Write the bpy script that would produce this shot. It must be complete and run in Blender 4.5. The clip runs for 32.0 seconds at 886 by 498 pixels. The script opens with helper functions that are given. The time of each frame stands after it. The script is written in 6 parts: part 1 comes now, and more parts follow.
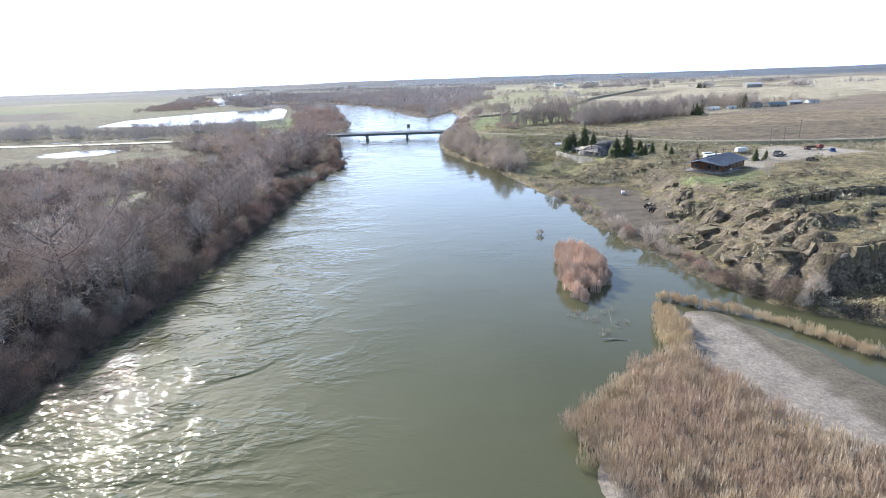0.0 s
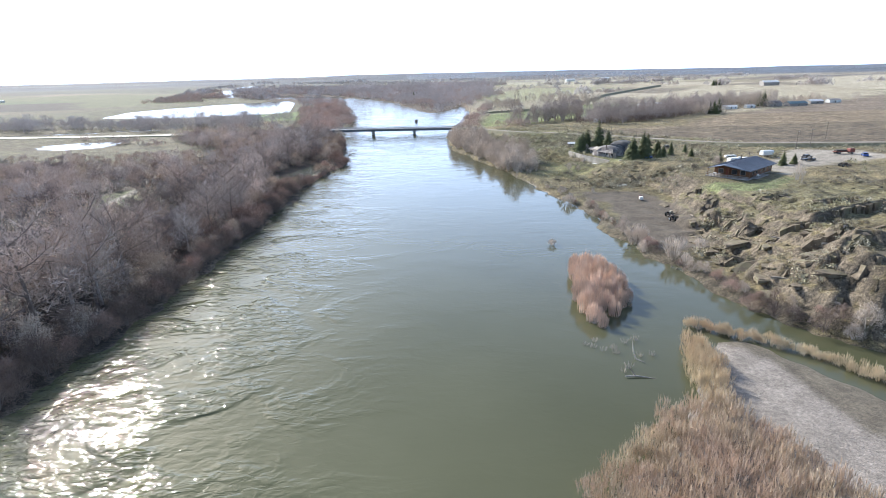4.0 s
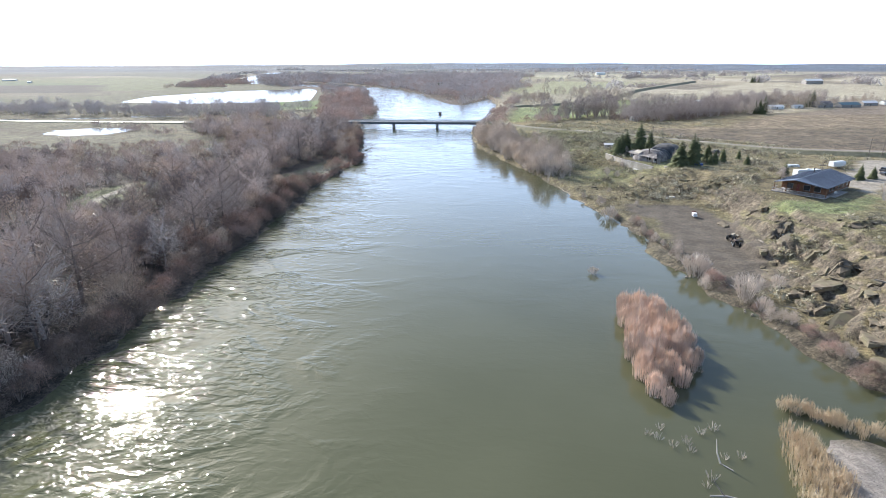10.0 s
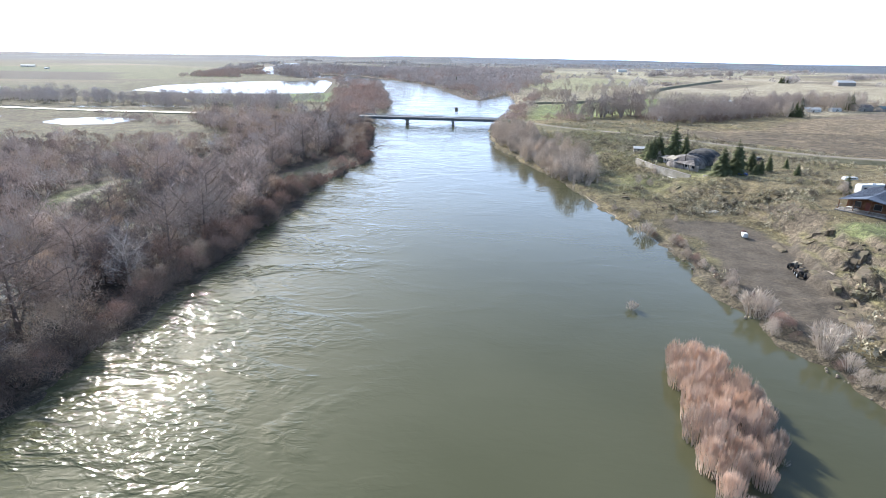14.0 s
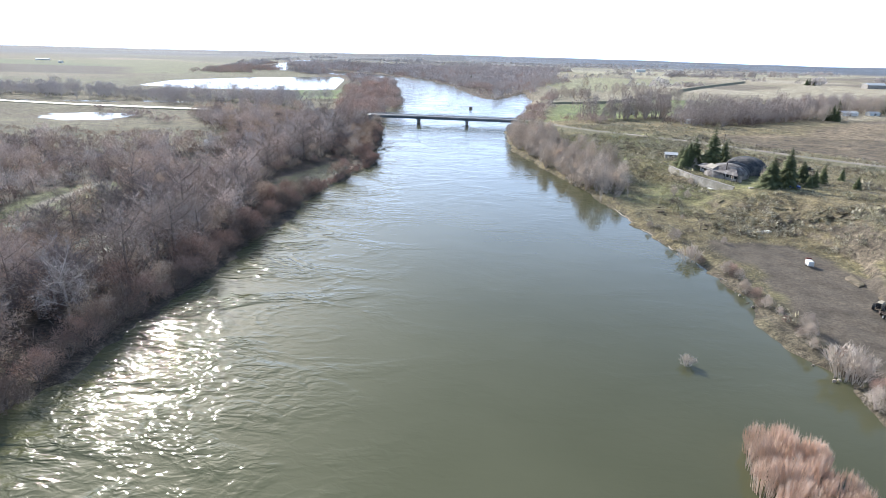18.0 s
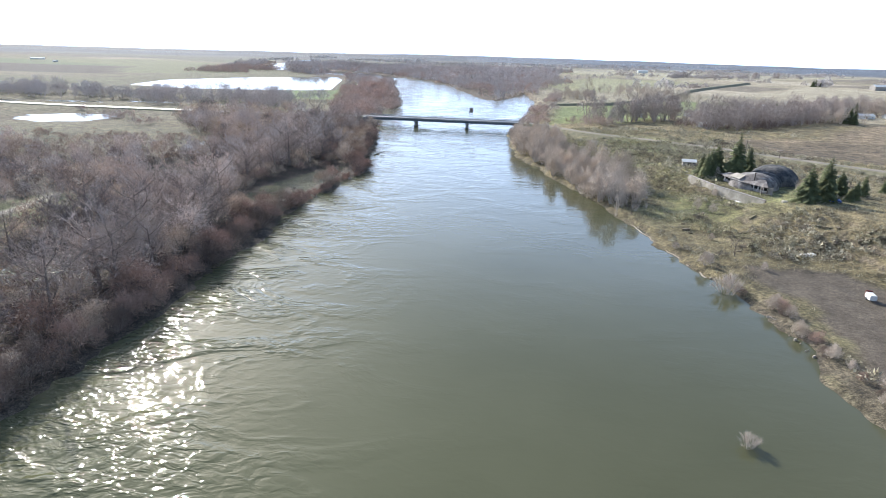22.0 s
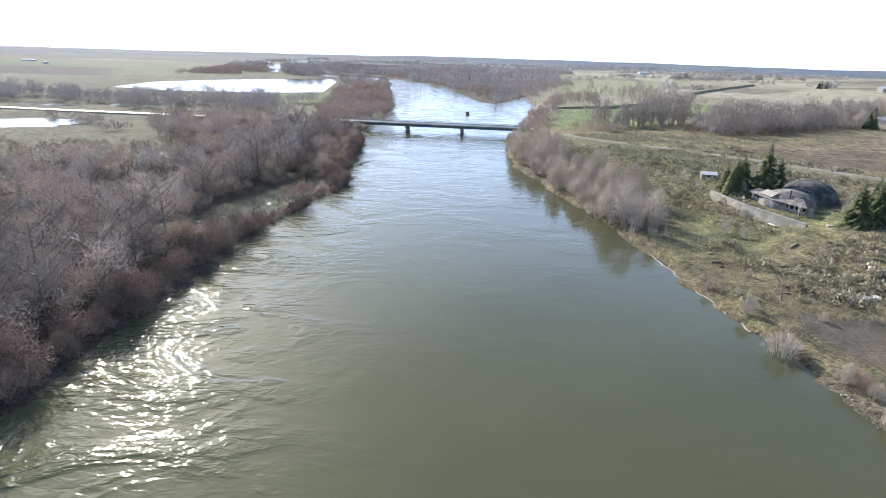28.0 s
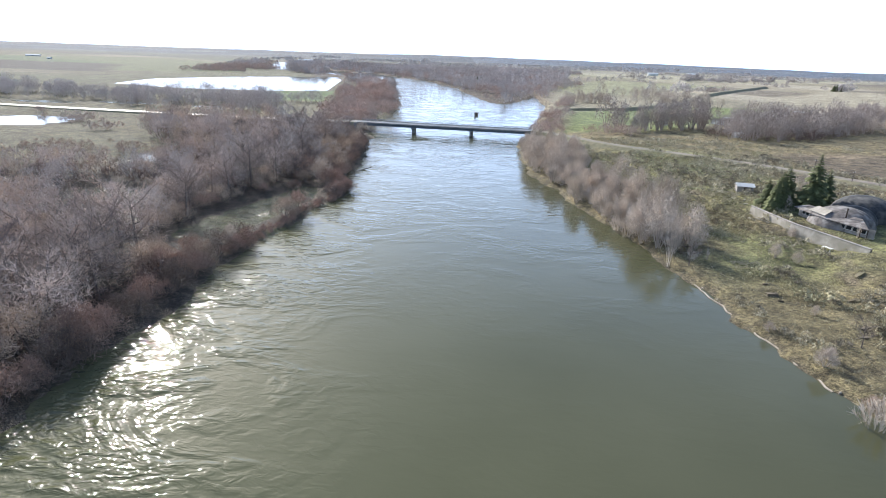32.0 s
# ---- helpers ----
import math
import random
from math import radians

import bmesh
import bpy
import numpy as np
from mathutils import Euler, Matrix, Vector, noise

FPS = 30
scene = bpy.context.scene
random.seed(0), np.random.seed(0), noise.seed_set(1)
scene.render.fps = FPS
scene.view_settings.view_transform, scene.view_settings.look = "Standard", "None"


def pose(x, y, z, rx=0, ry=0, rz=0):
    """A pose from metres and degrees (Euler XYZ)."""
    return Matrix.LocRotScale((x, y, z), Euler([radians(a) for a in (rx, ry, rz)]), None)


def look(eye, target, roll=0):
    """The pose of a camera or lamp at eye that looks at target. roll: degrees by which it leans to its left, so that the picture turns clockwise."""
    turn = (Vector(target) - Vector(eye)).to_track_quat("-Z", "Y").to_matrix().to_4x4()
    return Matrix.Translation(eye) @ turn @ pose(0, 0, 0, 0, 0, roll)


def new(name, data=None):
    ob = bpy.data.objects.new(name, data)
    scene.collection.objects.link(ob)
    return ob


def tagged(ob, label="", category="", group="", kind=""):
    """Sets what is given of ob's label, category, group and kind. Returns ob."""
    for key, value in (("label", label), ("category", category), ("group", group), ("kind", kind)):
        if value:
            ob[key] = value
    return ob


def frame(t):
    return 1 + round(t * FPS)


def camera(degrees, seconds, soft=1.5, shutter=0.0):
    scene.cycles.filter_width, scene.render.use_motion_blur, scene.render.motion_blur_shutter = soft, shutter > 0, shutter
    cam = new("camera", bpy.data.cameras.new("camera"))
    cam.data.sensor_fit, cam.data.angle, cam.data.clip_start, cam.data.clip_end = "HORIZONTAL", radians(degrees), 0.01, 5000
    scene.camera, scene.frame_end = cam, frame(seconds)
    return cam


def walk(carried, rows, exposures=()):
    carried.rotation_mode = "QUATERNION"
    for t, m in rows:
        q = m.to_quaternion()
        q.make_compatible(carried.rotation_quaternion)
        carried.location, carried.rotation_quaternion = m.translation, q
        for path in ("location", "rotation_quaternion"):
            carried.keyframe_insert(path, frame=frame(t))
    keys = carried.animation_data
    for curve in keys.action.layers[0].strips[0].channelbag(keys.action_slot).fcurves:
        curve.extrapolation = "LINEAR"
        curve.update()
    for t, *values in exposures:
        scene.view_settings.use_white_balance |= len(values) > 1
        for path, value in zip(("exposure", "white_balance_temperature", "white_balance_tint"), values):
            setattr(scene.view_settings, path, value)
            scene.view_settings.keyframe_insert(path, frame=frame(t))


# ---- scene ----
cam = camera(77.2, 32.0, soft=0.9)
PATH = [
    (0, (9.427, -449.015, 45.448), (9.629, -447.115, 44.856), -2.0),
    (2, (10.592, -442.985, 45.644), (10.783, -441.088, 45.041), -1.7),
    (6, (13.222, -428.99, 45.769), (13.37, -427.093, 45.153), -1.0),
    (10, (14.397, -411.546, 45.849), (14.495, -409.653, 45.209), -0.1),
    (13, (15.546, -396.039, 45.365), (15.609, -394.151, 44.71), 0.8),
    (17, (16.839, -374.68, 44.083), (16.853, -372.794, 43.419), 1.4),
    (19, (16.945, -363.781, 43.288), (16.948, -361.895, 42.623), 1.6),
    (20, (17.012, -358.642, 43.11), (17.012, -356.756, 42.445), 1.5),
    (23, (18.15, -345.44, 42.403), (18.16, -343.553, 41.741), 1.8),
    (25, (19.116, -336.57, 42.117), (19.129, -334.682, 41.455), 1.5),
    (28, (21.337, -324.848, 42.03), (21.345, -322.96, 41.372), 1.7),
    (30, (21.229, -316.65, 41.831), (21.228, -314.761, 41.172), 1.6),
    (32, (19.795, -307.647, 41.438), (19.788, -305.76, 40.777), 2.2),
]
EYES = [look(eye, target, roll) for _, eye, target, roll in PATH]
walk(cam, [(row[0], m) for row, m in zip(PATH, EYES)], [(0.0, 0.66, 6000, 10), (20.0, 0.62, 6000, 10), (32.0, 0.50, 6000, 10)])

# ---- world, sun ----
SUN_AZ, SUN_EL = radians(-30.5), radians(28.5)
world = bpy.data.worlds.new("world")
scene.world = world
world.use_nodes = True
wn = world.node_tree.nodes
sky = wn.new("ShaderNodeTexSky")
sky.sky_type = "NISHITA"
sky.sun_disc = False
sky.sun_elevation, sky.sun_rotation = SUN_EL, SUN_AZ
sky.dust_density, sky.air_density, sky.ozone_density = 2.2, 1.1, 2.2
wn["Background"].inputs["Strength"].default_value = 0.105
way = wn.new("ShaderNodeTexCoord")
height = wn.new("ShaderNodeSeparateXYZ")
world.node_tree.links.new(way.outputs["Generated"], height.inputs[0])
thin = wn.new("ShaderNodeMapRange")  # thin white haze, thickest towards the horizon
thin.interpolation_type = "SMOOTHSTEP"
thin.inputs["From Min"].default_value, thin.inputs["From Max"].default_value = 0.05, 0.55
thin.inputs["To Min"].default_value, thin.inputs["To Max"].default_value = 0.80, 0.06
world.node_tree.links.new(height.outputs["Z"], thin.inputs["Value"])
haze = wn.new("ShaderNodeMix")
haze.data_type = "RGBA"
haze.inputs["B"].default_value = (12.4, 15.8, 22.0, 1)
toward = wn.new("ShaderNodeVectorMath")  # haze scatters forwards: brightest on the sun's side of the sky
toward.operation = "DOT_PRODUCT"
toward.inputs[1].default_value = (math.sin(SUN_AZ), math.cos(SUN_AZ), 0.0)
world.node_tree.links.new(way.outputs["Generated"], toward.inputs[0])
forward = wn.new("ShaderNodeMapRange")
forward.interpolation_type = "SMOOTHSTEP"
forward.inputs["From Min"].default_value, forward.inputs["From Max"].default_value = -0.5, 0.9
forward.inputs["To Min"].default_value, forward.inputs["To Max"].default_value = 0.30, 1.0
world.node_tree.links.new(toward.outputs["Value"], forward.inputs["Value"])
share = wn.new("ShaderNodeMath")
share.operation = "MULTIPLY"
world.node_tree.links.new(thin.outputs[0], share.inputs[0])
world.node_tree.links.new(forward.outputs[0], share.inputs[1])
world.node_tree.links.new(share.outputs[0], haze.inputs["Factor"])
world.node_tree.links.new(sky.outputs[0], haze.inputs["A"])
world.node_tree.links.new(haze.outputs["Result"], wn["Background"].inputs["Color"])
sun = new("sun", bpy.data.lights.new("sun", "SUN"))
sun.data.energy, sun.data.angle, sun.data.color = 5.0, radians(0.6), (1.0, 0.92, 0.79)
sun_way = Vector((math.sin(SUN_AZ) * math.cos(SUN_EL), math.cos(SUN_AZ) * math.cos(SUN_EL), math.sin(SUN_EL)))
sun.matrix_world = look(sun_way * 100, (0, 0, 0))


# ---- materials ----
def material(name, a, b=None, scale=1.0, rough=0.9, metal=0.0, bump=0.0, bump_scale=None, c=None, c_scale=None, per_object=0.0, coat=0.0):
    """Two-scale noise between colours a and b, with stains of colour c, a bump and a variation from object to object."""
    m = bpy.data.materials.new(name)
    m.use_nodes = True
    n, l = m.node_tree.nodes, m.node_tree.links
    p = n["Principled BSDF"]
    p.inputs["Roughness"].default_value, p.inputs["Metallic"].default_value = rough, metal
    geo = n.new("ShaderNodeNewGeometry")

    def noise_of(s, detail=5.0):
        t = n.new("ShaderNodeTexNoise")
        t.inputs["Scale"].default_value, t.inputs["Detail"].default_value = s, detail
        l.new(geo.outputs["Position"], t.inputs["Vector"])
        return t

    b = b or tuple(v * 0.7 for v in a)
    t = noise_of(scale)
    ramp = n.new("ShaderNodeValToRGB")
    ramp.color_ramp.elements[0].position, ramp.color_ramp.elements[1].position = 0.36, 0.64
    ramp.color_ramp.elements[0].color, ramp.color_ramp.elements[1].color = (*b, 1), (*a, 1)
    l.new(t.outputs[0], ramp.inputs[0])
    out = ramp.outputs[0]
    if c:
        t2 = noise_of(c_scale or scale * 0.12, 3.0)
        r2 = n.new("ShaderNodeValToRGB")
        r2.color_ramp.elements[0].position, r2.color_ramp.elements[1].position = 0.45, 0.62
        l.new(t2.outputs[0], r2.inputs[0])
        mix = n.new("ShaderNodeMix")
        mix.data_type = "RGBA"
        l.new(r2.outputs[0], mix.inputs["Factor"])
        l.new(out, mix.inputs["A"])
        mix.inputs["B"].default_value = (*c, 1)
        out = mix.outputs["Result"]
    if per_object:
        info = n.new("ShaderNodeObjectInfo")
        hsv = n.new("ShaderNodeHueSaturation")
        rng = n.new("ShaderNodeMapRange")
        rng.inputs["To Min"].default_value, rng.inputs["To Max"].default_value = 1 - per_object, 1 + per_object
        l.new(info.outputs["Random"], rng.inputs["Value"])
        l.new(rng.outputs[0], hsv.inputs["Value"])
        l.new(out, hsv.inputs["Color"])
        out = hsv.outputs[0]
    l.new(out, p.inputs["Base Color"])
    if bump:
        bt = noise_of(bump_scale or scale * 3)
        bn = n.new("ShaderNodeBump")
        bn.inputs["Strength"].default_value, bn.inputs["Distance"].default_value = min(bump, 1), max(bump, 0.02)
        l.new(bt.outputs[0], bn.inputs["Height"])
        l.new(bn.outputs[0], p.inputs["Normal"])
    return m


def water_material():
    m = bpy.data.materials.new("river_water")
    m.use_nodes = True
    n, l = m.node_tree.nodes, m.node_tree.links
    p = n["Principled BSDF"]
    p.inputs["Roughness"].default_value, p.inputs["IOR"].default_value = 0.04, 1.35
    geo = n.new("ShaderNodeNewGeometry")
    silt = n.new("ShaderNodeTexNoise")
    silt.inputs["Scale"].default_value, silt.inputs["Detail"].default_value = 0.035, 4
    l.new(geo.outputs["Position"], silt.inputs["Vector"])
    ramp = n.new("ShaderNodeValToRGB")
    ramp.color_ramp.elements[0].position, ramp.color_ramp.elements[1].position = 0.3, 0.7
    ramp.color_ramp.elements[0].color = (0.092, 0.096, 0.051, 1)
    ramp.color_ramp.elements[1].color = (0.113, 0.116, 0.066, 1)
    l.new(silt.outputs[0], ramp.inputs[0])

    def noise_of(scale, detail, distortion, stretch):
        squeeze = n.new("ShaderNodeMapping")
        squeeze.inputs["Scale"].default_value = stretch
        squeeze.inputs["Rotation"].default_value = (0, 0, 0.35)
        l.new(geo.outputs["Position"], squeeze.inputs["Vector"])
        t = n.new("ShaderNodeTexNoise")
        t.inputs["Scale"].default_value, t.inputs["Detail"].default_value = scale, detail
        t.inputs["Distortion"].default_value = distortion
        l.new(squeeze.outputs[0], t.inputs["Vector"])
        return t.outputs[0]

    def spread(value, lo, hi, at_lo, at_hi, soft=False):
        r = n.new("ShaderNodeMapRange")
        r.interpolation_type = "SMOOTHSTEP" if soft else "LINEAR"
        r.inputs["From Min"].default_value, r.inputs["From Max"].default_value = lo, hi
        r.inputs["To Min"].default_value, r.inputs["To Max"].default_value = at_lo, at_hi
        l.new(value, r.inputs["Value"])
        return r.outputs[0]

    def maths(kind, u, v):
        m2 = n.new("ShaderNodeMath")
        m2.operation = kind
        l.new(u, m2.inputs[0])
        l.new(v, m2.inputs[1])
        return m2.outputs[0]

    xyz = n.new("ShaderNodeSeparateXYZ")
    l.new(geo.outputs["Position"], xyz.inputs[0])
    # glare towards the sun put into the colour: water paler on the left
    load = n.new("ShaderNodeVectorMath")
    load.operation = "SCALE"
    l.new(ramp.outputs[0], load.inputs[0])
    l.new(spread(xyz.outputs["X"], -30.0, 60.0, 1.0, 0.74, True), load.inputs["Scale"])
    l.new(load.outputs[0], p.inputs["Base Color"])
    swell = noise_of(0.17, 2, 0.8, (0.7, 1.2, 1))
    chop = noise_of(0.62, 2.5, 0.6, (0.7, 1.25, 1))
    calm = noise_of(0.3, 3, 0.6, (0.5, 1.3, 1))
    # boils and slicks: ruffled water between smooth streaks
    patch = spread(noise_of(0.075, 4, 0.9, (0.8, 1.2, 1)), 0.40, 0.60, 0.30, 1.0, True)
    # the current runs faster and rougher along the outer, left bank, and above the bridge
    outer = spread(xyz.outputs["X"], -34.0, 18.0, 1.0, 0.045, True)
    rapid = spread(xyz.outputs["Y"], -260.0, -60.0, 0.0, 0.34)
    still = spread(xyz.outputs["X"], -75.0, -52.0, 0.06, 1.0)  # the flood pools and the lake lie still
    seep = spread(xyz.outputs["Y"], -128.0, -140.0, 0.06, 0.6)  # the flood still runs through the wood
    back = maths("MULTIPLY", maths("MULTIPLY", spread(xyz.outputs["X"], -19.0, -22.0, 0.0, 2.2), spread(xyz.outputs["Y"], -190.0, -186.0, 0.0, 1.0)), spread(xyz.outputs["Y"], -130.0, -134.0, 0.0, 1.0))
    rough = maths("MULTIPLY", maths("MULTIPLY", maths("MAXIMUM", outer, rapid), patch), maths("MAXIMUM", still, seep))
    rough = maths("MAXIMUM", rough, back)
    bump = None
    for value, strength, distance in ((calm, 0.5, 0.03), (maths("MULTIPLY", swell, rough), 1.0, 0.30), (maths("MULTIPLY", chop, rough), 1.0, 0.50)):
        layer = n.new("ShaderNodeBump")
        layer.inputs["Strength"].default_value, layer.inputs["Distance"].default_value = strength, distance
        l.new(value, layer.inputs["Height"])
        if bump:
            l.new(bump, layer.inputs["Normal"])
        bump = layer.outputs[0]
    l.new(bump, p.inputs["Normal"])
    return m


WATER = water_material()
TWIG_GREY = material("grey_brown_twigs", (0.62, 0.52, 0.455), (0.37, 0.305, 0.268), 0.09, 0.95, c=(0.42, 0.325, 0.265), c_scale=0.03, per_object=0.38)
TWIG_TAN = material("tan_willow_twigs", (0.64, 0.505, 0.385), (0.42, 0.33, 0.25), 0.15, 0.95, per_object=0.2)
TWIG_DUSK = material("dark_purple_grey_twigs", (0.29, 0.243, 0.228), (0.18, 0.152, 0.145), 0.1, 0.95, per_object=0.2)
TWIG_PALE = material("pale_grey_twigs", (0.70, 0.615, 0.53), (0.53, 0.46, 0.39), 0.3, 0.95, per_object=0.12)
TWIG_SILVER = material("silver_grey_twigs", (0.54, 0.485, 0.45), (0.40, 0.355, 0.325), 0.3, 0.95, per_object=0.15)
TWIG_RUST = material("rust_brown_willow_twigs", (0.46, 0.32, 0.255), (0.31, 0.215, 0.17), 0.2, 0.95, per_object=0.15)
REED = material("dry_reed", (0.76, 0.65, 0.47), (0.52, 0.43, 0.29), 0.4, 0.95, c=(0.62, 0.49, 0.34), c_scale=0.15)
BARK = material("grey_bark", (0.24, 0.20, 0.175), (0.14, 0.115, 0.10), 2.0, 0.95, bump=0.05)
NEEDLE = material("conifer_needles", (0.15, 0.165, 0.066), (0.085, 0.10, 0.042), 0.8, 0.9, per_object=0.2)
SAGE = material("sagebrush", (0.58, 0.525, 0.395), (0.35, 0.315, 0.225), 0.5, 0.95, c=(0.40, 0.365, 0.22), c_scale=0.05)
CONCRETE = material("weathered_concrete", (0.34, 0.34, 0.33), (0.24, 0.24, 0.235), 0.6, 0.9, bump=0.02)
GIRDER = material("grey_painted_steel", (0.16, 0.19, 0.23), (0.11, 0.13, 0.16), 0.4, 0.55)
RAIL = material("galvanised_rail", (0.42, 0.45, 0.48), (0.32, 0.34, 0.37), 1.0, 0.45, 0.6)
ASPHALT = material("worn_asphalt", (0.12, 0.115, 0.11), (0.085, 0.082, 0.08), 0.7, 0.45, c=(0.15, 0.145, 0.14), c_scale=0.05)
ROCK = material("basalt_ledge_rock", (0.215, 0.172, 0.118), (0.105, 0.084, 0.060), 0.9, 0.95, bump=0.2, bump_scale=2.2, c=(0.165, 0.145, 0.088), c_scale=0.3, per_object=0.2)
GRAVEL = material("river_gravel", (0.37, 0.335, 0.30), (0.20, 0.18, 0.16), 2.2, 0.95, bump=0.08, bump_scale=5.0, c=(0.36, 0.33, 0.29), c_scale=0.12)
DIRT = material("packed_dirt", (0.29, 0.25, 0.205), (0.21, 0.18, 0.15), 0.25, 0.95, bump=0.03, c=(0.19, 0.175, 0.13), c_scale=0.06)
ROOF_GREY = material("grey_metal_roof", (0.115, 0.13, 0.165), (0.09, 0.10, 0.13), 0.4, 0.45, 0.3)
SHINGLE = material("weathered_shingles", (0.20, 0.175, 0.16), (0.10, 0.09, 0.085), 0.9, 0.9, bump=0.08, bump_scale=3.0, c=(0.30, 0.28, 0.265), c_scale=0.5)
# blue-dark shingles; the large dome's shaded side is put into the colour too
DARK_SHINGLE = material("dark_shingles", (0.06, 0.062, 0.068), (0.03, 0.032, 0.036), 0.9, 0.9, bump=0.08, bump_scale=3.0, c=(0.13, 0.125, 0.12), c_scale=0.4)
WOOD_ORANGE = material("stained_log_wall", (0.23, 0.11, 0.052), (0.13, 0.065, 0.036), 0.8, 0.7, bump=0.03)
WOOD_GREY = material("weathered_boards", (0.40, 0.37, 0.34), (0.27, 0.25, 0.23), 0.8, 0.9)
WHITE = material("white_paint", (0.78, 0.78, 0.76), (0.66, 0.66, 0.64), 0.4, 0.5)
GLASS_DARK = material("dark_window_glass", (0.03, 0.035, 0.04), (0.02, 0.022, 0.028), 1.0, 0.12)
RUBBER = material("tyre_rubber", (0.03, 0.03, 0.03), (0.02, 0.02, 0.02), 3.0, 0.85)
RED = material("faded_red_paint", (0.22, 0.06, 0.04), (0.15, 0.045, 0.035), 0.8, 0.6)
BLUE = material("blue_paint", (0.04, 0.10, 0.35), (0.03, 0.07, 0.25), 0.8, 0.4)
DARK_METAL = material("dark_rusty_metal", (0.09, 0.065, 0.05), (0.05, 0.04, 0.035), 1.2, 0.8)
GREEN_ROOF = material("blue_green_metal_roof", (0.13, 0.20, 0.22), (0.10, 0.16, 0.18), 0.3, 0.5, 0.3)


# ---- mesh tools ----
class Shape:
    """Vertices and faces gathered for one mesh."""

    def __init__(self):
        self.v, self.f = [], []

    def add(self, verts, faces, m=None):
        k = len(self.v)
        self.v += [tuple(m @ Vector(p)) if m else tuple(p) for p in verts]
        self.f += [tuple(i + k for i in face) for face in faces]
        return self

    def box(self, x0, y0, z0, x1, y1, z1, m=None):
        c = [(x, y, z) for z in (z0, z1) for y in (y0, y1) for x in (x0, x1)]
        return self.add(c, [(0, 2, 3, 1), (4, 5, 7, 6), (0, 1, 5, 4), (2, 6, 7, 3), (0, 4, 6, 2), (1, 3, 7, 5)], m)

    def slab(self, x0, y0, z0, x1, y1, z1, r=0.05, m=None):
        """A box with its upper edges cut off."""
        c = [(x0, y0, z0), (x1, y0, z0), (x1, y1, z0), (x0, y1, z0), (x0, y0, z1 - r), (x1, y0, z1 - r), (x1, y1, z1 - r), (x0, y1, z1 - r),
             (x0 + r, y0 + r, z1), (x1 - r, y0 + r, z1), (x1 - r, y1 - r, z1), (x0 + r, y1 - r, z1)]
        f = [(3, 2, 1, 0), (8, 9, 10, 11)]
        for i in range(4):
            j = (i + 1) % 4
            f += [(i, j, j + 4, i + 4), (i + 4, j + 4, j + 8, i + 8)]
        return self.add(c, f, m)

    def tube(self, a, b, ra, rb, n=6, caps=True):
        a, b = Vector(a), Vector(b)
        axis = (b - a).normalized()
        u = axis.orthogonal().normalized()
        w = axis.cross(u)
        ring = [(math.cos(2 * math.pi * i / n), math.sin(2 * math.pi * i / n)) for i in range(n)]
        v = [a + (u * c + w * s) * ra for c, s in ring] + [b + (u * c + w * s) * rb for c, s in ring]
        f = [(i, (i + 1) % n, (i + 1) % n + n, i + n) for i in range(n)]
        if caps:
            f += [tuple(range(n))[::-1], tuple(range(n, 2 * n))]
        return self.add(v, f)

    def sweep(self, line, section, closed=False):
        """The section, points (across, up), carried along a line of points."""
        line = [Vector(p) for p in line]
        rows = []
        for i, p in enumerate(line):
            d = line[min(i + 1, len(line) - 1)] - line[max(i - 1, 0)]
            d.z = 0
            d.normalize()
            side = Vector((d.y, -d.x, 0))
            rows.append([p + side * s + Vector((0, 0, u)) for s, u in section])
        k = len(section)
        v = [p for row in rows for p in row]
        f = []
        for i in range(len(rows) - 1):
            for j in range(k if closed else k - 1):
                a, b = i * k + j, i * k + (j + 1) % k
                f.append((a, b, b + k, a + k))
        return self.add(v, f)

    def mesh(self, name, mat, smooth=False):
        me = bpy.data.meshes.new(name)
        me.from_pydata(self.v, [], self.f)
        me.materials.append(mat)
        if smooth:
            me.polygons.foreach_set("use_smooth", [True] * len(me.polygons))
        me.update()
        return me


def raw_mesh(name, verts, faces, mat, smooth=False):
    me = bpy.data.meshes.new(name)
    me.from_pydata(verts.tolist() if isinstance(verts, np.ndarray) else verts, [], faces.tolist() if isinstance(faces, np.ndarray) else faces)
    me.materials.append(mat)
    if smooth:
        me.polygons.foreach_set("use_smooth", [True] * len(me.polygons))
    me.update()
    return me


def part(name, shape, mat, parent, label="", smooth=False):
    ob = new(name, shape.mesh(name, mat, smooth) if isinstance(shape, Shape) else shape)
    ob.parent = parent
    return tagged(ob, label)


def thing(name, m, label, category, group="", kind=""):
    ob = new(name)
    ob.matrix_world = m
    ob.empty_display_size = 0.5
    return tagged(ob, label, category, group, kind)


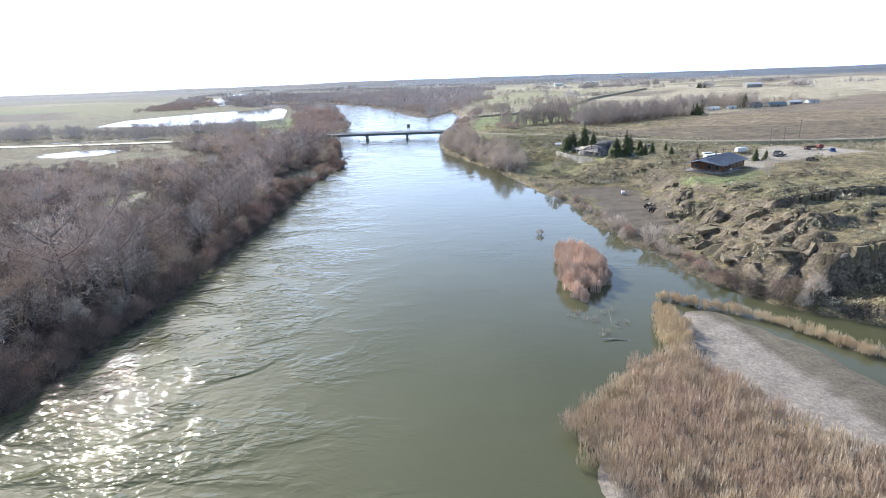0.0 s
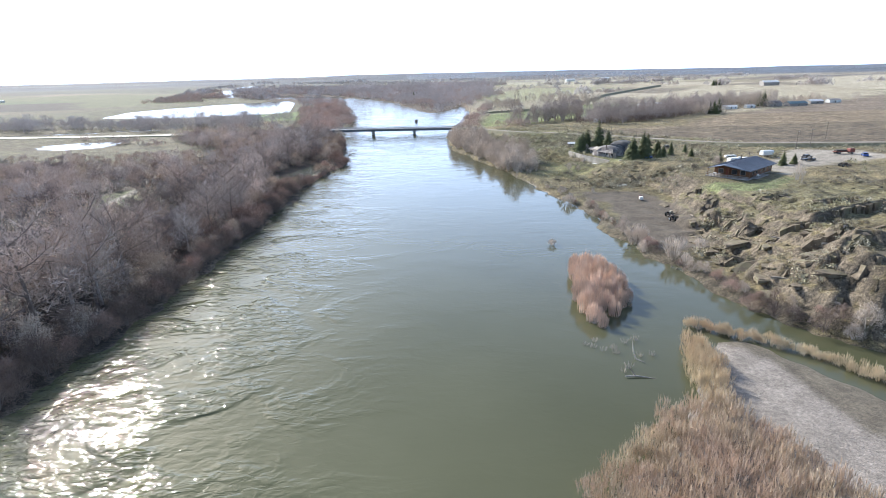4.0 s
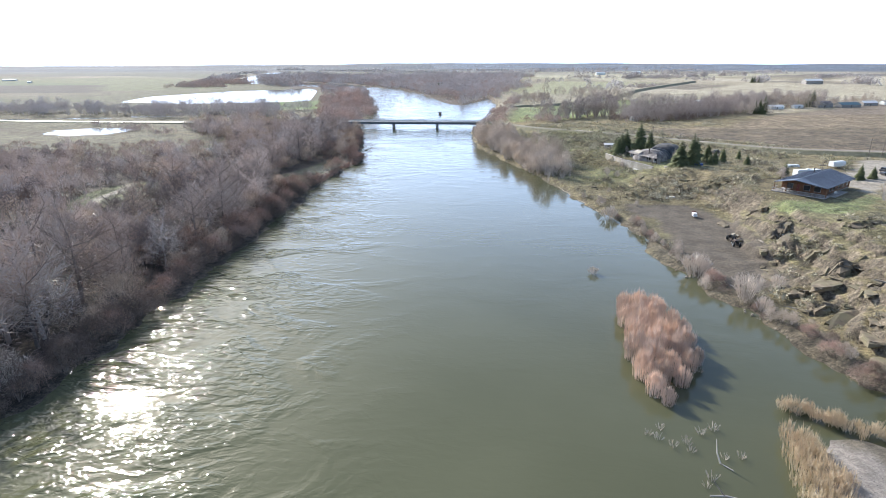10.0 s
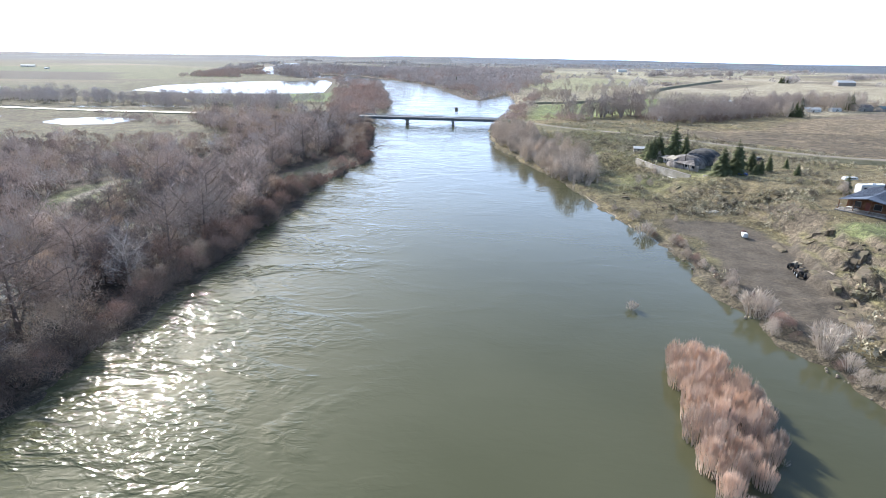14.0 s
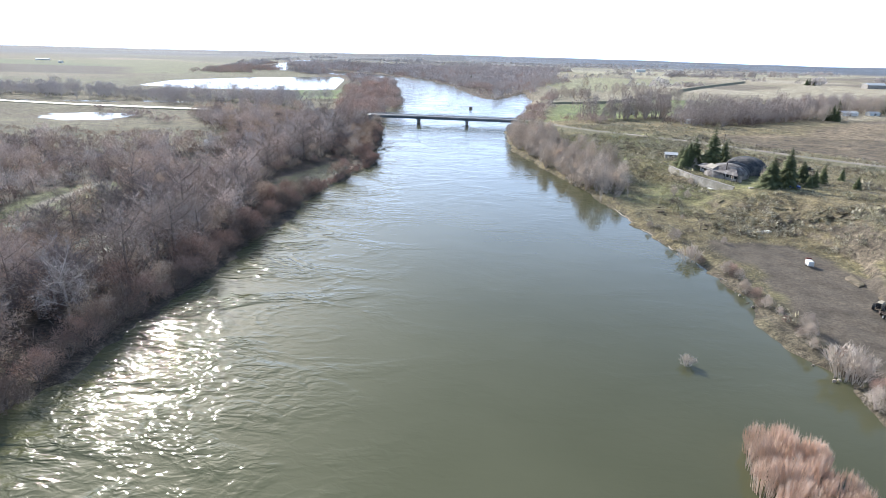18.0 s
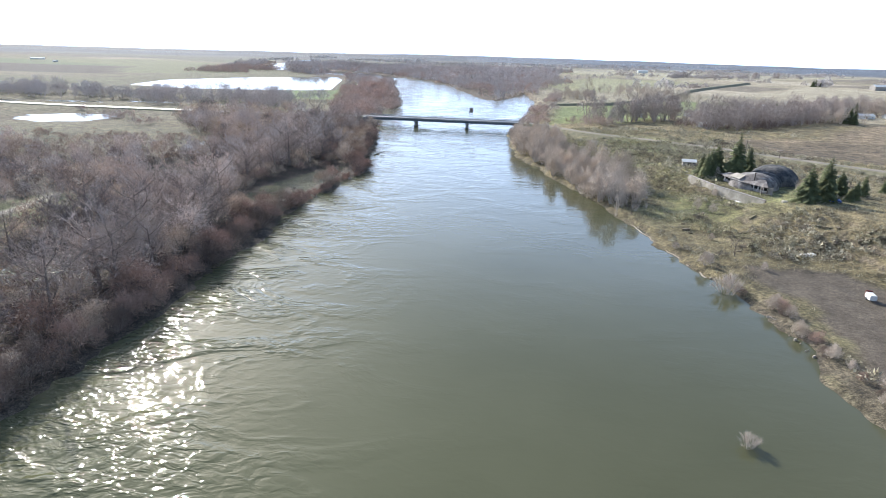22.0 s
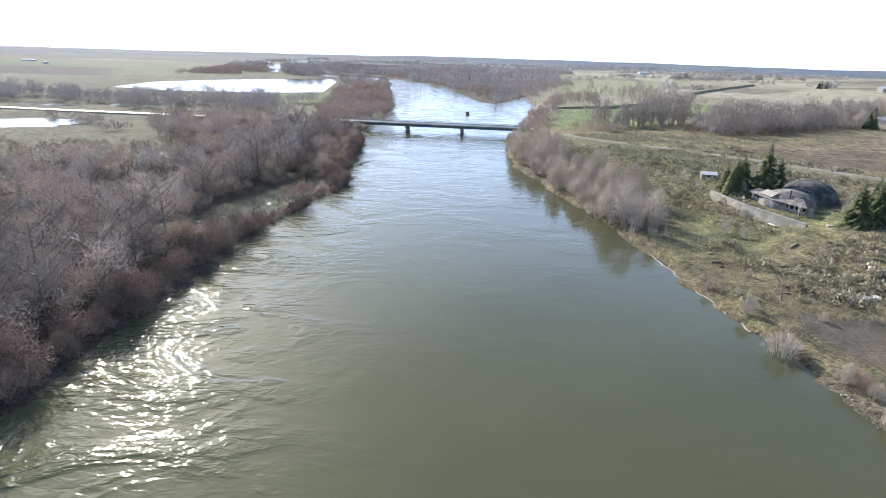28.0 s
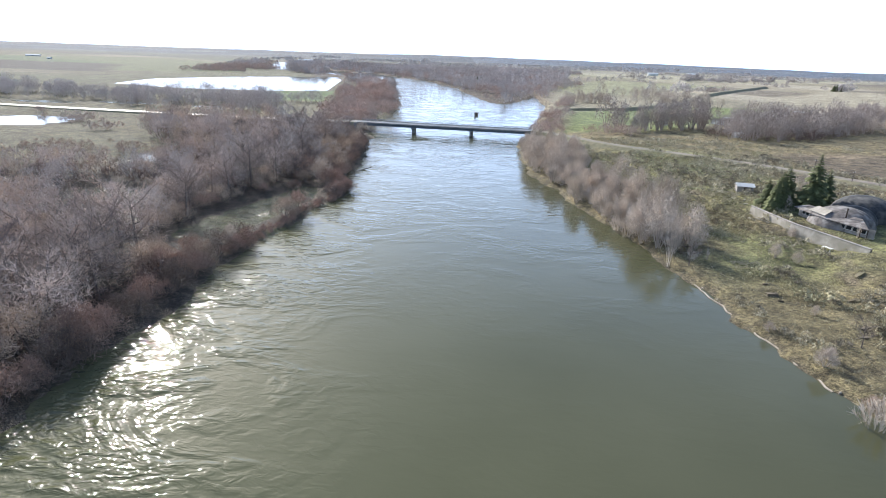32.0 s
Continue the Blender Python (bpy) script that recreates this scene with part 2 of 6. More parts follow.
# ---- the lie of the land ----
LEFT_BANK = [(-75, -620), (-60, -480), (-47, -372), (-44, -355), (-40, -338), (-36, -310), (-34, -290), (-30, -268), (-28, -240), (-26, -215), (-22, -190), (-16, -163), (-11, -147), (-10, -138), (-15, -128), (-16, -85), (-19, -40), (-24, 5), (-23, 60), (-20, 132), (-30, 230), (-41, 335), (-55, 457), (-104, 591), (-159, 699), (-222, 800),
             (-292, 857), (-455, 1050), (-520, 1600), (-640, 2300)]
RIGHT_BANK = [(-560, 2300), (-470, 1640), (-420, 1200), (-328, 1000), (-220, 918), (-161, 852), (-107, 793), (-55, 689), (-12, 602), (24, 465), (43, 316), (57, 235), (67, 216),
              (81, 243), (113, 338), (107, 214), (92, 148), (79, 74), (68, 30), (62, 0), (54, -35), (51, -80), (52, -113), (57, -140), (63, -168), (68, -195), (71, -222),
              (73, -240), (76, -255), (75, -274), (74, -290), (75, -305), (78, -325), (80, -340), (85, -353), (93, -366), (112, -385), (150, -420), (190, -620)]
BAR = [(67, -355), (71, -355), (76, -365), (80, -376), (81, -390), (68, -412), (48, -430), (30, -412), (33, -396), (34, -388), (41, -383), (50, -376), (55, -370), (60, -361)]
LOT = [(84, -238), (100, -242), (106, -250), (106, -266), (101, -285), (96, -300), (91, -309), (83, -311), (79.5, -303), (79, -290), (80, -275), (83, -266), (86, -258), (82, -249)]
LAKE = [(-353, 412), (-292, 542), (-169, 642), (-143, 548), (-113, 305), (-166, 283), (-254, 267), (-340, 300)]
PONDS = [(-212, -8, 27, 22), (-268, 92, 26, 8), (-215, 104, 22, 7), (-330, 84, 24, 9), (-150, 100, 18, 6), (-38, -184, 5.5, 7), (-35, -176, 6.8, 8), (-32, -168, 6.8, 8), (-28, -159, 6, 8), (-24.5, -150, 4.6, 7), (-63, -174, 9, 4),
         (-92, -236, 7, 5), (-100, -260, 6, 4), (-78, -150, 12, 4), (-60, -95, 14, 5), (-93, -92, 8, 12), (-62, -247, 7, 8), (-68, -290, 4, 7), (-74, -318, 4, 6), (-300, 5, 22, 12)]


POOL = [(-41, -186), (-38, -170), (-35, -157), (-30, -145), (-27, -134), (-22, -134), (-20, -142), (-20.5, -151), (-24.5, -167), (-29, -184), (-33, -188)]


def side_of(px, py, poly):
    """Distance to the outline of a polygon, above zero inside."""
    px, py = np.asarray(px, float), np.asarray(py, float)
    best, inside = np.full(px.shape, 1e18), np.zeros(px.shape, bool)
    for (ax, ay), (bx, by) in zip(poly, poly[1:] + poly[:1]):
        dx, dy = bx - ax, by - ay
        t = np.clip(((px - ax) * dx + (py - ay) * dy) / (dx * dx + dy * dy), 0, 1)
        best = np.minimum(best, (px - ax - t * dx) ** 2 + (py - ay - t * dy) ** 2)
        if dy:
            inside ^= ((ay > py) != (by > py)) & (px < ax + (py - ay) * dx / dy)
    return np.where(inside, 1, -1) * np.sqrt(best)


WAVES = [(np.random.RandomState(5).normal(size=(24, 2)), np.random.RandomState(6).uniform(0, 6.28, 24))]


def rolling(x, y, size, n=12, seed=0):
    """Smooth unevenness of about +-1, with hills of that size."""
    d, ph = WAVES[0]
    s = 0
    for i in range(n):
        k = d[(i + seed) % 24] * 6.28 / size / 1.6
        s = s + np.sin(x * k[0] + y * k[1] + ph[(i * 7 + seed) % 24])
    return s / math.sqrt(n)


def step(t):
    t = np.clip(t, 0, 1)
    return t * t * (3 - 2 * t)


def bed_cut(bed):
    """A slow rise and a sharp drop, once for each bed."""
    t = bed - np.floor(bed)
    return np.where(t < 0.92, t / 0.92, (1 - t) / 0.08)


RIVER = LEFT_BANK + RIGHT_BANK
SCARPS = [  # broken ledges of the slope: the lip from west to east, its height, how far the tilted bed reaches behind
    ([(101.9, -319), (109, -320.7), (116, -318), (123.5, -313.8), (132, -311), (141, -308), (154.5, -306), (170, -303)], 2.0, 11),
    ([(119, -304), (124, -305.5), (129, -303.2), (134.5, -305)], 1.7, 7),
    ([(99.8, -329), (103.5, -332), (107, -332), (111.5, -330)], 1.9, 7),
    ([(93.6, -341), (97, -341.5), (100.4, -339.4), (104, -338), (107.3, -337.8), (109, -341)], 2.6, 8),
    ([(90, -352.6), (93, -350), (98, -348.5), (102, -349.6)], 2.2, 7),
    ([(86.4, -362), (90, -358.5), (93.7, -356.7), (98.7, -355.4), (107, -355.4), (116, -354)], 1.8, 9),
    ([(96.5, -283.5), (100.5, -284.5), (106, -283), (110, -281)], 2.0, 6),
    ([(98, -287.5), (102, -289.5), (106, -289.5)], 1.5, 5),
    ([(86, -320), (90, -322), (95, -321)], 1.3, 5),
    ([(88, -338), (91, -337.5), (94, -334.5)], 1.4, 5),
    ([(118, -330), (126, -329), (134, -325), (142, -324)], 1.2, 8),
    ([(112, -293), (119, -294), (126, -291)], 1.0, 6),
    ([(122, -343), (130, -340), (141, -338)], 1.5, 8),
    ([(93, -213), (99, -215), (105, -213)], 1.0, 5),
    ([(100, -226), (106, -228), (113, -226)], 1.0, 5),
    ([(88, -226), (93, -228), (98, -233)], 0.7, 4),
]
LEDGE_RNG = np.random.RandomState(23)
for lo_x, hi_x, lo_y, hi_y, many in ((88, 112, -346, -292, 22), (112, 160, -345, -285, 16), (98, 122, -284, -206, 18), (80, 104, -236, -200, 5)):
    for _ in range(many):
        mx, my, tilt, reach = LEDGE_RNG.uniform(lo_x, hi_x), LEDGE_RNG.uniform(lo_y, hi_y), LEDGE_RNG.normal() * 0.35 + 0.1, LEDGE_RNG.uniform(2.2, 5.5)
        bow = LEDGE_RNG.normal() * 0.8
        SCARPS.append(([(mx - reach * math.cos(tilt), my - reach * math.sin(tilt)), (mx + bow * 0.3, my - 0.6 + bow), (mx + reach * math.cos(tilt), my + reach * math.sin(tilt))], LEDGE_RNG.uniform(0.45, 1.1), LEDGE_RNG.uniform(2.5, 5)))
GULLY = [(85.5, -364), (90, -360), (93.9, -357.8), (98.7, -356.4), (107, -356.4), (118, -355), (126, -356), (117, -361), (105, -364), (98, -367), (90, -372), (84, -375), (83, -370)]


def scarp(x, y, line, lift, back):
    """A bed that rises slowly from the north-west to a sharp, ragged lip."""
    best, side, along, total = np.full(x.shape, 1e18), np.zeros(x.shape), np.zeros(x.shape), 0.0
    for (ax, ay), (bx, by) in zip(line, line[1:]):
        dx, dy = bx - ax, by - ay
        ln = math.hypot(dx, dy)
        t = np.clip(((x - ax) * dx + (y - ay) * dy) / (ln * ln), 0, 1)
        q = (x - ax - t * dx) ** 2 + (y - ay - t * dy) ** 2
        near = q < best
        best = np.where(near, q, best)
        side = np.where(near, np.sign((y - ay) * dx - (x - ax) * dy), side)
        along = np.where(near, total + t * ln, along)
        total += ln
    d = side * np.sqrt(best) + 0.18 * rolling(x, y, 4.0, seed=21)
    ends = step(np.minimum(along, total - along) / 3.5 + 0.15)
    return ends * lift * (step(d / 0.9) * np.exp(-np.maximum(d, 0) / back) - 0.22 * np.exp(-np.abs(d) / 2.2) * (d < 0))


def land(x, y):
    x, y = np.asarray(x, float), np.asarray(y, float)
    wob = 1.3 * rolling(x, y, 11, seed=3) + 0.7 * rolling(x, y, 4, seed=9)
    near = np.exp(-((x - 20) / 400) ** 2)
    water = side_of(x, y, RIVER) + wob * near
    right = (x > 20 + np.clip(y, 0, 500) * 0.25) & (y < 2000)
    d = -water
    # the wet plain on the far side of the river
    low = np.clip(d * 0.2, -2.0, 0.75) + 0.25 * step(d / 60) + 0.22 * rolling(x, y, 40) + 0.08 * rolling(x, y, 7, seed=4)
    low = np.maximum(low, np.where(d > 4, 0.12, -9))
    # the shelf, the ledges and the bench on the near side
    foot = np.interp(y, [-420, -385, -365, -350, -317, -303, -288, -272, -251, -235, -200, -165, -130, -60, 0], [124, 112, 92, 84, 88, 91, 97, 100, 106, 104, 93, 90, 86, 78, 78])
    top = np.interp(y, [-500, -340, -262, -200, -165, -100, -40, 60, 300], [11, 10, 8.6, 6.8, 5.8, 5.0, 4.4, 3.6, 3.0])
    wide = np.interp(y, [-400, -350, -317, -288, -262, -230, -165, 0], [20, 16, 22, 18, 17, 26, 26, 30])
    shelf = np.clip(d * 0.45, -2.0, 1.1) + 0.35 * step(d / 25) + 0.12 * rolling(x, y, 6, seed=2)
    t = (x - foot) / wide + 0.10 * rolling(x, y, 14, seed=6) + 0.05 * rolling(x, y, 5, seed=11)
    ledges = np.where(y < -225, 1.0, 0.25)
    n = 4.0
    tt = np.clip(t, 0, 1) * n
    stair = (np.floor(tt) + step((tt - np.floor(tt) - 0.62) / 0.38)) / n
    rise = step(t) * (1 - ledges * 0.85) + stair * ledges * 0.85
    high = shelf + (top - 1.45) * np.where(d > 3, rise, 0) + 0.25 * rolling(x, y, 22, seed=8) * step((x - foot) / 20)
    high = high - (top - 2.5) * step((x - 420) / 600) * 0.5
    # tilted beds of rock that break off towards the south
    bed = (x * 0.35 - y * 0.94) / 15 + 0.3 * rolling(x, y, 34, seed=14) + 0.07 * rolling(x, y, 8, seed=1)
    rocky = step((x - 84) / 8) * step((178 - x) / 30) * step((-282 - y) / 14) * step((y + 392) / 12) * np.where(d > 3, 1, 0)
    high = high + bed_cut(bed) * rocky * (0.55 + 0.4 * rolling(x, y, 40, seed=16)) - 0.3 * rocky
    small = (x * 0.18 - y * 0.98) / 4.6 + 0.35 * rolling(x, y, 17, seed=20) + 0.10 * rolling(x, y, 5, seed=4)
    crag = step((x - 80) / 6) * step((190 - x) / 25) * step((-205 - y) / 20) * step((y + 392) / 12) * np.where(d > 2.5, 1, 0) * step(rolling(x, y, 30, seed=2) * 0.8 + 0.6) * step(-side_of(x, y, LOT) / 4)
    high = high + crag * (bed_cut(small) * 0.45 + 0.16 * rolling(x, y, 3.1, seed=5))
    for line, lift, back in SCARPS:
        at = np.hypot(x - line[1][0], y - line[1][1]) < 90
        if at.any():
            high[at] += (scarp(x[at], y[at], line, lift, back) * step(-side_of(x[at], y[at], LOT) / 2) * step((np.hypot(x[at] - 134, y[at] + 250) - 17) / 4) * (d[at] > 2))
    gully = side_of(x, y, GULLY) + 0.5 * rolling(x, y, 5, seed=17)
    high = np.where(gully > -0.6, np.minimum(high, high * (1 - step((gully + 0.6) / 1.4)) + (0.9 + 0.16 * np.maximum(x - 86, 0)) * step((gully + 0.6) / 1.4)), high)
    z = np.where(right, high, low)
    # gravel bar, lake, ponds
    bar = side_of(x, y, BAR) + 0.6 * rolling(x, y, 6, seed=1)
    z = np.where(bar > -6, np.maximum(z, np.clip(bar * 0.16, -1.5, 0.55)), z)
    z = np.minimum(z, np.clip(-side_of(x, y, LAKE) * 0.05 + 0.0, -0.6, 9.0) + np.where(right, 99, 0))
    for cx, cy, rx, ry in PONDS:
        r = np.hypot((x - cx) / rx, (y - cy) / ry) + 0.12 * rolling(x, y, 6, seed=7)
        z = np.minimum(z, (r - 1) * 0.9)
    z = np.where(right, z, np.minimum(z, -0.3 * side_of(x, y, POOL)))
    # level pads under the two houses
    for cx, cy, r, h in ((134, -250, 15, 8.6), (119, -174, 15, 5.5), (190, -228, 26, 8.7)):
        w = step((r + 9 - np.hypot(x - cx, y - cy)) / 9) * step((x - np.interp(y, [-300, -225, -200, -160, -140], [104, 104, 111.5, 103.5, 103.5])) / 1.5)
        z = z * (1 - w) + h * w
    # hills on the skyline
    far = np.hypot(x, y + 400)
    return z + step((far - 3000) / 1500) * (15 + 5 * step((x - 700) / 1500) + 17 * np.exp(-((x - 250) / 1500) ** 2) + 3 * rolling(x, y, 900))


def spaced(lo, hi, fine_lo, fine_hi, fine, grow):
    out = list(np.arange(fine_lo, fine_hi + 0.01, fine))
    s, v = fine, fine_hi
    while v < hi:
        s *= grow
        v += s
        out.append(min(v, hi))
    s, v = fine, fine_lo
    while v > lo:
        s *= grow
        v -= s
        out.insert(0, max(v, lo))
    return np.array(out)


GX, GY = spaced(-4600, 4600, -110, 190, 1.7, 1.06), spaced(-1200, 4300, -430, -20, 1.7, 1.05)
GX = np.sort(np.r_[GX[(GX < 82) | (GX > 172)], np.arange(82.3, 172, 0.85)])  # closer over the ledges
GY = np.sort(np.r_[GY[(GY < -392) | (GY > -275)], np.arange(-391.6, -275, 0.85)])
XX, YY = np.meshgrid(GX, GY)
ZZ = land(XX, YY)


def ground_at(x, y):
    """Height of the ground sheet."""
    i = int(np.clip(np.searchsorted(GX, x) - 1, 0, len(GX) - 2))
    j = int(np.clip(np.searchsorted(GY, y) - 1, 0, len(GY) - 2))
    u, v = (x - GX[i]) / (GX[i + 1] - GX[i]), (y - GY[j]) / (GY[j + 1] - GY[j])
    return float((ZZ[j, i] * (1 - u) + ZZ[j, i + 1] * u) * (1 - v) + (ZZ[j + 1, i] * (1 - u) + ZZ[j + 1, i + 1] * u) * v)


def grounds_at(x, y):
    i = np.clip(np.searchsorted(GX, x) - 1, 0, len(GX) - 2)
    j = np.clip(np.searchsorted(GY, y) - 1, 0, len(GY) - 2)
    u, v = (x - GX[i]) / (GX[i + 1] - GX[i]), (y - GY[j]) / (GY[j + 1] - GY[j])
    return (ZZ[j, i] * (1 - u) + ZZ[j, i + 1] * u) * (1 - v) + (ZZ[j + 1, i] * (1 - u) + ZZ[j + 1, i + 1] * u) * v


def fast_mesh(name, v, f, mat, smooth=False):
    """A triangle mesh from arrays."""
    me = bpy.data.meshes.new(name)
    v, f = np.asarray(v, np.float32), np.asarray(f, np.int32)
    me.vertices.add(len(v))
    me.vertices.foreach_set("co", v.ravel())
    me.loops.add(f.size)
    me.loops.foreach_set("vertex_index", f.ravel())
    me.polygons.add(len(f))
    me.polygons.foreach_set("loop_start", np.arange(len(f), dtype=np.int32) * f.shape[1])
    if smooth:
        me.polygons.foreach_set("use_smooth", np.ones(len(f), bool))
    me.materials.append(mat)
    me.update(calc_edges=True)
    me.validate()
    return me


# ---- ground ----
def ground_material():
    m = bpy.data.materials.new("open_ground")
    m.use_nodes = True
    n, l = m.node_tree.nodes, m.node_tree.links
    p = n["Principled BSDF"]
    p.inputs["Roughness"].default_value = 0.95
    geo = n.new("ShaderNodeNewGeometry")
    cover = n.new("ShaderNodeAttribute")
    cover.attribute_name = "cover"
    out = cover.outputs["Color"]
    for scale, lo, hi in ((0.04, 0.75, 1.25), (0.3, 0.45, 1.55), (1.5, 0.4, 1.6), (4.5, 0.4, 1.6)):
        t = n.new("ShaderNodeTexNoise")
        t.inputs["Scale"].default_value, t.inputs["Detail"].default_value = scale, 5
        l.new(geo.outputs["Position"], t.inputs["Vector"])
        r = n.new("ShaderNodeMapRange")
        r.inputs["From Min"].default_value, r.inputs["From Max"].default_value = 0.3, 0.7
        r.inputs["To Min"].default_value, r.inputs["To Max"].default_value = lo, hi
        l.new(t.outputs[0], r.inputs["Value"])
        calm = n.new("ShaderNodeMix")
        calm.inputs["A"].default_value = 1.0
        l.new(cover.outputs["Alpha"], calm.inputs["Factor"])
        l.new(r.outputs[0], calm.inputs["B"])
        mul = n.new("ShaderNodeVectorMath")
        mul.operation = "SCALE"
        l.new(out, mul.inputs[0])
        l.new(calm.outputs["Result"], mul.inputs["Scale"])
        out = mul.outputs[0]
    l.new(out, p.inputs["Base Color"])
    b = n.new("ShaderNodeBump")
    b.inputs["Strength"].default_value, b.inputs["Distance"].default_value = 1.0, 0.4
    l.new(t.outputs[0], b.inputs["Height"])
    l.new(cover.outputs["Alpha"], b.inputs["Strength"])
    l.new(b.outputs[0], p.inputs["Normal"])
    return m


FIELDS = [  # outline and crop colour
    ([(163, -62), (172, -52), (225, -45), (262, 0), (310, 40), (700, 285), (1000, 120), (700, -300), (330, -205), (230, -172), (205, -150), (184, -114), (166, -96)], (0.25, 0.195, 0.14)),
    ([(320, 55), (700, 300), (900, 600), (760, 820), (420, 420)], (0.46, 0.40, 0.28)),
    ([(760, 330), (1500, 700), (1700, 1500), (980, 900)], (0.50, 0.44, 0.32)),
    ([(500, 900), (1600, 1700), (1200, 2600), (300, 1500)], (0.44, 0.40, 0.27)),
    ([(150, 330), (300, 470), (560, 820), (330, 900), (180, 560)], (0.33, 0.32, 0.18)),
    ([(86, 14), (125, 14), (190, 70), (330, 240), (235, 236), (160, 165), (112, 130)], (0.23, 0.27, 0.10)),
    ([(-480, 560), (-320, 640), (-420, 1050), (-900, 1500), (-1100, 1100)], (0.215, 0.225, 0.11)),
    ([(-1100, 420), (-480, 520), (-620, 800), (-1500, 900)], (0.10, 0.085, 0.07)),
    ([(-620, 820), (-1000, 1120), (-2200, 1300), (-1900, 900)], (0.16, 0.20, 0.095)),
    ([(-900, 1550), (-500, 1250), (-800, 2800), (-2600, 2600)], (0.15, 0.165, 0.10)),
    ([(-130, 160), (-70, 170), (-100, 300), (-160, 270)], (0.23, 0.32, 0.10)),
]
YARD_AREA = [(150, -256), (166, -244), (225, -228), (228, -200), (188, -202), (172, -222), (150, -240)]
LAWN = [(116, -262), (112, -274), (117, -281), (128, -279), (137, -273), (150, -263), (146, -259), (132, -267)]


def paint_cover(x, y, z):
    c = np.empty((len(x), 3))
    right = x > 20 + np.clip(y, 0, 500) * 0.25

    def lay(mask, colour, t=1.0):
        w = (np.clip(mask, 0, 1) * t)[:, None]
        c[:] = c * (1 - w) + np.array(colour) * w

    r1, r2 = rolling(x, y, 30, seed=5), rolling(x, y, 90, seed=10)
    c[:] = np.where(right[:, None], (0.255, 0.21, 0.125), (0.20, 0.18, 0.105))
    lay(step(r1 * 0.6 + 0.2), (0.20, 0.166, 0.096), 0.7)
    lay(step(r2 * 0.7) * right, (0.205, 0.195, 0.105), 0.6)
    lay(step((y - 60) / 60) * right, (0.33, 0.305, 0.19), 0.8)
    lay(step((y - 150) / 200) * ~right, (0.19, 0.195, 0.105), 0.7)
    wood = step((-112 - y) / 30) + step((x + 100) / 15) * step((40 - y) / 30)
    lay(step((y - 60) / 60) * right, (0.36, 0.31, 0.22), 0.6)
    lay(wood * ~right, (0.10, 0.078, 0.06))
    lay(step((y + 215) / 25) * step((-40 - y) / 30) * step((x - 70) / 8) * step((150 - x) / 30) * step(r1 * 0.5 + 0.75), (0.235, 0.25, 0.115), 0.85)
    # parcels of farm land on the plain
    u, w = np.floor((x * 0.87 + y * 0.49) / 210), np.floor((y * 0.87 - x * 0.49) / 330)
    pick = np.modf(np.abs(np.sin(u * 12.9898 + w * 78.233) * 43758.5453))[0]
    plain = step((y - 330) / 120) * (np.hypot(x, y) < 3000) * np.where(right, 1.0, step((-x - 380) / 100))
    crops = np.array([(0.52, 0.45, 0.33), (0.32, 0.275, 0.18), (0.22, 0.18, 0.13), (0.42, 0.36, 0.25), (0.27, 0.26, 0.15)])
    tone = crops[(pick * 4.999).astype(int)] * np.where(right, 1.0, 0.7)[:, None]
    for k in range(3):
        c[:, k] = c[:, k] * (1 - 0.8 * plain) + tone[:, k] * 0.8 * plain
    for poly, colour in FIELDS:
        lay(step(side_of(x, y, poly) / 12 + 0.5), colour)
    lay(step((y - 205) / 20) * step((1450 - y) / 300) * step((140 + (y - 330) * 0.22 - x) / 25) * step((x + 60 + (y - 330) * 0.5) / 30), (0.17, 0.125, 0.095), 0.9)
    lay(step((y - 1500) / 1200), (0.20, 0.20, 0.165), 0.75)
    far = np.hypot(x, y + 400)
    # distant hills tinted blue-grey: the haze is put into the ground colour
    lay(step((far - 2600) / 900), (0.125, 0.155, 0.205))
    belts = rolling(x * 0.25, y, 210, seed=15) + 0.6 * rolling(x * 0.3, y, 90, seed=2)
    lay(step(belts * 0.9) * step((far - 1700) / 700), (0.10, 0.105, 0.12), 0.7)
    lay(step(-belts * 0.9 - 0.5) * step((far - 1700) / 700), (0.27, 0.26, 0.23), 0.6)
    glade = np.hypot((x + 90) / 12, (y + 214) / 24)
    lay(step((1.2 - glade) / 0.3), (0.22, 0.23, 0.11))
    lay(step((2.2 - np.abs(x + 94.5 + 0.06 * (y + 200))) / 1.0) * (glade < 1.1), (0.50, 0.45, 0.36))
    lay(step((2.6 - np.abs(x + 97 + 0.04 * (y + 90))) / 1.2) * (y > -125) * (y < -45), (0.46, 0.42, 0.33))
    c *= np.where(right & (y < -60), np.where(side_of(x, y, FIELDS[0][0]) > 0, 0.54, 0.66), np.where(right, 0.78, np.where(y > 200, 0.52, 0.62)))[:, None]
    c *= np.where((right & (y < 40))[:, None], (1.05, 1.03, 0.90), (1, 1, 1))
    gz, gx = np.gradient(ZZ, GY, GX)
    slope = np.hypot(gz, gx).ravel()
    lay(step((slope - 0.35) / 0.4) * (far < 700) * (z > 0.8), (0.155, 0.125, 0.088))
    jig = 1.2 * rolling(x, y, 5, seed=13)
    ashore = -side_of(x, y, RIVER)
    lay(step((6.5 - ashore + jig) / 2.5) * step((ashore + 2) / 2) * right * step((-250 - y) / 8) * (y > -350), (0.115, 0.095, 0.068), 0.85)
    lay(step((side_of(x, y, LOT) + jig) / 3 + 0.5), (0.102, 0.083, 0.062))
    lay(step((side_of(x, y, YARD_AREA) + jig) / 4 + 0.5), (0.30, 0.265, 0.215))
    lay(step((side_of(x, y, LAWN) + jig) / 4 + 0.5), (0.155, 0.175, 0.072))
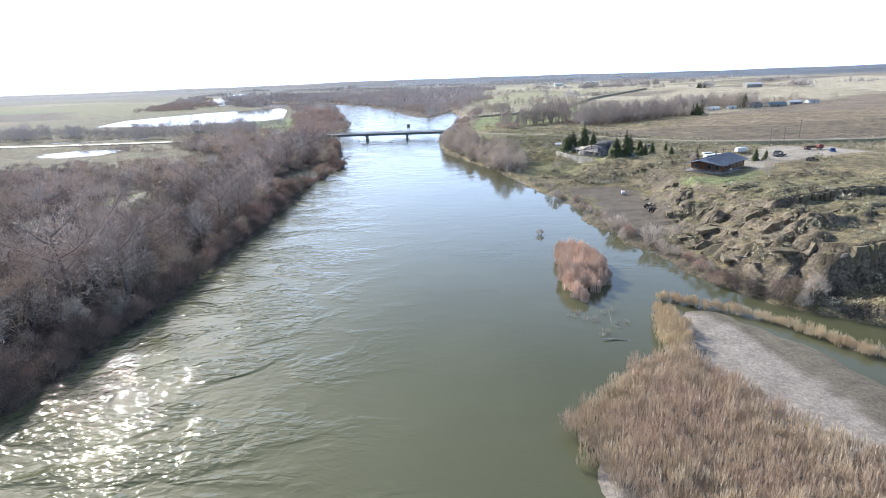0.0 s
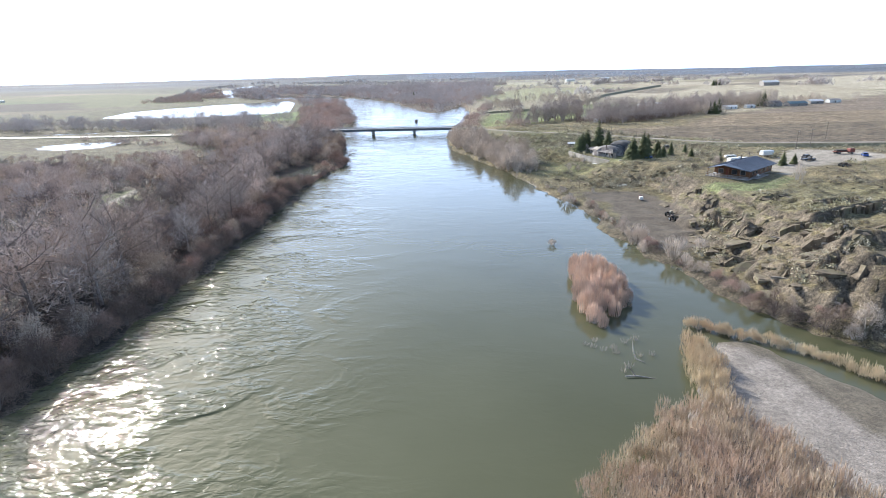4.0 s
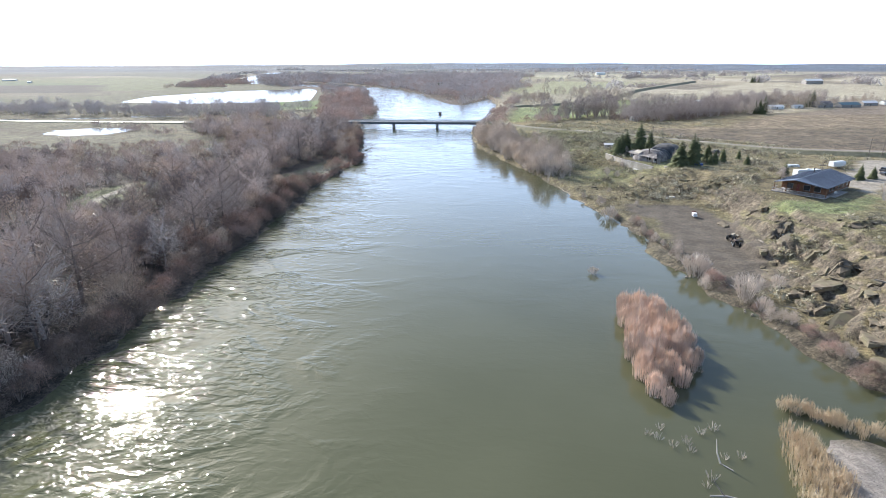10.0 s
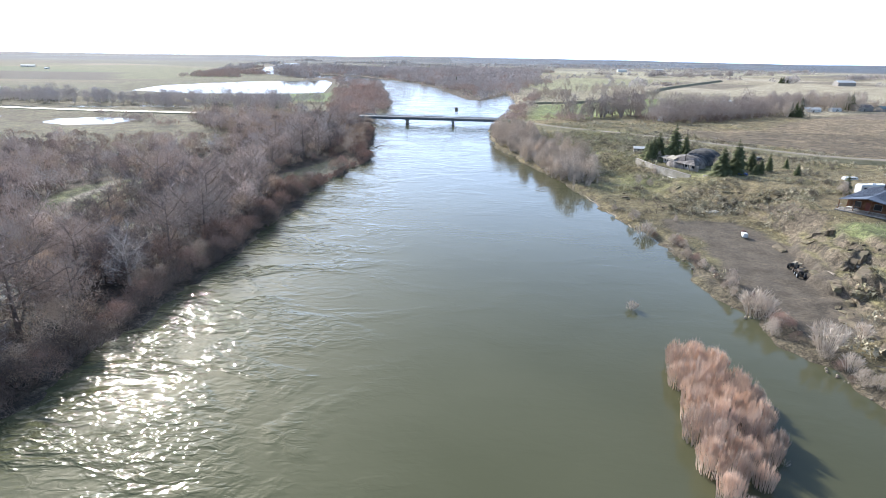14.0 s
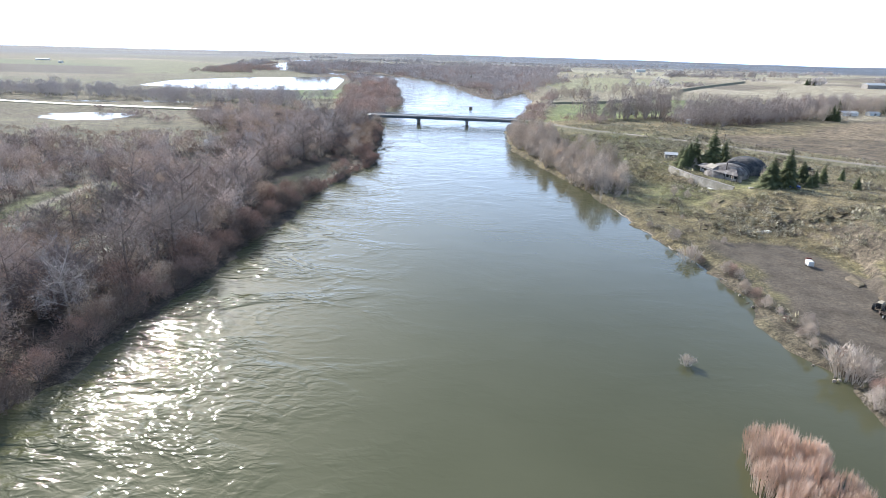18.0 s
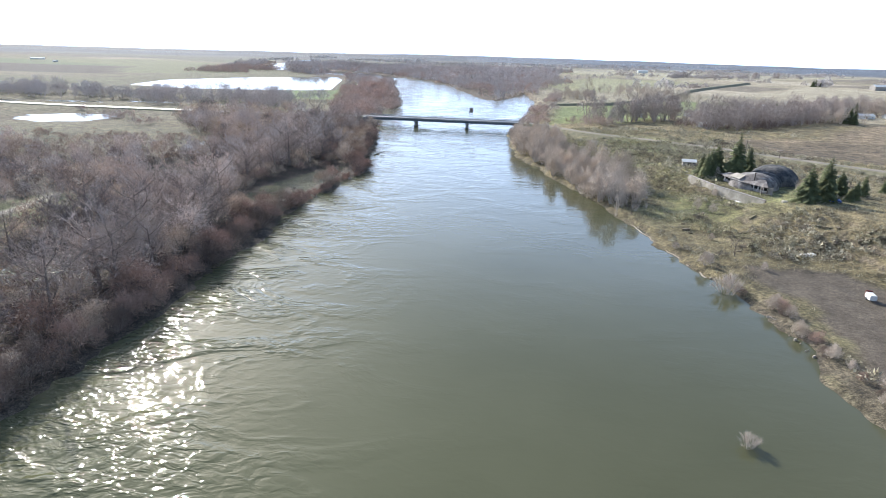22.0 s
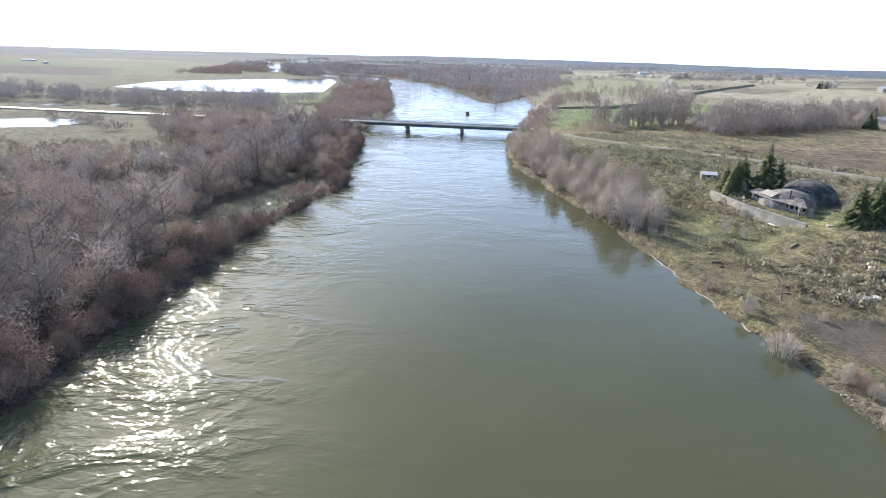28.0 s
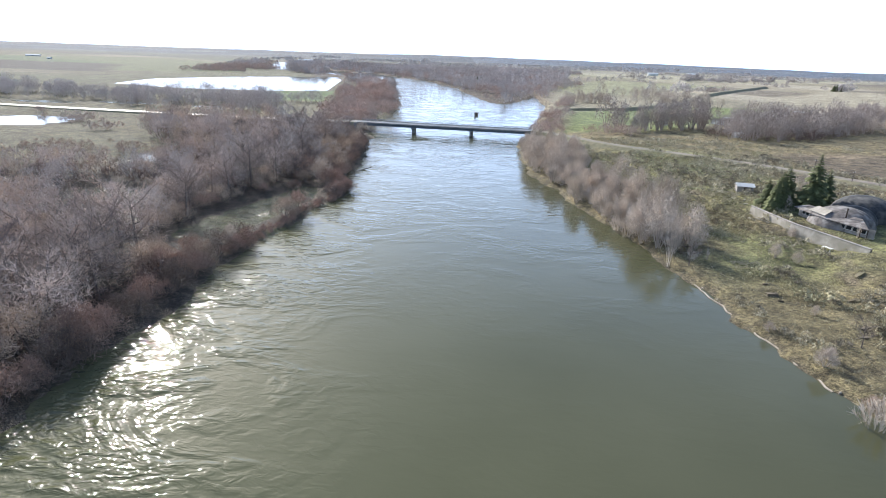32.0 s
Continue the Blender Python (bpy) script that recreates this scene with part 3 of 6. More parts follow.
    mud = step((x - np.interp(y, [-412, -384, -370, -362, -355], [70, 72, 71, 70, 67]) + 0.5 * jig) / 1.5 + 0.5)
    lay(step((side_of(x, y, BAR) + 3) / 2), (0.25, 0.222, 0.195))
    lay(step((side_of(x, y, BAR) + 3) / 2) * mud, (0.13, 0.112, 0.085))
    lay(step((0.25 - z) / 0.3) * (side_of(x, y, BAR) < -2), (0.105, 0.088, 0.062))
    return c


nx, ny = len(GX), len(GY)
gv = np.stack([XX.ravel(), YY.ravel(), ZZ.ravel()], 1)
ii = (np.arange(ny - 1)[:, None] * nx + np.arange(nx - 1)[None]).ravel()
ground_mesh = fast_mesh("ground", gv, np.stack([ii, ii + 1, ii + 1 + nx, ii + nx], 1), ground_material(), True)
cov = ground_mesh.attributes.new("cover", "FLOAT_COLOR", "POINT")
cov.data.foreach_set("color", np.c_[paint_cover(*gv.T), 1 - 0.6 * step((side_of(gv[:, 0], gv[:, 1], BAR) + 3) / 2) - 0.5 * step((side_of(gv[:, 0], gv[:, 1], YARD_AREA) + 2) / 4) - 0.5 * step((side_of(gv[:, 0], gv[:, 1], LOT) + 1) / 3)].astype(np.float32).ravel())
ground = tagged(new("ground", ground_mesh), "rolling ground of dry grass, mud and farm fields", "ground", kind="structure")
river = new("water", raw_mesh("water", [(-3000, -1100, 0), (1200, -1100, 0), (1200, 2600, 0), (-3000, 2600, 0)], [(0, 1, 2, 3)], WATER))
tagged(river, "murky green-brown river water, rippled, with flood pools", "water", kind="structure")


# ---- plants ----
RNG = np.random.RandomState(11)


def unit(v):
    return v / np.maximum(np.linalg.norm(v, axis=-1, keepdims=True), 1e-9)


def blades(start, way, length, width, rng):
    """Thin tapering triangles: one a twig."""
    side = unit(np.cross(way, unit(rng.normal(size=way.shape)))) * (np.asarray(width) / 2)[..., None]
    v = np.stack([start - side, start + side, start + way * np.asarray(length)[..., None]], 1).reshape(-1, 3)
    return v, np.arange(len(v)).reshape(-1, 3)


def bare_tree(h, spread, limbs, twigs, seed, twig_len=1.0, width=0.06):
    """Trunk with limbs and boughs, and a crown of bare twigs."""
    rng = np.random.RandomState(seed)
    s = Shape()
    lean = rng.normal(size=2) * 0.04 * h
    knots = [np.array([lean[0] * t * t, lean[1] * t * t, h * 0.8 * t]) for t in (0, 0.25, 0.55, 1)]
    radii = [0.024 * h, 0.018 * h, 0.011 * h, 0.003 * h]
    for a, b, ra, rb in zip(knots, knots[1:], radii, radii[1:]):
        s.tube(a, b, ra, rb, 6, False)
    starts, ways, lens = [], [], []
    for i in range(limbs):
        t = 0.22 + 0.75 * (i + rng.rand()) / limbs
        p = np.array([np.interp(t, (0, 0.25, 0.55, 1), [k[c] for k in knots]) for c in range(3)])
        ang = i * 2.4 + rng.rand()
        out = spread * (0.55 + 0.5 * rng.rand()) * (1.15 - 0.75 * abs(t - 0.45))
        w = np.array([math.cos(ang) * out, math.sin(ang) * out, h * (0.14 + 0.22 * rng.rand())])
        mid = p + w * 0.5 + np.array([0, 0, -0.02 * h])
        s.tube(p, mid, 0.007 * h, 0.005 * h, 4, False)
        s.tube(mid, p + w, 0.005 * h, 0.0015 * h, 4, False)
        for k in range(5):
            u = 0.3 + 0.14 * k + 0.08 * rng.rand()
            q = p + w * u
            bw = unit(w / np.linalg.norm(w) + rng.normal(size=3) * 0.6 + np.array([0, 0, 0.35])) * spread * (0.28 + 0.2 * rng.rand())
            s.tube(q, q + bw, 0.0035 * h, 0.001 * h, 3, False)
            starts.append(q), ways.append(bw), lens.append(1)
        starts.append(p + w * 0.3), ways.append(w * 0.75), lens.append(1)
    starts, ways = np.array(starts), np.array(ways)
    k = rng.randint(0, len(starts), twigs)
    u = rng.rand(twigs, 1) ** 0.7
    at = starts[k] + ways[k] * u
    way = unit(unit(ways[k]) + rng.normal(size=(twigs, 3)) * 0.55 + np.array([0, 0, 0.3]))
    v, f = blades(at, way, twig_len * (0.5 + 0.8 * rng.rand(twigs)), width * (0.6 + 0.8 * rng.rand(twigs)), rng)
    return s, (v, f)


def dome_tree(h, r, twigs, seed, width=0.08, length=0.8, foot=0.05, stems=5):
    """A rounded crown of bumpy lobes down towards the ground, of short fine twigs at all angles."""
    rng = np.random.RandomState(seed)
    s = Shape()
    low = h * foot
    lobes, sizes = [], []
    for i in range(11):
        a = i * 2.4 + 0.6 * rng.rand()
        ring = i < 6
        q = r * ((0.52 + 0.2 * rng.rand()) if ring else 0.40 * math.sqrt((i - 6) / 4.0))
        z = low + (h - low) * ((0.26 + 0.16 * rng.rand()) if ring else (0.56 + 0.16 * rng.rand()))
        lobes.append((math.cos(a) * q, math.sin(a) * q, z))
        sizes.append((r * (0.36 + 0.12 * rng.rand()), (h - low) * (0.26 + 0.06 * rng.rand())))
    for i in range(stems):
        end = np.array(lobes[(i * 5) % 11])
        root = np.array([end[0] * 0.12, end[1] * 0.12, -0.2])
        bend = root * 0.45 + end * 0.55 + np.array([0, 0, 0.1 * h])
        s.tube(root, bend, 0.013 * h, 0.008 * h, 4, False)
        s.tube(bend, end + np.array([0, 0, 0.1 * h]), 0.008 * h, 0.002 * h, 3, False)
    lobes, sizes = np.array(lobes), np.array(sizes)
    k = rng.randint(0, 11, twigs)
    d = unit(rng.normal(size=(twigs, 3)) + np.array([0, 0, 0.2]))
    shell = 0.2 + 0.8 * rng.rand(twigs, 1) ** 0.55
    at = lobes[k] + d * shell * np.stack([sizes[k, 0], sizes[k, 0], sizes[k, 1]], 1)
    at[:, 2] = np.maximum(at[:, 2], 0.1 + low * rng.rand(twigs))
    way = unit(d * 0.7 + rng.normal(size=(twigs, 3)) * 0.55 + np.array([0, 0, 0.35]))
    stout = np.where(shell[:, 0] < 0.6, 1.6, 1.0)
    v, f = blades(at - way * length * 0.4, way, length * (0.5 + 0.8 * rng.rand(twigs)), stout * width * (0.6 + 0.8 * rng.rand(twigs)), rng)
    return s, (v, f)


def mixed_tree(h, r, limbs, twigs, seed, twig_len, width):
    a, (v1, f1) = bare_tree(h, r, limbs, twigs // 3, seed, twig_len, width)
    _, (v2, f2) = dome_tree(h, r * 1.05, twigs - twigs // 3, seed + 1, width, twig_len * 0.8, 0.06)
    return a, (np.concatenate([v1, v2]), np.concatenate([f1, f2 + len(v1)]))


def thicket(h, r, stems, twigs, seed, width=0.05, upright=0.5, rooted=0.45):
    """A willow bush: stems fanning from the root, and fine twigs."""
    rng = np.random.RandomState(seed)
    s = Shape()
    ends, roots = [], []
    for i in range(stems):
        ang, q = rng.rand() * 6.283, math.sqrt(rng.rand())
        root = np.array([math.cos(ang) * q * r * rooted, math.sin(ang) * q * r * rooted, -0.1])
        tall = h * (0.95 - 0.45 * q * q) * (0.75 + 0.25 * rng.rand())
        end = np.array([math.cos(ang) * q * r, math.sin(ang) * q * r, tall])
        mid = (root + end) / 2 + np.array([0, 0, 0.08 * h])
        s.tube(root, mid, 0.035, 0.025, 3, False)
        s.tube(mid, end, 0.025, 0.006, 3, False)
        ends.append(end), roots.append(mid)
    ends, roots = np.array(ends), np.array(roots)
    k = rng.randint(0, stems, twigs)
    u = rng.rand(twigs, 1) ** 0.8 * 1.35 - 0.35
    at = roots[k] + (ends[k] - roots[k]) * u
    at[:, 2] = np.maximum(at[:, 2], 0.05)
    way = unit(unit(ends[k] - roots[k]) * upright * 1.5 + rng.normal(size=(twigs, 3)) * 0.6 + np.array([0, 0, upright]))
    v, f = blades(at, way, h * (0.14 + 0.16 * rng.rand(twigs)), width * (0.6 + 0.8 * rng.rand(twigs)), rng)
    return s, (v, f)


def spread_out(v, f, places, turns, sizes, squash=None):
    """Copies of a mesh, joined: vertices and faces."""
    places, turns, sizes = np.asarray(places), np.asarray(turns), np.asarray(sizes)
    c, s = np.cos(turns)[:, None], np.sin(turns)[:, None]
    tall = sizes if squash is None else sizes * squash
    x = (v[None, :, 0] * c - v[None, :, 1] * s) * sizes[:, None] + places[:, None, 0]
    y = (v[None, :, 0] * s + v[None, :, 1] * c) * sizes[:, None] + places[:, None, 1]
    z = v[None, :, 2] * tall[:, None] + places[:, None, 2]
    out = np.stack([x, y, z], -1).reshape(-1, 3)
    faces = (f[None] + (np.arange(len(places)) * len(v))[:, None, None]).reshape(-1, f.shape[1])
    return out, faces


def stuff(name, pieces, mat, label, category, smooth=False):
    """One object of many scattered pieces: a list of (vertices, faces)."""
    k, vs, fs = 0, [], []
    for v, f in pieces:
        vs.append(v), fs.append(f + k)
        k += len(v)
    ob = new(name, fast_mesh(name, np.concatenate(vs), np.concatenate(fs), mat, smooth))
    return tagged(ob, label, category, kind="stuff")


class Plant:
    """A kind of plant, built once: its stem and crown meshes, planted as things of their own."""

    def __init__(self, name, made, stem_mat, crown_mat, label, category, group, stem="trunk"):
        self.name, self.label, self.category, self.group, self.stem = name, label, category, group, stem
        self.v, self.f = made[1]
        self.stem_mesh = made[0].mesh(name + "_" + stem, stem_mat)
        self.crown_mesh = fast_mesh(name + "_crown", self.v, self.f, crown_mat)

    def plant(self, x, y, turn, size, tall=1.0, z=None):
        ob = thing(self.name, pose(x, y, (ground_at(x, y) if z is None else z) - 0.05, 0, 0, math.degrees(turn)) @ Matrix.Diagonal((size, size, size * tall, 1)),
                   self.label, self.category, self.group)
        part(self.stem, self.stem_mesh, None, ob)
        part("crown", self.crown_mesh, None, ob)
        return ob


def scatter(x0, x1, y0, y1, gap, seed, keep):
    """Jittered places in a rectangle, those that keep(x, y) wants."""
    rng = np.random.RandomState(seed)
    gx, gy = np.meshgrid(np.arange(x0, x1, gap), np.arange(y0, y1, gap))
    x = gx.ravel() + rng.uniform(-0.48, 0.48, gx.size) * gap
    y = gy.ravel() + rng.uniform(-0.48, 0.48, gx.size) * gap
    ok = keep(x, y)
    return np.stack([x[ok], y[ok]], 1)


def dry(x, y, margin):
    """On land, so far from the river."""
    return (-side_of(x, y, RIVER) > margin) & (grounds_at(x, y) > 0.05)

def left_wood(x, y):
    edge = np.where(y < -83, -98, -98 - 0.54 * (y + 83)) + 6 * rolling(x, y, 50, seed=4)
    meadow = (y > -122 + 10 * rolling(x, y, 60, seed=2)) & (x < edge)
    track = (np.hypot((x + 90) / 12, (y + 214) / 24) < 1) | (np.hypot((x + 128) / 22, (y + 235) / 9) < 1)
    wet = (side_of(x, y, POOL) > -2.5) | (side_of(x + 3, y - 9, POOL) > -1)
    for cx, cy, rx, ry in PONDS:
        wet |= np.hypot((x - cx) / (rx + 2.0), (y - cy + 2.5) / (ry + 4.5)) < 1
    return dry(x, y, 2.5) & ~meadow & ~track & ~wet & (x < 0) & (y < np.minimum(-8, -12 - 0.14 * (x + 40)) + np.where(x < -60, 14, 0))


# brown undergrowth twigs, their colour darkened to hold the shade below the crowns
TWIG_SHADED = material("shaded_undergrowth", (0.26, 0.185, 0.15), (0.16, 0.115, 0.095), 0.1, 0.95)
EDGE_TWIG = material("thicket_twigs", (0.66, 0.57, 0.485), (0.47, 0.40, 0.335), 0.12, 0.95, c=(0.52, 0.44, 0.355), c_scale=0.04, per_object=0.15)
TREES = [Plant("bare_tree", mixed_tree(10.5 + i, 4.2 + 0.3 * i, 9, 2000, 20 + i, 1.1, 0.065), BARK, TWIG_GREY,
               "tall leafless cottonwood with grey-brown twigs on the river bank", "tree", "trees of the river wood") for i in range(4)]
DUSK_TREES = [Plant("bare_tree", mixed_tree(9.5 + i, 4.4, 9, 1900, 26 + i, 1.1, 0.065), BARK, TWIG_DUSK,
                    "dense leafless tree with dark purplish-grey twigs", "tree", "trees of the river wood") for i in range(2)]
TAN_BUSHES = [Plant("tan_willow", dome_tree(7.2, 4.3, 1700, 44 + i, 0.06, 0.9, 0.02, 7), BARK, TWIG_TAN,
                    "large rounded golden-tan leafless willow on the bank", "bush", "willows along the left bank", "stem") for i in range(2)]
PALE_TREES = [Plant("bare_tree", mixed_tree(11.0, 4.2, 9, 2000, 31 + i, 1.2, 0.06), TWIG_SILVER, TWIG_SILVER,
                    "leafless tree with pale silvery grey twigs", "tree", "trees of the river wood") for i in range(2)]
BUSHES = [Plant("willow_bush", dome_tree(6.2, 3.9, 1600, 40 + i, 0.06, 0.8, 0.02, 7), BARK, TWIG_RUST,
                "rounded bare red-brown willow bush by the water", "bush", "willows along the left bank", "stem") for i in range(3)]
# dark brown bushes; on the left shore their colour also stands for shade
TWIG_UMBER = material("umber_brown_twigs", (0.27, 0.205, 0.165), (0.165, 0.122, 0.10), 0.2, 0.95, per_object=0.15)
UMBER_BUSHES = [Plant("umber_bush", dome_tree(6.2, 3.9, 1600, 48 + i, 0.06, 0.8, 0.02, 7), BARK, TWIG_UMBER,
                      "dense rounded dark brown leafless bush by the water", "bush", "dark bushes by the water", "stem") for i in range(2)]
GREY_BUSHES = [Plant("thicket_bush", dome_tree(6.8, 3.4, 1500, 50 + i, 0.06, 0.9, 0.02, 7), EDGE_TWIG, EDGE_TWIG,
                     "bare grey-brown willow thicket along the bank", "bush", "willows along the right bank", "stem") for i in range(3)]
PALE_BUSHES = [Plant("pale_bush", thicket(4.0, 2.2, 30, 800, 60 + i, 0.06), TWIG_PALE, TWIG_PALE,
                     "pale leafless bush on the river bank", "bush", "willows along the right bank", "stem") for i in range(2)]

# the wood on the left: single trees near the river, the rest joined
wood = scatter(-330, -10, -440, 2, 7.0, 3, left_wood)
close = -side_of(wood[:, 0], wood[:, 1], RIVER)
order = np.argsort(close + 0.06 * np.abs(wood[:, 1] + 230))
for n, k in enumerate(order[:300]):
    x, y = wood[k]
    d = close[k]
    if d < 7 or (d < 14 and RNG.rand() < 0.4):
        kind = (BUSHES, TAN_BUSHES, GREY_BUSHES)[RNG.choice(3, p=(0.55, 0.27, 0.18))]
        # darker bushes to the south, in place of the deep shade on that shore
        kind = UMBER_BUSHES if y < -300 and RNG.rand() < 0.6 else kind
        kind[n % 2].plant(x, y, RNG.rand() * 6.3, 0.75 + 0.65 * RNG.rand() ** 1.5, 0.95)
    else:
        # more dark trees to the south, for crowns seen from their shadow side
        kind = (TREES, PALE_TREES, DUSK_TREES, TAN_BUSHES)[RNG.choice(4, p=(0.40, 0.10, 0.34, 0.16) if y < -310 else (0.40, 0.14, 0.20, 0.26))]
        kind[n % len(kind)].plant(x, y, RNG.rand() * 6.3, (0.85 + 0.5 * RNG.rand() ** 1.5) * (1.6 if y < -305 else 1.08), 0.88)
fringe = np.array([p for p in LEFT_BANK if -400 < p[1] < -5], float)
frun = np.r_[0, np.cumsum(np.hypot(*np.diff(fringe, axis=0).T))]
for n in range(120):
    d = frun[-1] * (n + 0.8 * RNG.rand()) / 120
    x, y = np.interp(d, frun, fringe[:, 0]) - 1.0 - 2.2 * RNG.rand(), np.interp(d, frun, fringe[:, 1])
    # umber bushes mixed in to darken the shaded foot of the bank
    (UMBER_BUSHES[n % 2] if (y < -290 and n % 3) or n % 5 < 2 else BUSHES[n % 3]).plant(x, y, RNG.rand() * 6.3, 0.27 if -192 < y < -142 else 0.5 + 0.5 * RNG.rand(), z=max(ground_at(x, y), -0.1))
for n in range(46):  # the spit before the inlet
    y = -200 + 80 * (n + RNG.rand()) / 46
    x = np.interp(y, fringe[:, 1], fringe[:, 0]) - 0.6 - 3.0 * RNG.rand()
    BUSHES[n % 3].plant(x, y, RNG.rand() * 6.3, (0.26 + 0.12 * RNG.rand()) * (1 if y < -142 else 2.1), z=max(ground_at(x, y), -0.1))
for n, (x, y) in enumerate([(-50, -190), (-49, -181), (-47, -172), (-44, -163), (-40, -154), (-35, -146), (-28, -138), (-27, -131), (-24, -122), (-30, -126), (-37, -143), (-46, -165)]):
    (TAN_BUSHES if n % 3 == 1 else BUSHES)[n % 2].plant(x, y, n * 1.1, 0.5 + 0.08 * (n % 4), 0.9)
for n, (x, y, size) in enumerate([(-31, -240, 1.15), (-33, -236, 0.9), (-46, -238, 0.0), (-36, -262, 1.0), (-38, -256, 0.9), (-42, -275, 1.0), (-52, -280, 1.1), (-49, -286, 0.9)]):
    if size:
        BUSHES[n % 3].plant(x, y, n, size * 1.05, 1.05)
for n, (x, y, size) in enumerate([(-46, -236, 0.9), (-56, -234, 0.85), (-43, -243, 0.8)]):
    PALE_TREES[n % 2].plant(x, y, n * 2.0, size)
rest = wood[order[300:]]
protos = [dome_tree(8.5, 4.5, 380, 70 + i, 0.13, 1.05, 0.05, 3) for i in range(4)]
low_protos = [dome_tree(3.8, 3.0, 120, 75 + i, 0.14, 0.8, 0.02, 3) for i in range(3)]


def joined_wood(name, places, kinds, mat, label, lo, hi, seed):
    rng = np.random.RandomState(seed)
    pieces = []
    which = rng.randint(0, len(kinds), len(places))
    for i, made in enumerate(kinds):
        p = places[which == i]
        if len(p):
            at = np.c_[p, grounds_at(p[:, 0], p[:, 1]) - 0.05]
            size = rng.uniform(lo, hi, len(p)) * np.clip(1 + 0.32 * rolling(p[:, 0], p[:, 1], 34, seed=13), 0.5, 1.6)
            turn = rng.rand(len(p)) * 6.3
            pieces.append(spread_out(*made[1], at, turn, size))
            sv = np.array(made[0].v)
            sf = np.array([t for q in made[0].f for t in ((q[0], q[1], q[2]), (q[0], q[2], q[3]))])
            pieces.append(spread_out(sv, sf, at, turn, size))
    return stuff(name, pieces, mat, label, "trees")


toned = np.random.RandomState(77).rand(len(rest))
for lo, hi, mat, label in ((0.0, 0.5, TWIG_GREY, "dense leafless grey-brown wood on the flood plain"), (0.5, 0.72, TWIG_TAN, "tan leafless willows within the flood plain wood"),
                           (0.72, 0.82, TWIG_DUSK, "dark leafless trees within the flood plain wood"), (0.82, 1.0, TWIG_SILVER, "pale leafless trees within the flood plain wood")):
    joined_wood("river_wood", rest[(toned >= lo) & (toned < hi)], protos, mat, label, 0.75, 1.25, 5)
under = scatter(-260, -10, -430, -8, 7.0, 8, left_wood)
brush = scatter(-330, -84, -130, -48, 4.6, 9, lambda x, y: dry(x, y, 3) & (rolling(x, y, 22, seed=6) + 0.4 * rolling(x, y, 7, seed=2) > (y + 96) / 38) & ((np.abs(x + 96) > 3.5) | (x > -80)))
joined_wood("meadow_brush", brush, low_protos, TWIG_RUST, "low reddish-brown brush at the edge of the meadow", 0.35, 0.75, 7)
joined_wood("undergrowth", under, low_protos, TWIG_SHADED, "rust-brown undergrowth below the bare trees, darkened for shade", 0.8, 1.35, 6)

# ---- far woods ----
# twigs of the distant woods, made paler to put haze into their colour
HAZED_TWIG = material("hazed_wood_twigs", (0.66, 0.60, 0.575), (0.46, 0.42, 0.40), 0.02, 0.95, c=(0.48, 0.42, 0.385), c_scale=0.008)
FAR_PROTO = [dome_tree(8.0, 5.2, 84, 80 + i, 0.62, 1.6, 0.0, 1) for i in range(3)]

grove_protos = [dome_tree(8.5, (4.4, 3.2, 4.0, 2.6)[i], 560, 90 + i, 0.095, 0.85, (0.02, 0.12, 0.05, 0.1)[i], 6) for i in range(4)]
POINT_TWIG = material("point_willow_twigs", (0.62, 0.47, 0.395), (0.43, 0.325, 0.27), 0.15, 0.95, c=(0.50, 0.42, 0.37), c_scale=0.05)
point_protos = [dome_tree(4.6, 3.5, 240, 95 + i, 0.17, 0.8, 0.0, 3) for i in range(3)]


def point_wood(x, y):
    return dry(x, y, 1.5) & (side_of(x, y, LAKE) < -4) & (x > np.interp(y, (12, 86, 288, 387, 559), (-58, -62, -96, -84, -112)) + 6 * rolling(x, y, 30)) & (x < 10)


joined_wood("point_thicket", scatter(-120, 10, 12, 560, 6.3, 12, point_wood), point_protos, POINT_TWIG, "red-brown willow thicket on the point above the bridge", 0.6, 2.1, 9)


def beyond(x, y):
    right_edge = 130 + (y - 330) * 0.22
    return dry(x, y, 1.5) & (side_of(x, y, LAKE) < -12) & (x > -330 - y * 0.16) & (x < right_edge + 25 * rolling(x, y, 120)) & (y > 225) & (
        (rolling(x, y, 130, seed=8) > -0.75)) & ((x > -60 - (y - 330) * 0.5) | (y > 960))


far_places = scatter(-900, 560, 225, 1500, 11.4, 14, beyond)
warm = np.random.RandomState(31).rand(len(far_places)) + 0.5 * rolling(far_places[:, 0], far_places[:, 1], 90, seed=5) < 0.4
fine = far_places[:, 1] < 520
joined_wood("upstream_willows", far_places[fine & warm], point_protos, POINT_TWIG, "rust-brown willows on the point of the far wood", 1.1, 1.9, 33)
joined_wood("upstream_wood", far_places[fine & ~warm], grove_protos[::2], HAZED_TWIG, "leafless grey-brown wood above the bridge", 0.6, 1.75, 34)
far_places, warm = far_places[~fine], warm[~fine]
joined_wood("far_wood", far_places[~warm], FAR_PROTO, HAZED_TWIG, "distant leafless grey river wood", 0.6, 1.9, 10)
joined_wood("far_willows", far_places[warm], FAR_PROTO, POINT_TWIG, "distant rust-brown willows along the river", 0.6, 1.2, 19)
joined_wood("distant_wood", scatter(-700, 1500, 1500, 2900, 25, 15, lambda x, y: dry(x, y, 6) & (rolling(x * 0.5, y, 220, seed=3) > 0.25)), FAR_PROTO, HAZED_TWIG,
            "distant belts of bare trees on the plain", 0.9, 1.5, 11)
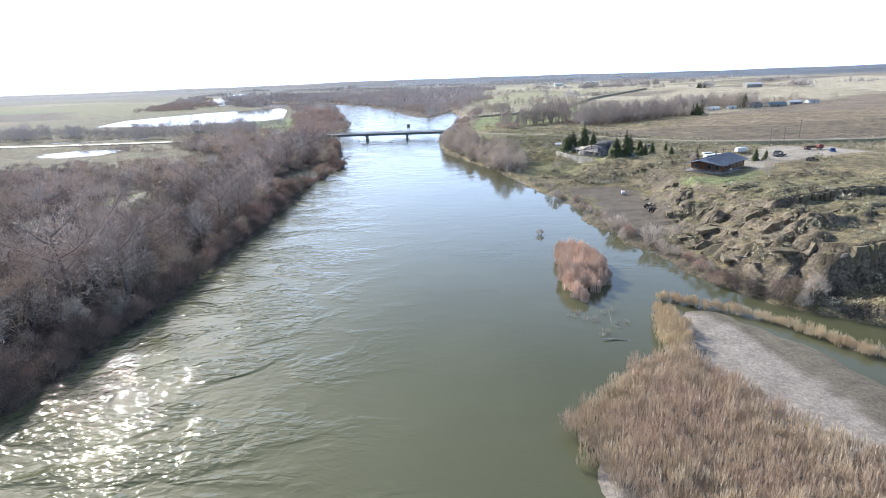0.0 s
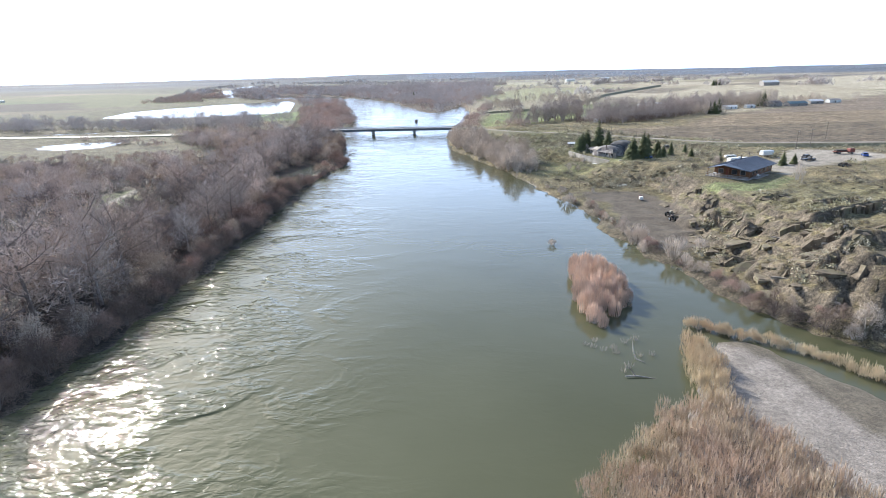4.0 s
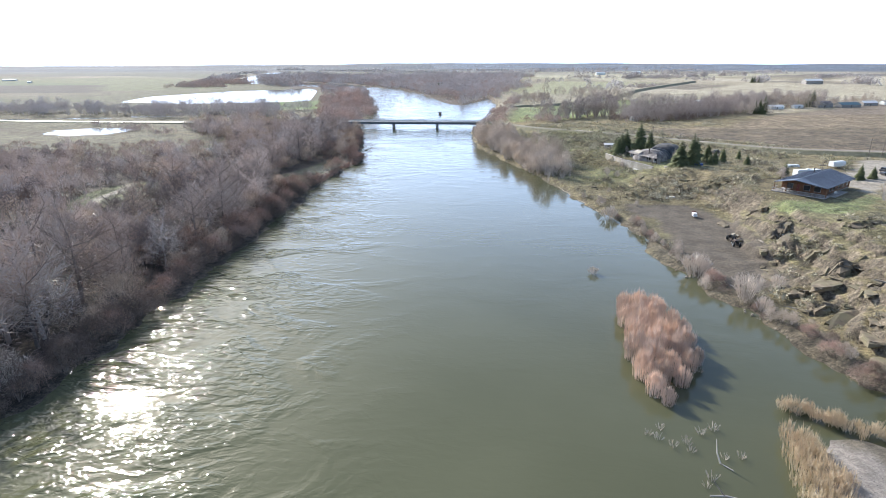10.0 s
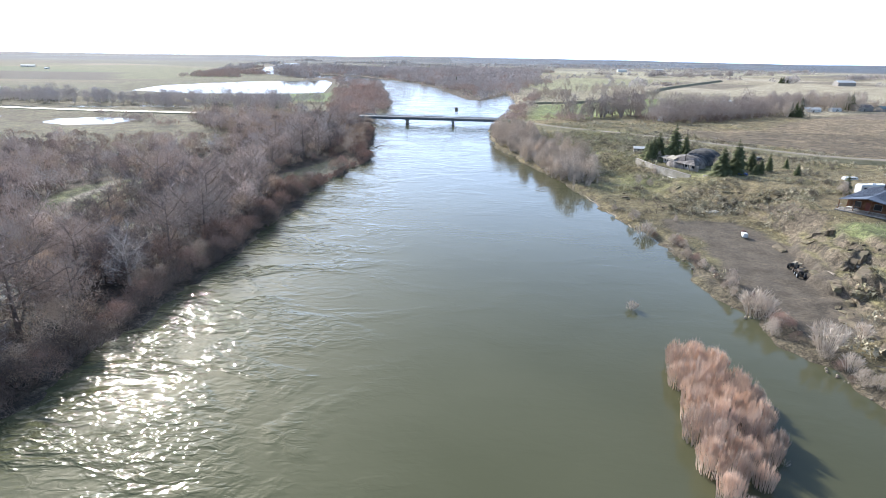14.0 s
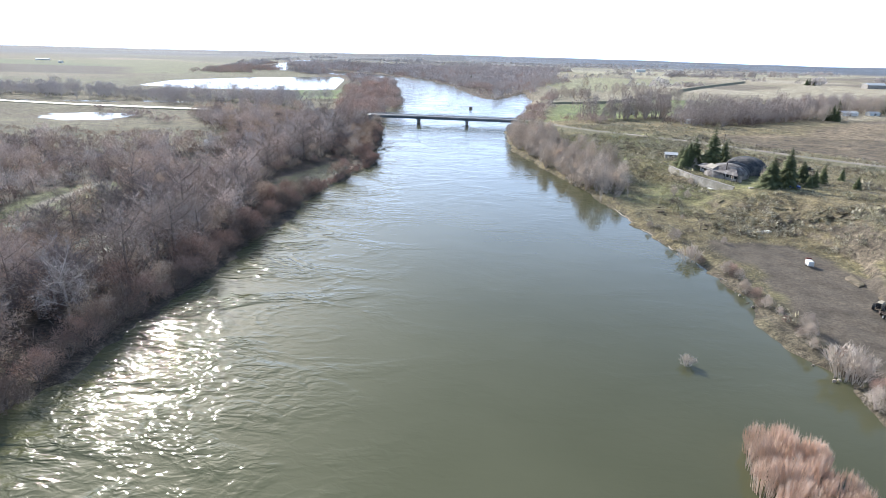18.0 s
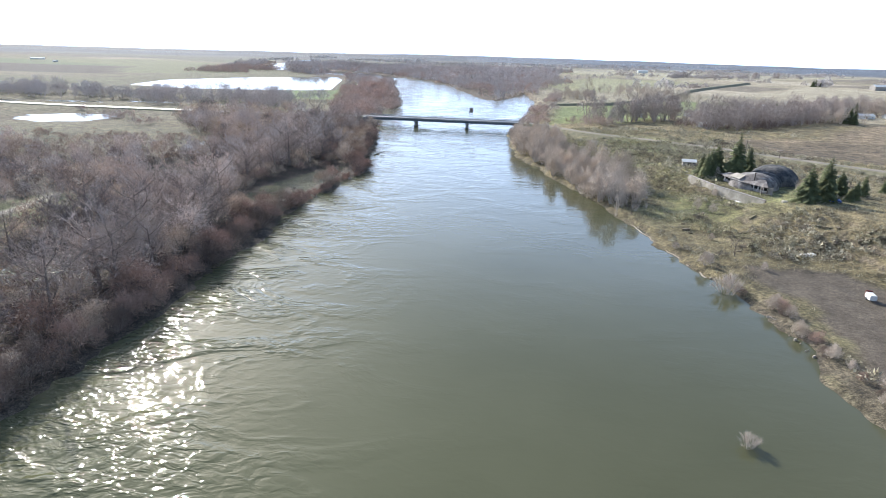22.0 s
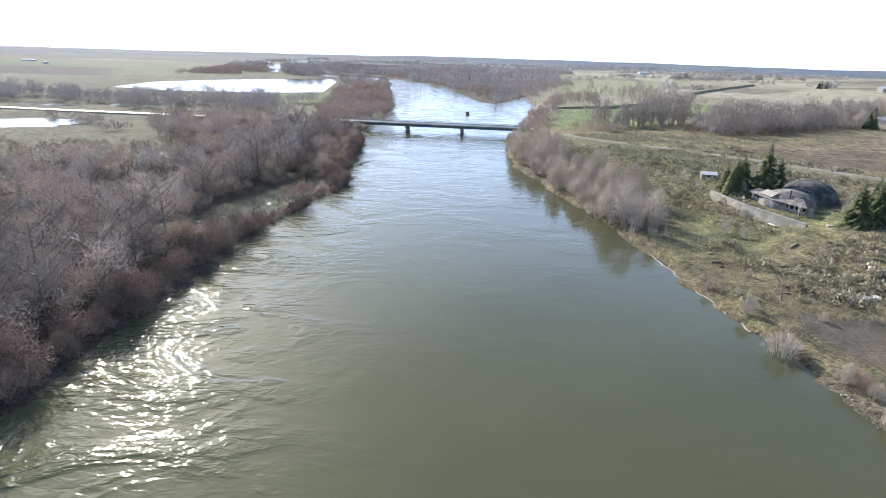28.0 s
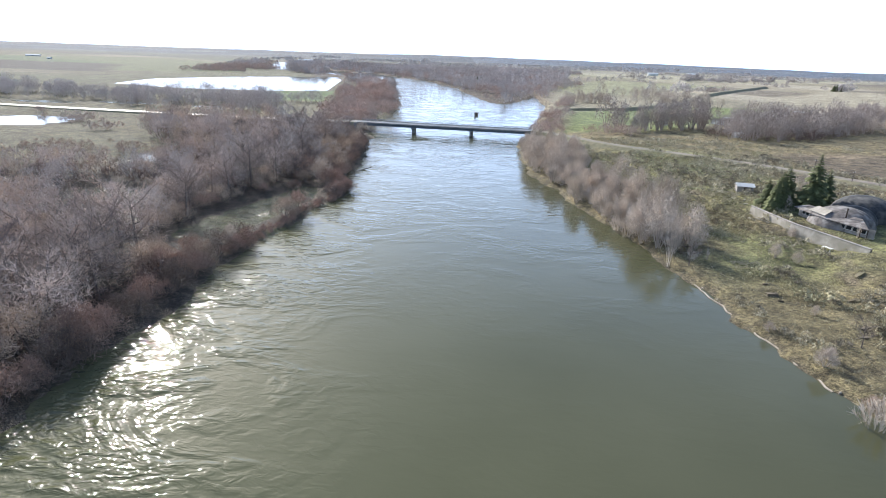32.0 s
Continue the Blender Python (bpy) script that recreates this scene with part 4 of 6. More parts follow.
joined_wood("lakeside_wood", scatter(-480, -300, 660, 1010, 11, 61, lambda x, y: dry(x, y, 4) & (side_of(x, y, LAKE) < -14) & (np.abs(x + 395 + 0.1 * (y - 800)) < 52 + 22 * rolling(x, y, 90))), FAR_PROTO, POINT_TWIG,
            "leafless wood on the far shore of the lake", 0.8, 1.4, 62)
joined_wood("roadside_wood", scatter(-460, -84, 58, 168, 7.4, 16, lambda x, y: dry(x, y, 4) & (rolling(x, y, 50, seed=6) > -0.45) & (y > np.interp(x, (-430, -240, -200, -84), (112, 108, 70, 58))) & (y < 168)), protos, HAZED_TWIG,
            "bare trees standing in flooded ground beyond the road", 0.7, 1.25, 12)
GROVE_TWIG = material("grove_twigs", (0.46, 0.395, 0.355), (0.31, 0.265, 0.24), 0.05, 0.95, c=(0.46, 0.385, 0.335), c_scale=0.03)
joined_wood("grove_thicket", scatter(112, 440, -12, 230, 7.2, 17, lambda x, y: (rolling(x, y, 17, seed=19) + 0.6 * rolling(x, y, 45, seed=5) > -1.15) & (y > np.interp(x, (165, 186, 216, 278, 393), (-2, -8, -2, 48, 160)) + 5 * rolling(x, y, 26)) & (x > 168) & (
    y < np.interp(x, (165, 186, 216, 278, 393), (14, 34, 48, 92, 190)))), grove_protos, GROVE_TWIG, "grove of bare cottonwoods behind the road", 1.0, 2.15, 13)
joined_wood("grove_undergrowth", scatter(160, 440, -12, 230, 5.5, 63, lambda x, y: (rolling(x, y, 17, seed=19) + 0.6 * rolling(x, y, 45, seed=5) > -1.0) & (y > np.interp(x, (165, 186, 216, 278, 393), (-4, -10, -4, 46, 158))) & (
    y < np.interp(x, (165, 186, 216, 278, 393), (10, 30, 44, 88, 186)))), low_protos, TWIG_SHADED, "low dark brush at the foot of the grove", 0.6, 1.3, 64)
joined_wood("poplar_row", scatter(116, 186, 16, 90, 7.5, 27, lambda x, y: (np.abs(y - 30 - (x - 130) * 0.5) < 13) & (rolling(x, y, 24, seed=3) > -0.9)), grove_protos[1::2], GROVE_TWIG,
            "row of slender bare trees by the wet field", 1.2, 2.1, 28)
joined_wood("bank_willows", scatter(66, 230, 14, 430, 6.2, 29, lambda x, y: dry(x, y, 1.2) & (-side_of(x, y, RIVER) < 13 + 0.05 * np.clip(y, 0, 400) + 4 * rolling(x, y, 40)) & (x > 55 + 0.3 * y) & (rolling(x, y, 20, seed=7) > -0.8)), point_protos, POINT_TWIG,
            "rust-brown willows along the far bank", 0.7, 1.35, 30)
CLUSTERS = [(238, 238, 24, 9, 26, 1.2), (152, 242, 22, 12, 26, 1.2), (118, 2, 12, 7, 16, 0.6), (-185, -8, 12, 7, 14, 0.6), (-150, -35, 8, 5, 6, 0.5), (-130, 0, 14, 8, 12, 0.7), (-225, 30, 8, 5, 6, 0.5),
            (300, 66, 20, 8, 14, 1.3), (345, 130, 24, 12, 20, 1.3), (420, 142, 50, 10, 30, 1.4), (480, 168, 40, 10, 20, 1.3), (390, 116, 20, 4, 8, 1.2), (740, 770, 30, 10, 10, 1.4), (860, 640, 30, 10, 12, 1.4), (1100, 760, 60, 20, 20, 1.6), (118, 20, 8, 5, 10, 0.7), (255, 370, 40, 34, 40, 1.3)]
spots = np.concatenate([np.stack([cx + RNG.normal(size=n) * rx * 0.6, cy + RNG.normal(size=n) * ry * 0.6], 1) for cx, cy, rx, ry, n, size in CLUSTERS if size > 1 and cy > 600])
farm_spots = np.concatenate([np.stack([cx + RNG.normal(size=n) * rx * 0.6, cy + RNG.normal(size=n) * ry * 0.6], 1) for cx, cy, rx, ry, n, size in CLUSTERS if size > 1 and cy < 600])
low_spots = np.concatenate([np.stack([cx + RNG.normal(size=n) * rx * 0.6, cy + RNG.normal(size=n) * ry * 0.6], 1) for cx, cy, rx, ry, n, size in CLUSTERS if size < 1])
row = np.stack([540 + 300 * RNG.rand(90), 1010 + RNG.normal(size=90) * 6], 1)
row[:, 1] += (row[:, 0] - 540) * 0.6
hedges = []
for k in range(15):
    cx, cy = (RNG.uniform(250, 1500), RNG.uniform(420, 1900))
    a, n = RNG.choice([0.51, 0.51, 2.08]), RNG.randint(8, 22)
    d = RNG.uniform(-90, 90, n)
    hedges.append(np.stack([cx + d * math.cos(a), cy + d * math.sin(a)], 1))
joined_wood("field_trees", np.concatenate([spots, row, *hedges]), FAR_PROTO, HAZED_TWIG, "clumps and rows of bare trees between the fields", 1.2, 1.9, 21)
joined_wood("farm_trees", farm_spots, grove_protos, EDGE_TWIG, "bare trees round the farmsteads", 1.0, 1.7, 23)
joined_wood("meadow_bushes", low_spots, low_protos, POINT_TWIG, "low grey-brown bushes in the wet meadow", 0.9, 1.7, 22)
right_thicket = scatter(50, 95, -185, -8, 4.4, 18, lambda x, y: dry(x, y, 0.3) & (-side_of(x, y, RIVER) < 25 - 0.10 * np.abs(y + 95) + 4 * rolling(x, y, 18)))
for n, (x, y) in enumerate(right_thicket):
    kind = PALE_BUSHES if RNG.rand() < np.interp(y, (-170, -120, -60), (0.6, 0.35, 0.1)) else GREY_BUSHES
    kind[n % 2].plant(x, y, RNG.rand() * 6.3, (0.6 + 0.75 * RNG.rand() ** 1.4) * 1.15 * np.interp(y, (-80, -15), (1.0, 0.5)), 1.0 + 0.45 * RNG.rand())

# ---- bridge ----
DECK = 4.5
bridge = thing("bridge", pose(0, 4.6, 0, 0, 0, -7.35), "low grey highway bridge with steel girders on two concrete piers", "bridge", kind="structure")
part("deck", Shape().box(-31, -5.2, DECK - 0.35, 64, 5.2, DECK), CONCRETE, bridge)
part("road_surface", Shape().box(-31, -4.6, DECK + 0.004, 64, 4.6, DECK + 0.06), ASPHALT, bridge)
for y in (-4.4, -1.5, 1.5, 4.4):
    part("girder", Shape().box(-31, y - 0.2, DECK - 1.55, 64, y + 0.2, DECK - 0.353), GIRDER, bridge)
for y in (-5.0, 5.0):
    kerb = part("parapet", Shape().slab(-31, y - 0.18, DECK + 0.003, 64, y + 0.18, DECK + 0.3), CONCRETE, bridge)
    rail = Shape()
    rail.box(-31, y - 0.05, DECK + 0.62, 64, y + 0.05, DECK + 0.74).box(-31, y - 0.05, DECK + 0.92, 64, y + 0.05, DECK + 1.04)
    part("rail", rail, RAIL, bridge)
    for k in range(39):
        x = -30.5 + k * 2.48
        part("rail_post", Shape().box(x - 0.06, y - 0.09, DECK + 0.3, x + 0.06, y + 0.09, DECK + 1.02), RAIL, bridge)
for x in (0, 32):
    cap = Shape().add([(x - 0.8, -5.2, DECK - 1.55), (x + 0.8, -5.2, DECK - 1.55), (x + 0.8, 5.2, DECK - 1.55), (x - 0.8, 5.2, DECK - 1.55),
                       (x - 0.8, -5.2, DECK - 2.05), (x + 0.8, -5.2, DECK - 2.05), (x + 0.8, 5.2, DECK - 2.05), (x - 0.8, 5.2, DECK - 2.05),
                       (x - 0.8, -2.6, DECK - 2.6), (x + 0.8, -2.6, DECK - 2.6), (x + 0.8, 2.6, DECK - 2.6), (x - 0.8, 2.6, DECK - 2.6)],
                      [(0, 1, 2, 3), (0, 4, 5, 1), (1, 5, 6, 2), (2, 6, 7, 3), (3, 7, 4, 0), (4, 8, 9, 5), (5, 9, 10, 6), (6, 10, 11, 7), (7, 11, 8, 4), (8, 11, 10, 9)])
    pier = part("pier", Shape().box(x - 0.75, -2.6, -2.5, x + 0.75, 2.6, DECK - 2.6), CONCRETE, bridge)
    part("pier_cap", cap, CONCRETE, bridge)
for x, s in ((-31, -1), (64, 1)):
    part("abutment", Shape().box(min(x, x + s * 1.6), -6, -1, max(x, x + s * 1.6), 6, DECK - 0.02), CONCRETE, bridge)


def road_line(pts, n=40):
    """A smooth line through the given points."""
    pts = [Vector(p) for p in pts]
    out = []
    for i in range(len(pts) - 1):
        p0, p1, p2, p3 = pts[max(i - 1, 0)], pts[i], pts[i + 1], pts[min(i + 2, len(pts) - 1)]
        for k in range(n // (len(pts) - 1)):
            t = k / (n // (len(pts) - 1))
            out.append(0.5 * ((2 * p1) + (p2 - p0) * t + (2 * p0 - 5 * p1 + 4 * p2 - p3) * t * t + (3 * p1 - p0 - 3 * p2 + p3) * t ** 3))
    return out + [pts[-1]]


ROAD_SECTION = [(-11, -4.5), (-4.8, -0.1), (-4.2, 0.0), (0, 0.06), (4.2, 0.0), (4.8, -0.1), (11, -4.5)]
west = road_line([(-32.3, 8.8, DECK), (-62, 14, 3.7), (-100, 24, 2.6), (-180, 40, 1.8), (-258, 51, 1.6), (-420, 82, 1.6), (-800, 140, 1.6)])
east = road_line([(65.1, -3.8, DECK), (76, -14, 4.6), (95, -45, 4.8), (122, -73, 5.4), (142, -98, 6.0), (162, -131, 6.8), (182, -158, 7.4), (204, -172, 8.0), (235, -184, 8.4), (330, -222, 9.2), (600, -420, 10)])
GRASS_BANK = material("dry_grass_bank", (0.26, 0.235, 0.15), (0.17, 0.16, 0.095), 0.5, 0.95)
for line in (west, east):
    bank = tagged(new("road_bank", Shape().sweep(line, ROAD_SECTION if line is west else [(-9, -4.5), (-3.2, -0.1), (0, 0.03), (3.2, -0.1), (9, -4.5)]).mesh("road_bank", GRASS_BANK)), "grassy embankment of the highway", "embankment", kind="structure")
    w = 3.0 if line is west else 2.1
    paving = ASPHALT if line is west else DIRT
    tagged(new("road", Shape().sweep(line, [(-w, 0.024), (0, 0.085), (w, 0.024)]).mesh("road", paving)), "wet worn asphalt highway" if line is west else "worn country road of packed dirt", "road", kind="structure")


# ---- rocks ----
PALE_ROCK = material("pale_bank_stone", (0.44, 0.385, 0.315), (0.28, 0.24, 0.195), 0.8, 0.95, bump=0.05)
def rock_mesh(name, lx, ly, h, seed, mat=ROCK, sides=7):
    """A slab broken along its bedding: uneven outline, chipped upper edge, sunk foot."""
    rng = np.random.RandomState(seed)
    s = Shape()
    rings = []
    base = [(math.cos(2 * math.pi * i / sides) * lx / 2 * (0.8 + 0.35 * rng.rand()), math.sin(2 * math.pi * i / sides) * ly / 2 * (0.8 + 0.35 * rng.rand())) for i in range(sides)]
    for k, (grow, z) in enumerate(((1.08, -1.0), (1.0, h * 0.5), (1.03, h * 0.8), (0.84, h))):
        rings.append([(x * grow + rng.normal() * 0.06 * lx, y * grow + rng.normal() * 0.06 * ly, z + (rng.normal() * 0.08 * h if k else 0)) for x, y in base])
    v = [p for ring in rings for p in ring]
    f = [(r * sides + i, r * sides + (i + 1) % sides, (r + 1) * sides + (i + 1) % sides, (r + 1) * sides + i) for r in range(3) for i in range(sides)]
    s.add(v, f + [tuple(range(3 * sides, 4 * sides))])
    return s.mesh(name, mat)


SLABS = [rock_mesh("rock_slab", 5.5 + i % 3, 3.0 + 0.6 * (i % 2), 1.0 + 0.16 * i, 90 + i, sides=8 + i % 3) for i in range(6)]


def set_rock(x, y, turn, size, mesh, lift=0.0, label="pale brown layered rock slab on the slope", group="ledge rocks"):
    ob = new("rock", mesh)
    ob.matrix_world = pose(x, y, ground_at(x, y) - 0.25 + lift, RNG.normal() * 5, RNG.normal() * 5, math.degrees(turn)) @ Matrix.Diagonal((size * 1.3, size, size * 0.6, 1))
    return tagged(ob, label, "rock", group)


LEDGES = [  # lines of broken ledge, with the size of their blocks
    ([(107, -252), (103, -264), (101, -272), (99, -280), (98, -288), (93, -299), (91, -306), (89, -316), (86, -326)], 0.5, 34),
    ([(108, -287), (102, -290), (96, -296)], 0.6, 7),
    ([(101, -238), (106, -228), (112, -222), (106, -214)], 0.5, 8),
    ([(104, -250), (108, -244), (116, -240)], 0.45, 6),
]
for line, size, count in LEDGES:
    pts = np.array(line, float)
    run = np.r_[0, np.cumsum(np.hypot(*np.diff(pts, axis=0).T))]
    for k in range(count):
        d = run[-1] * (k + 0.3 + 0.4 * RNG.rand()) / count
        x, y = np.interp(d, run, pts[:, 0]), np.interp(d, run, pts[:, 1])
        x2, y2 = np.interp(d + 1, run, pts[:, 0]), np.interp(d + 1, run, pts[:, 1])
        x1, y1 = np.interp(d - 1, run, pts[:, 0]), np.interp(d - 1, run, pts[:, 1])
        set_rock(x + RNG.normal() * 0.5, y + RNG.normal() * 0.5, math.atan2(y2 - y1, x2 - x1) + RNG.normal() * 0.2, size * (0.6 + 0.65 * RNG.rand()), SLABS[k % 6], 0.2 * RNG.rand() - 0.3)
BLEACHED = [rock_mesh("bleached_edge", 3.2, 0.5, 0.5, 197 + i, PALE_ROCK, sides=7) for i in range(2)]
def ledge(line, lift, seed):
    """The broken face of a bed: angular blocks of uneven depth and height, side by side."""
    rng = np.random.RandomState(seed)
    pts = np.array(line, float)
    run = np.r_[0, np.cumsum(np.hypot(*np.diff(pts, axis=0).T))]
    cx, cy = pts[len(pts) // 2]
    cz = ground_at(cx, cy)
    ob = thing("rock_ledge", pose(cx, cy, cz), "long cracked scarp of brown layered rock" if lift > 1.3 else "low broken ledge of brown rock in the slope", "rock", "rock ledges")
    d = 0.5
    while d < run[-1] - 0.9:
        wide = rng.uniform(0.45, 2.1) * (0.7 + 0.2 * lift)
        x, y = np.interp(d, run, pts[:, 0]), np.interp(d, run, pts[:, 1])
        x2, y2 = np.interp(d + wide, run, pts[:, 0]), np.interp(d + wide, run, pts[:, 1])
        d += wide * rng.uniform(0.88, 1.08)
        if rng.rand() < 0.28 and ob.children:
            continue
        along = unit(np.array([x2 - x, y2 - y]) + 1e-6)
        back = np.array([-along[1], along[0]])
        foot = min(ground_at(*(np.array([x, y]) - back * 1.6)), ground_at(*(np.array([x2, y2]) - back * 1.6))) - 0.5
        front, rear, drop = rng.uniform(0.0, 0.8), rng.uniform(0.9, 2.2), rng.uniform(-0.5, 0.05) - (0.4 * lift if rng.rand() < 0.3 else 0)
        v = []
        for low in (True, False):
            for (px, py), off in (((x, y), -front), ((x2, y2), -front * rng.uniform(0.4, 1.3)), ((x2, y2), rear), ((x, y), rear)):
                q = np.array([px, py]) + back * (off - (0.15 if low and off <= 0 else 0)) + along * rng.normal() * 0.22
                top = ground_at(*(np.array([px, py]) + back * max(off, 1.2))) + (drop if off <= 0 else -0.35) + rng.normal() * 0.12
                v.append((q[0] - cx, q[1] - cy, (foot if low else max(top, foot + 0.2)) - cz))
        part("block", Shape().add(v, [(0, 1, 5, 4), (1, 2, 6, 5), (2, 3, 7, 6), (3, 0, 4, 7), (4, 5, 6, 7)]), ROCK, ob)


for k, (line, lift, back) in enumerate(SCARPS):
    mid = np.array(line[len(line) // 2], float)
    if side_of(*mid, LOT) > -3 or side_of(*mid, LAWN) > -3 or np.hypot(mid[0] - 134, mid[1] + 250) < 18:
        continue
    ledge(line, lift, 300 + k)
    if lift > 1.2:
        for _ in range(2):
            x, y = np.array(line[RNG.randint(len(line) - 1)]) + RNG.normal(size=2) * 0.6
            set_rock(x, y, RNG.rand() * 3, 0.4 + 0.4 * RNG.rand(), BLEACHED[k % 2], 0.25, "thin bleached rock edge along a ledge", "bleached edges")
PLATES = [rock_mesh("rock_plate", 6.5 + i, 4.5, 0.9, 210 + i, sides=7 + i) for i in range(3)]
for k, (x, y, turn) in enumerate([(96, -327, 0.3), (92, -331, 0.9), (100, -334.5, 0.2), (95.5, -336, 1.2), (90, -343, 0.5), (94, -346, 0.1), (88.5, -334, 1.0), (91, -326, 0.4), (98, -322, 0.7), (105, -326, 0.2), (86, -340, 0.8), (96, -314, 0.5), (90, -317, 1.1), (104, -345, 0.3)]):
    set_rock(x, y, turn, 0.55 + 0.12 * (k % 4), PLATES[k % 3], 0.0, "flat tilted plate of brown rock", "rock plates")
rubble = scatter(74, 175, -372, -205, 4.2, 33, lambda x, y: dry(x, y, 1.5) & (side_of(x, y, LOT) < -1) & (side_of(x, y, LAWN) < -2) & (side_of(x, y, YARD_AREA) < -3) & (
    np.hypot(x - 136, y + 252) > 17) & (rolling(x, y, 25, seed=9) > 0.25))
stone = rock_mesh("stone", 1.5, 1.0, 0.9, 99)
sv = np.array([v.co for v in stone.vertices])
sf = np.array([t for p in stone.polygons for t in [(p.vertices[0], p.vertices[i], p.vertices[i + 1]) for i in range(1, len(p.vertices) - 1)]])
stuff("rubble", [spread_out(sv, sf, np.c_[rubble, grounds_at(rubble[:, 0], rubble[:, 1]) - 0.3], RNG.rand(len(rubble)) * 6.3, 0.25 + 0.6 * RNG.rand(len(rubble)) ** 2)], ROCK,
      "scattered brown stones on the dry slope", "stones")
shore_line = [p for p in RIGHT_BANK if -345 < p[1] < -185]
pts = np.array(shore_line, float)
run = np.r_[0, np.cumsum(np.hypot(*np.diff(pts, axis=0).T))]
d = np.sort(RNG.rand(70)) * run[-1]
edge = np.stack([np.interp(d, run, pts[:, 0]) + 0.9 + RNG.normal(size=70) * 0.35, np.interp(d, run, pts[:, 1])], 1)
stuff("bank_stones", [spread_out(sv, sf, np.c_[edge, np.full(70, 0.0)], RNG.rand(70) * 6.3, 0.16 + 0.3 * RNG.rand(70) ** 2)], PALE_ROCK, "pale stones along the water's edge", "stones")

pts = [Vector((x - 0.1, y, 0)) for x, y in zip(np.interp(np.linspace(-242, -196, 40), [-242, -232, -214, -196], [73.6, 72.4, 70.6, 68.4]) + 0.3 * rolling(np.linspace(0, 60, 40), 0.0, 6), np.linspace(-242, -196, 40))]
tagged(new("bank_edge", Shape().sweep(pts, [(-0.28, -0.8), (-0.14, 0.12), (0.08, 0.16), (0.4, -0.8)]).mesh("bank_edge", PALE_ROCK)), "pale eroded lip of the river bank", "bank", kind="structure")

# ---- reeds, gravel, flooded willows ----
reed_protos = [thicket(2.7, 0.9, 22, 215, 100 + i, 0.036, 1.7, 0.7) for i in range(3)]
REED_BED = [(34, -396), (32, -388), (42, -381), (49, -375), (54, -374), (56, -378), (58, -386), (61, -395), (66, -404), (60, -422), (40, -424)]


def reeds(name, places, lo, hi, mat, label, seed):
    rng = np.random.RandomState(seed)
    pieces = []
    which = rng.randint(0, 3, len(places))
    for i, made in enumerate(reed_protos):
        p = places[which == i]
        at, turn, size = np.c_[p, np.maximum(grounds_at(p[:, 0], p[:, 1]), -0.2) - 0.05], rng.rand(len(p)) * 6.3, rng.uniform(lo, hi, len(p))
        pieces.append(spread_out(*made[1], at, turn, size))
    return stuff(name, pieces, mat, label, "reeds")


REED_PALE = material("bleached_reed", (0.74, 0.63, 0.48), (0.42, 0.335, 0.245), 0.35, 0.95, c=(0.60, 0.475, 0.375), c_scale=0.12)
reeds("reed_bed", scatter(26, 72, -428, -370, 1.0, 41, lambda x, y: side_of(x, y, REED_BED) + 1.5 + 0.8 * rolling(x, y, 5) > 0), 0.65, 1.5, REED_PALE, "bed of bleached willow shoots and dry reeds on the gravel bar", 41)
reeds("reed_clump", scatter(52, 66, -376, -352, 0.85, 42, lambda x, y: np.hypot((x - 59.0 - (y + 364) * 0.34) / 2.7, (y + 364) / 10.5) < 1), 0.75, 1.35, REED, "tall straw-coloured reeds at the tip of the gravel bar", 42)
strip = np.array([(64.5, -347.5), (71, -353), (75, -357), (81, -364), (86, -375), (92, -386), (100, -395)], float)
run = np.r_[0, np.cumsum(np.hypot(*np.diff(strip, axis=0).T))]
d = RNG.rand(460) * run[-1]
reeds("reed_strip", np.stack([np.interp(d, run, strip[:, 0]) + RNG.normal(size=460) * 0.85, np.interp(d, run, strip[:, 1]) + RNG.normal(size=460) * 0.6], 1), 0.42, 0.95, REED,
      "strip of dry reeds in the shallow side channel", 43)
pebble_places = scatter(50, 80, -412, -352, 0.62, 44, lambda x, y: (side_of(x, y, BAR) > 0.5) & (x < np.interp(y, [-412, -384, -370, -362, -355], [70, 72, 71, 70, 67]) + 0.5) & (side_of(x, y, REED_BED) < 0) & (grounds_at(x, y) > 0.05))
pv = sv * np.array([0.11, 0.11, 0.07])
stuff("pebbles", [spread_out(pv, sf, np.c_[pebble_places, grounds_at(pebble_places[:, 0], pebble_places[:, 1]) - 0.02], RNG.rand(len(pebble_places)) * 6.3, 0.4 + 0.8 * RNG.rand(len(pebble_places)) ** 2)],
      GRAVEL, "pale grey river cobbles on the bar", "cobbles")
FLOOD_TWIG = material("greyish_pink_willow_twigs", (0.84, 0.67, 0.55), (0.60, 0.455, 0.355), 0.4, 0.95, c=(0.58, 0.47, 0.40), c_scale=0.15, per_object=0.15)
FLOODED = [Plant("flooded_willow", thicket(5.0, 2.0, 110, 2300, 110 + i, 0.036, 1.9, 0.82), FLOOD_TWIG, FLOOD_TWIG, "pinkish straw-coloured bare willow standing in the water", "bush", "flooded willow clump", "stem") for i in range(2)]
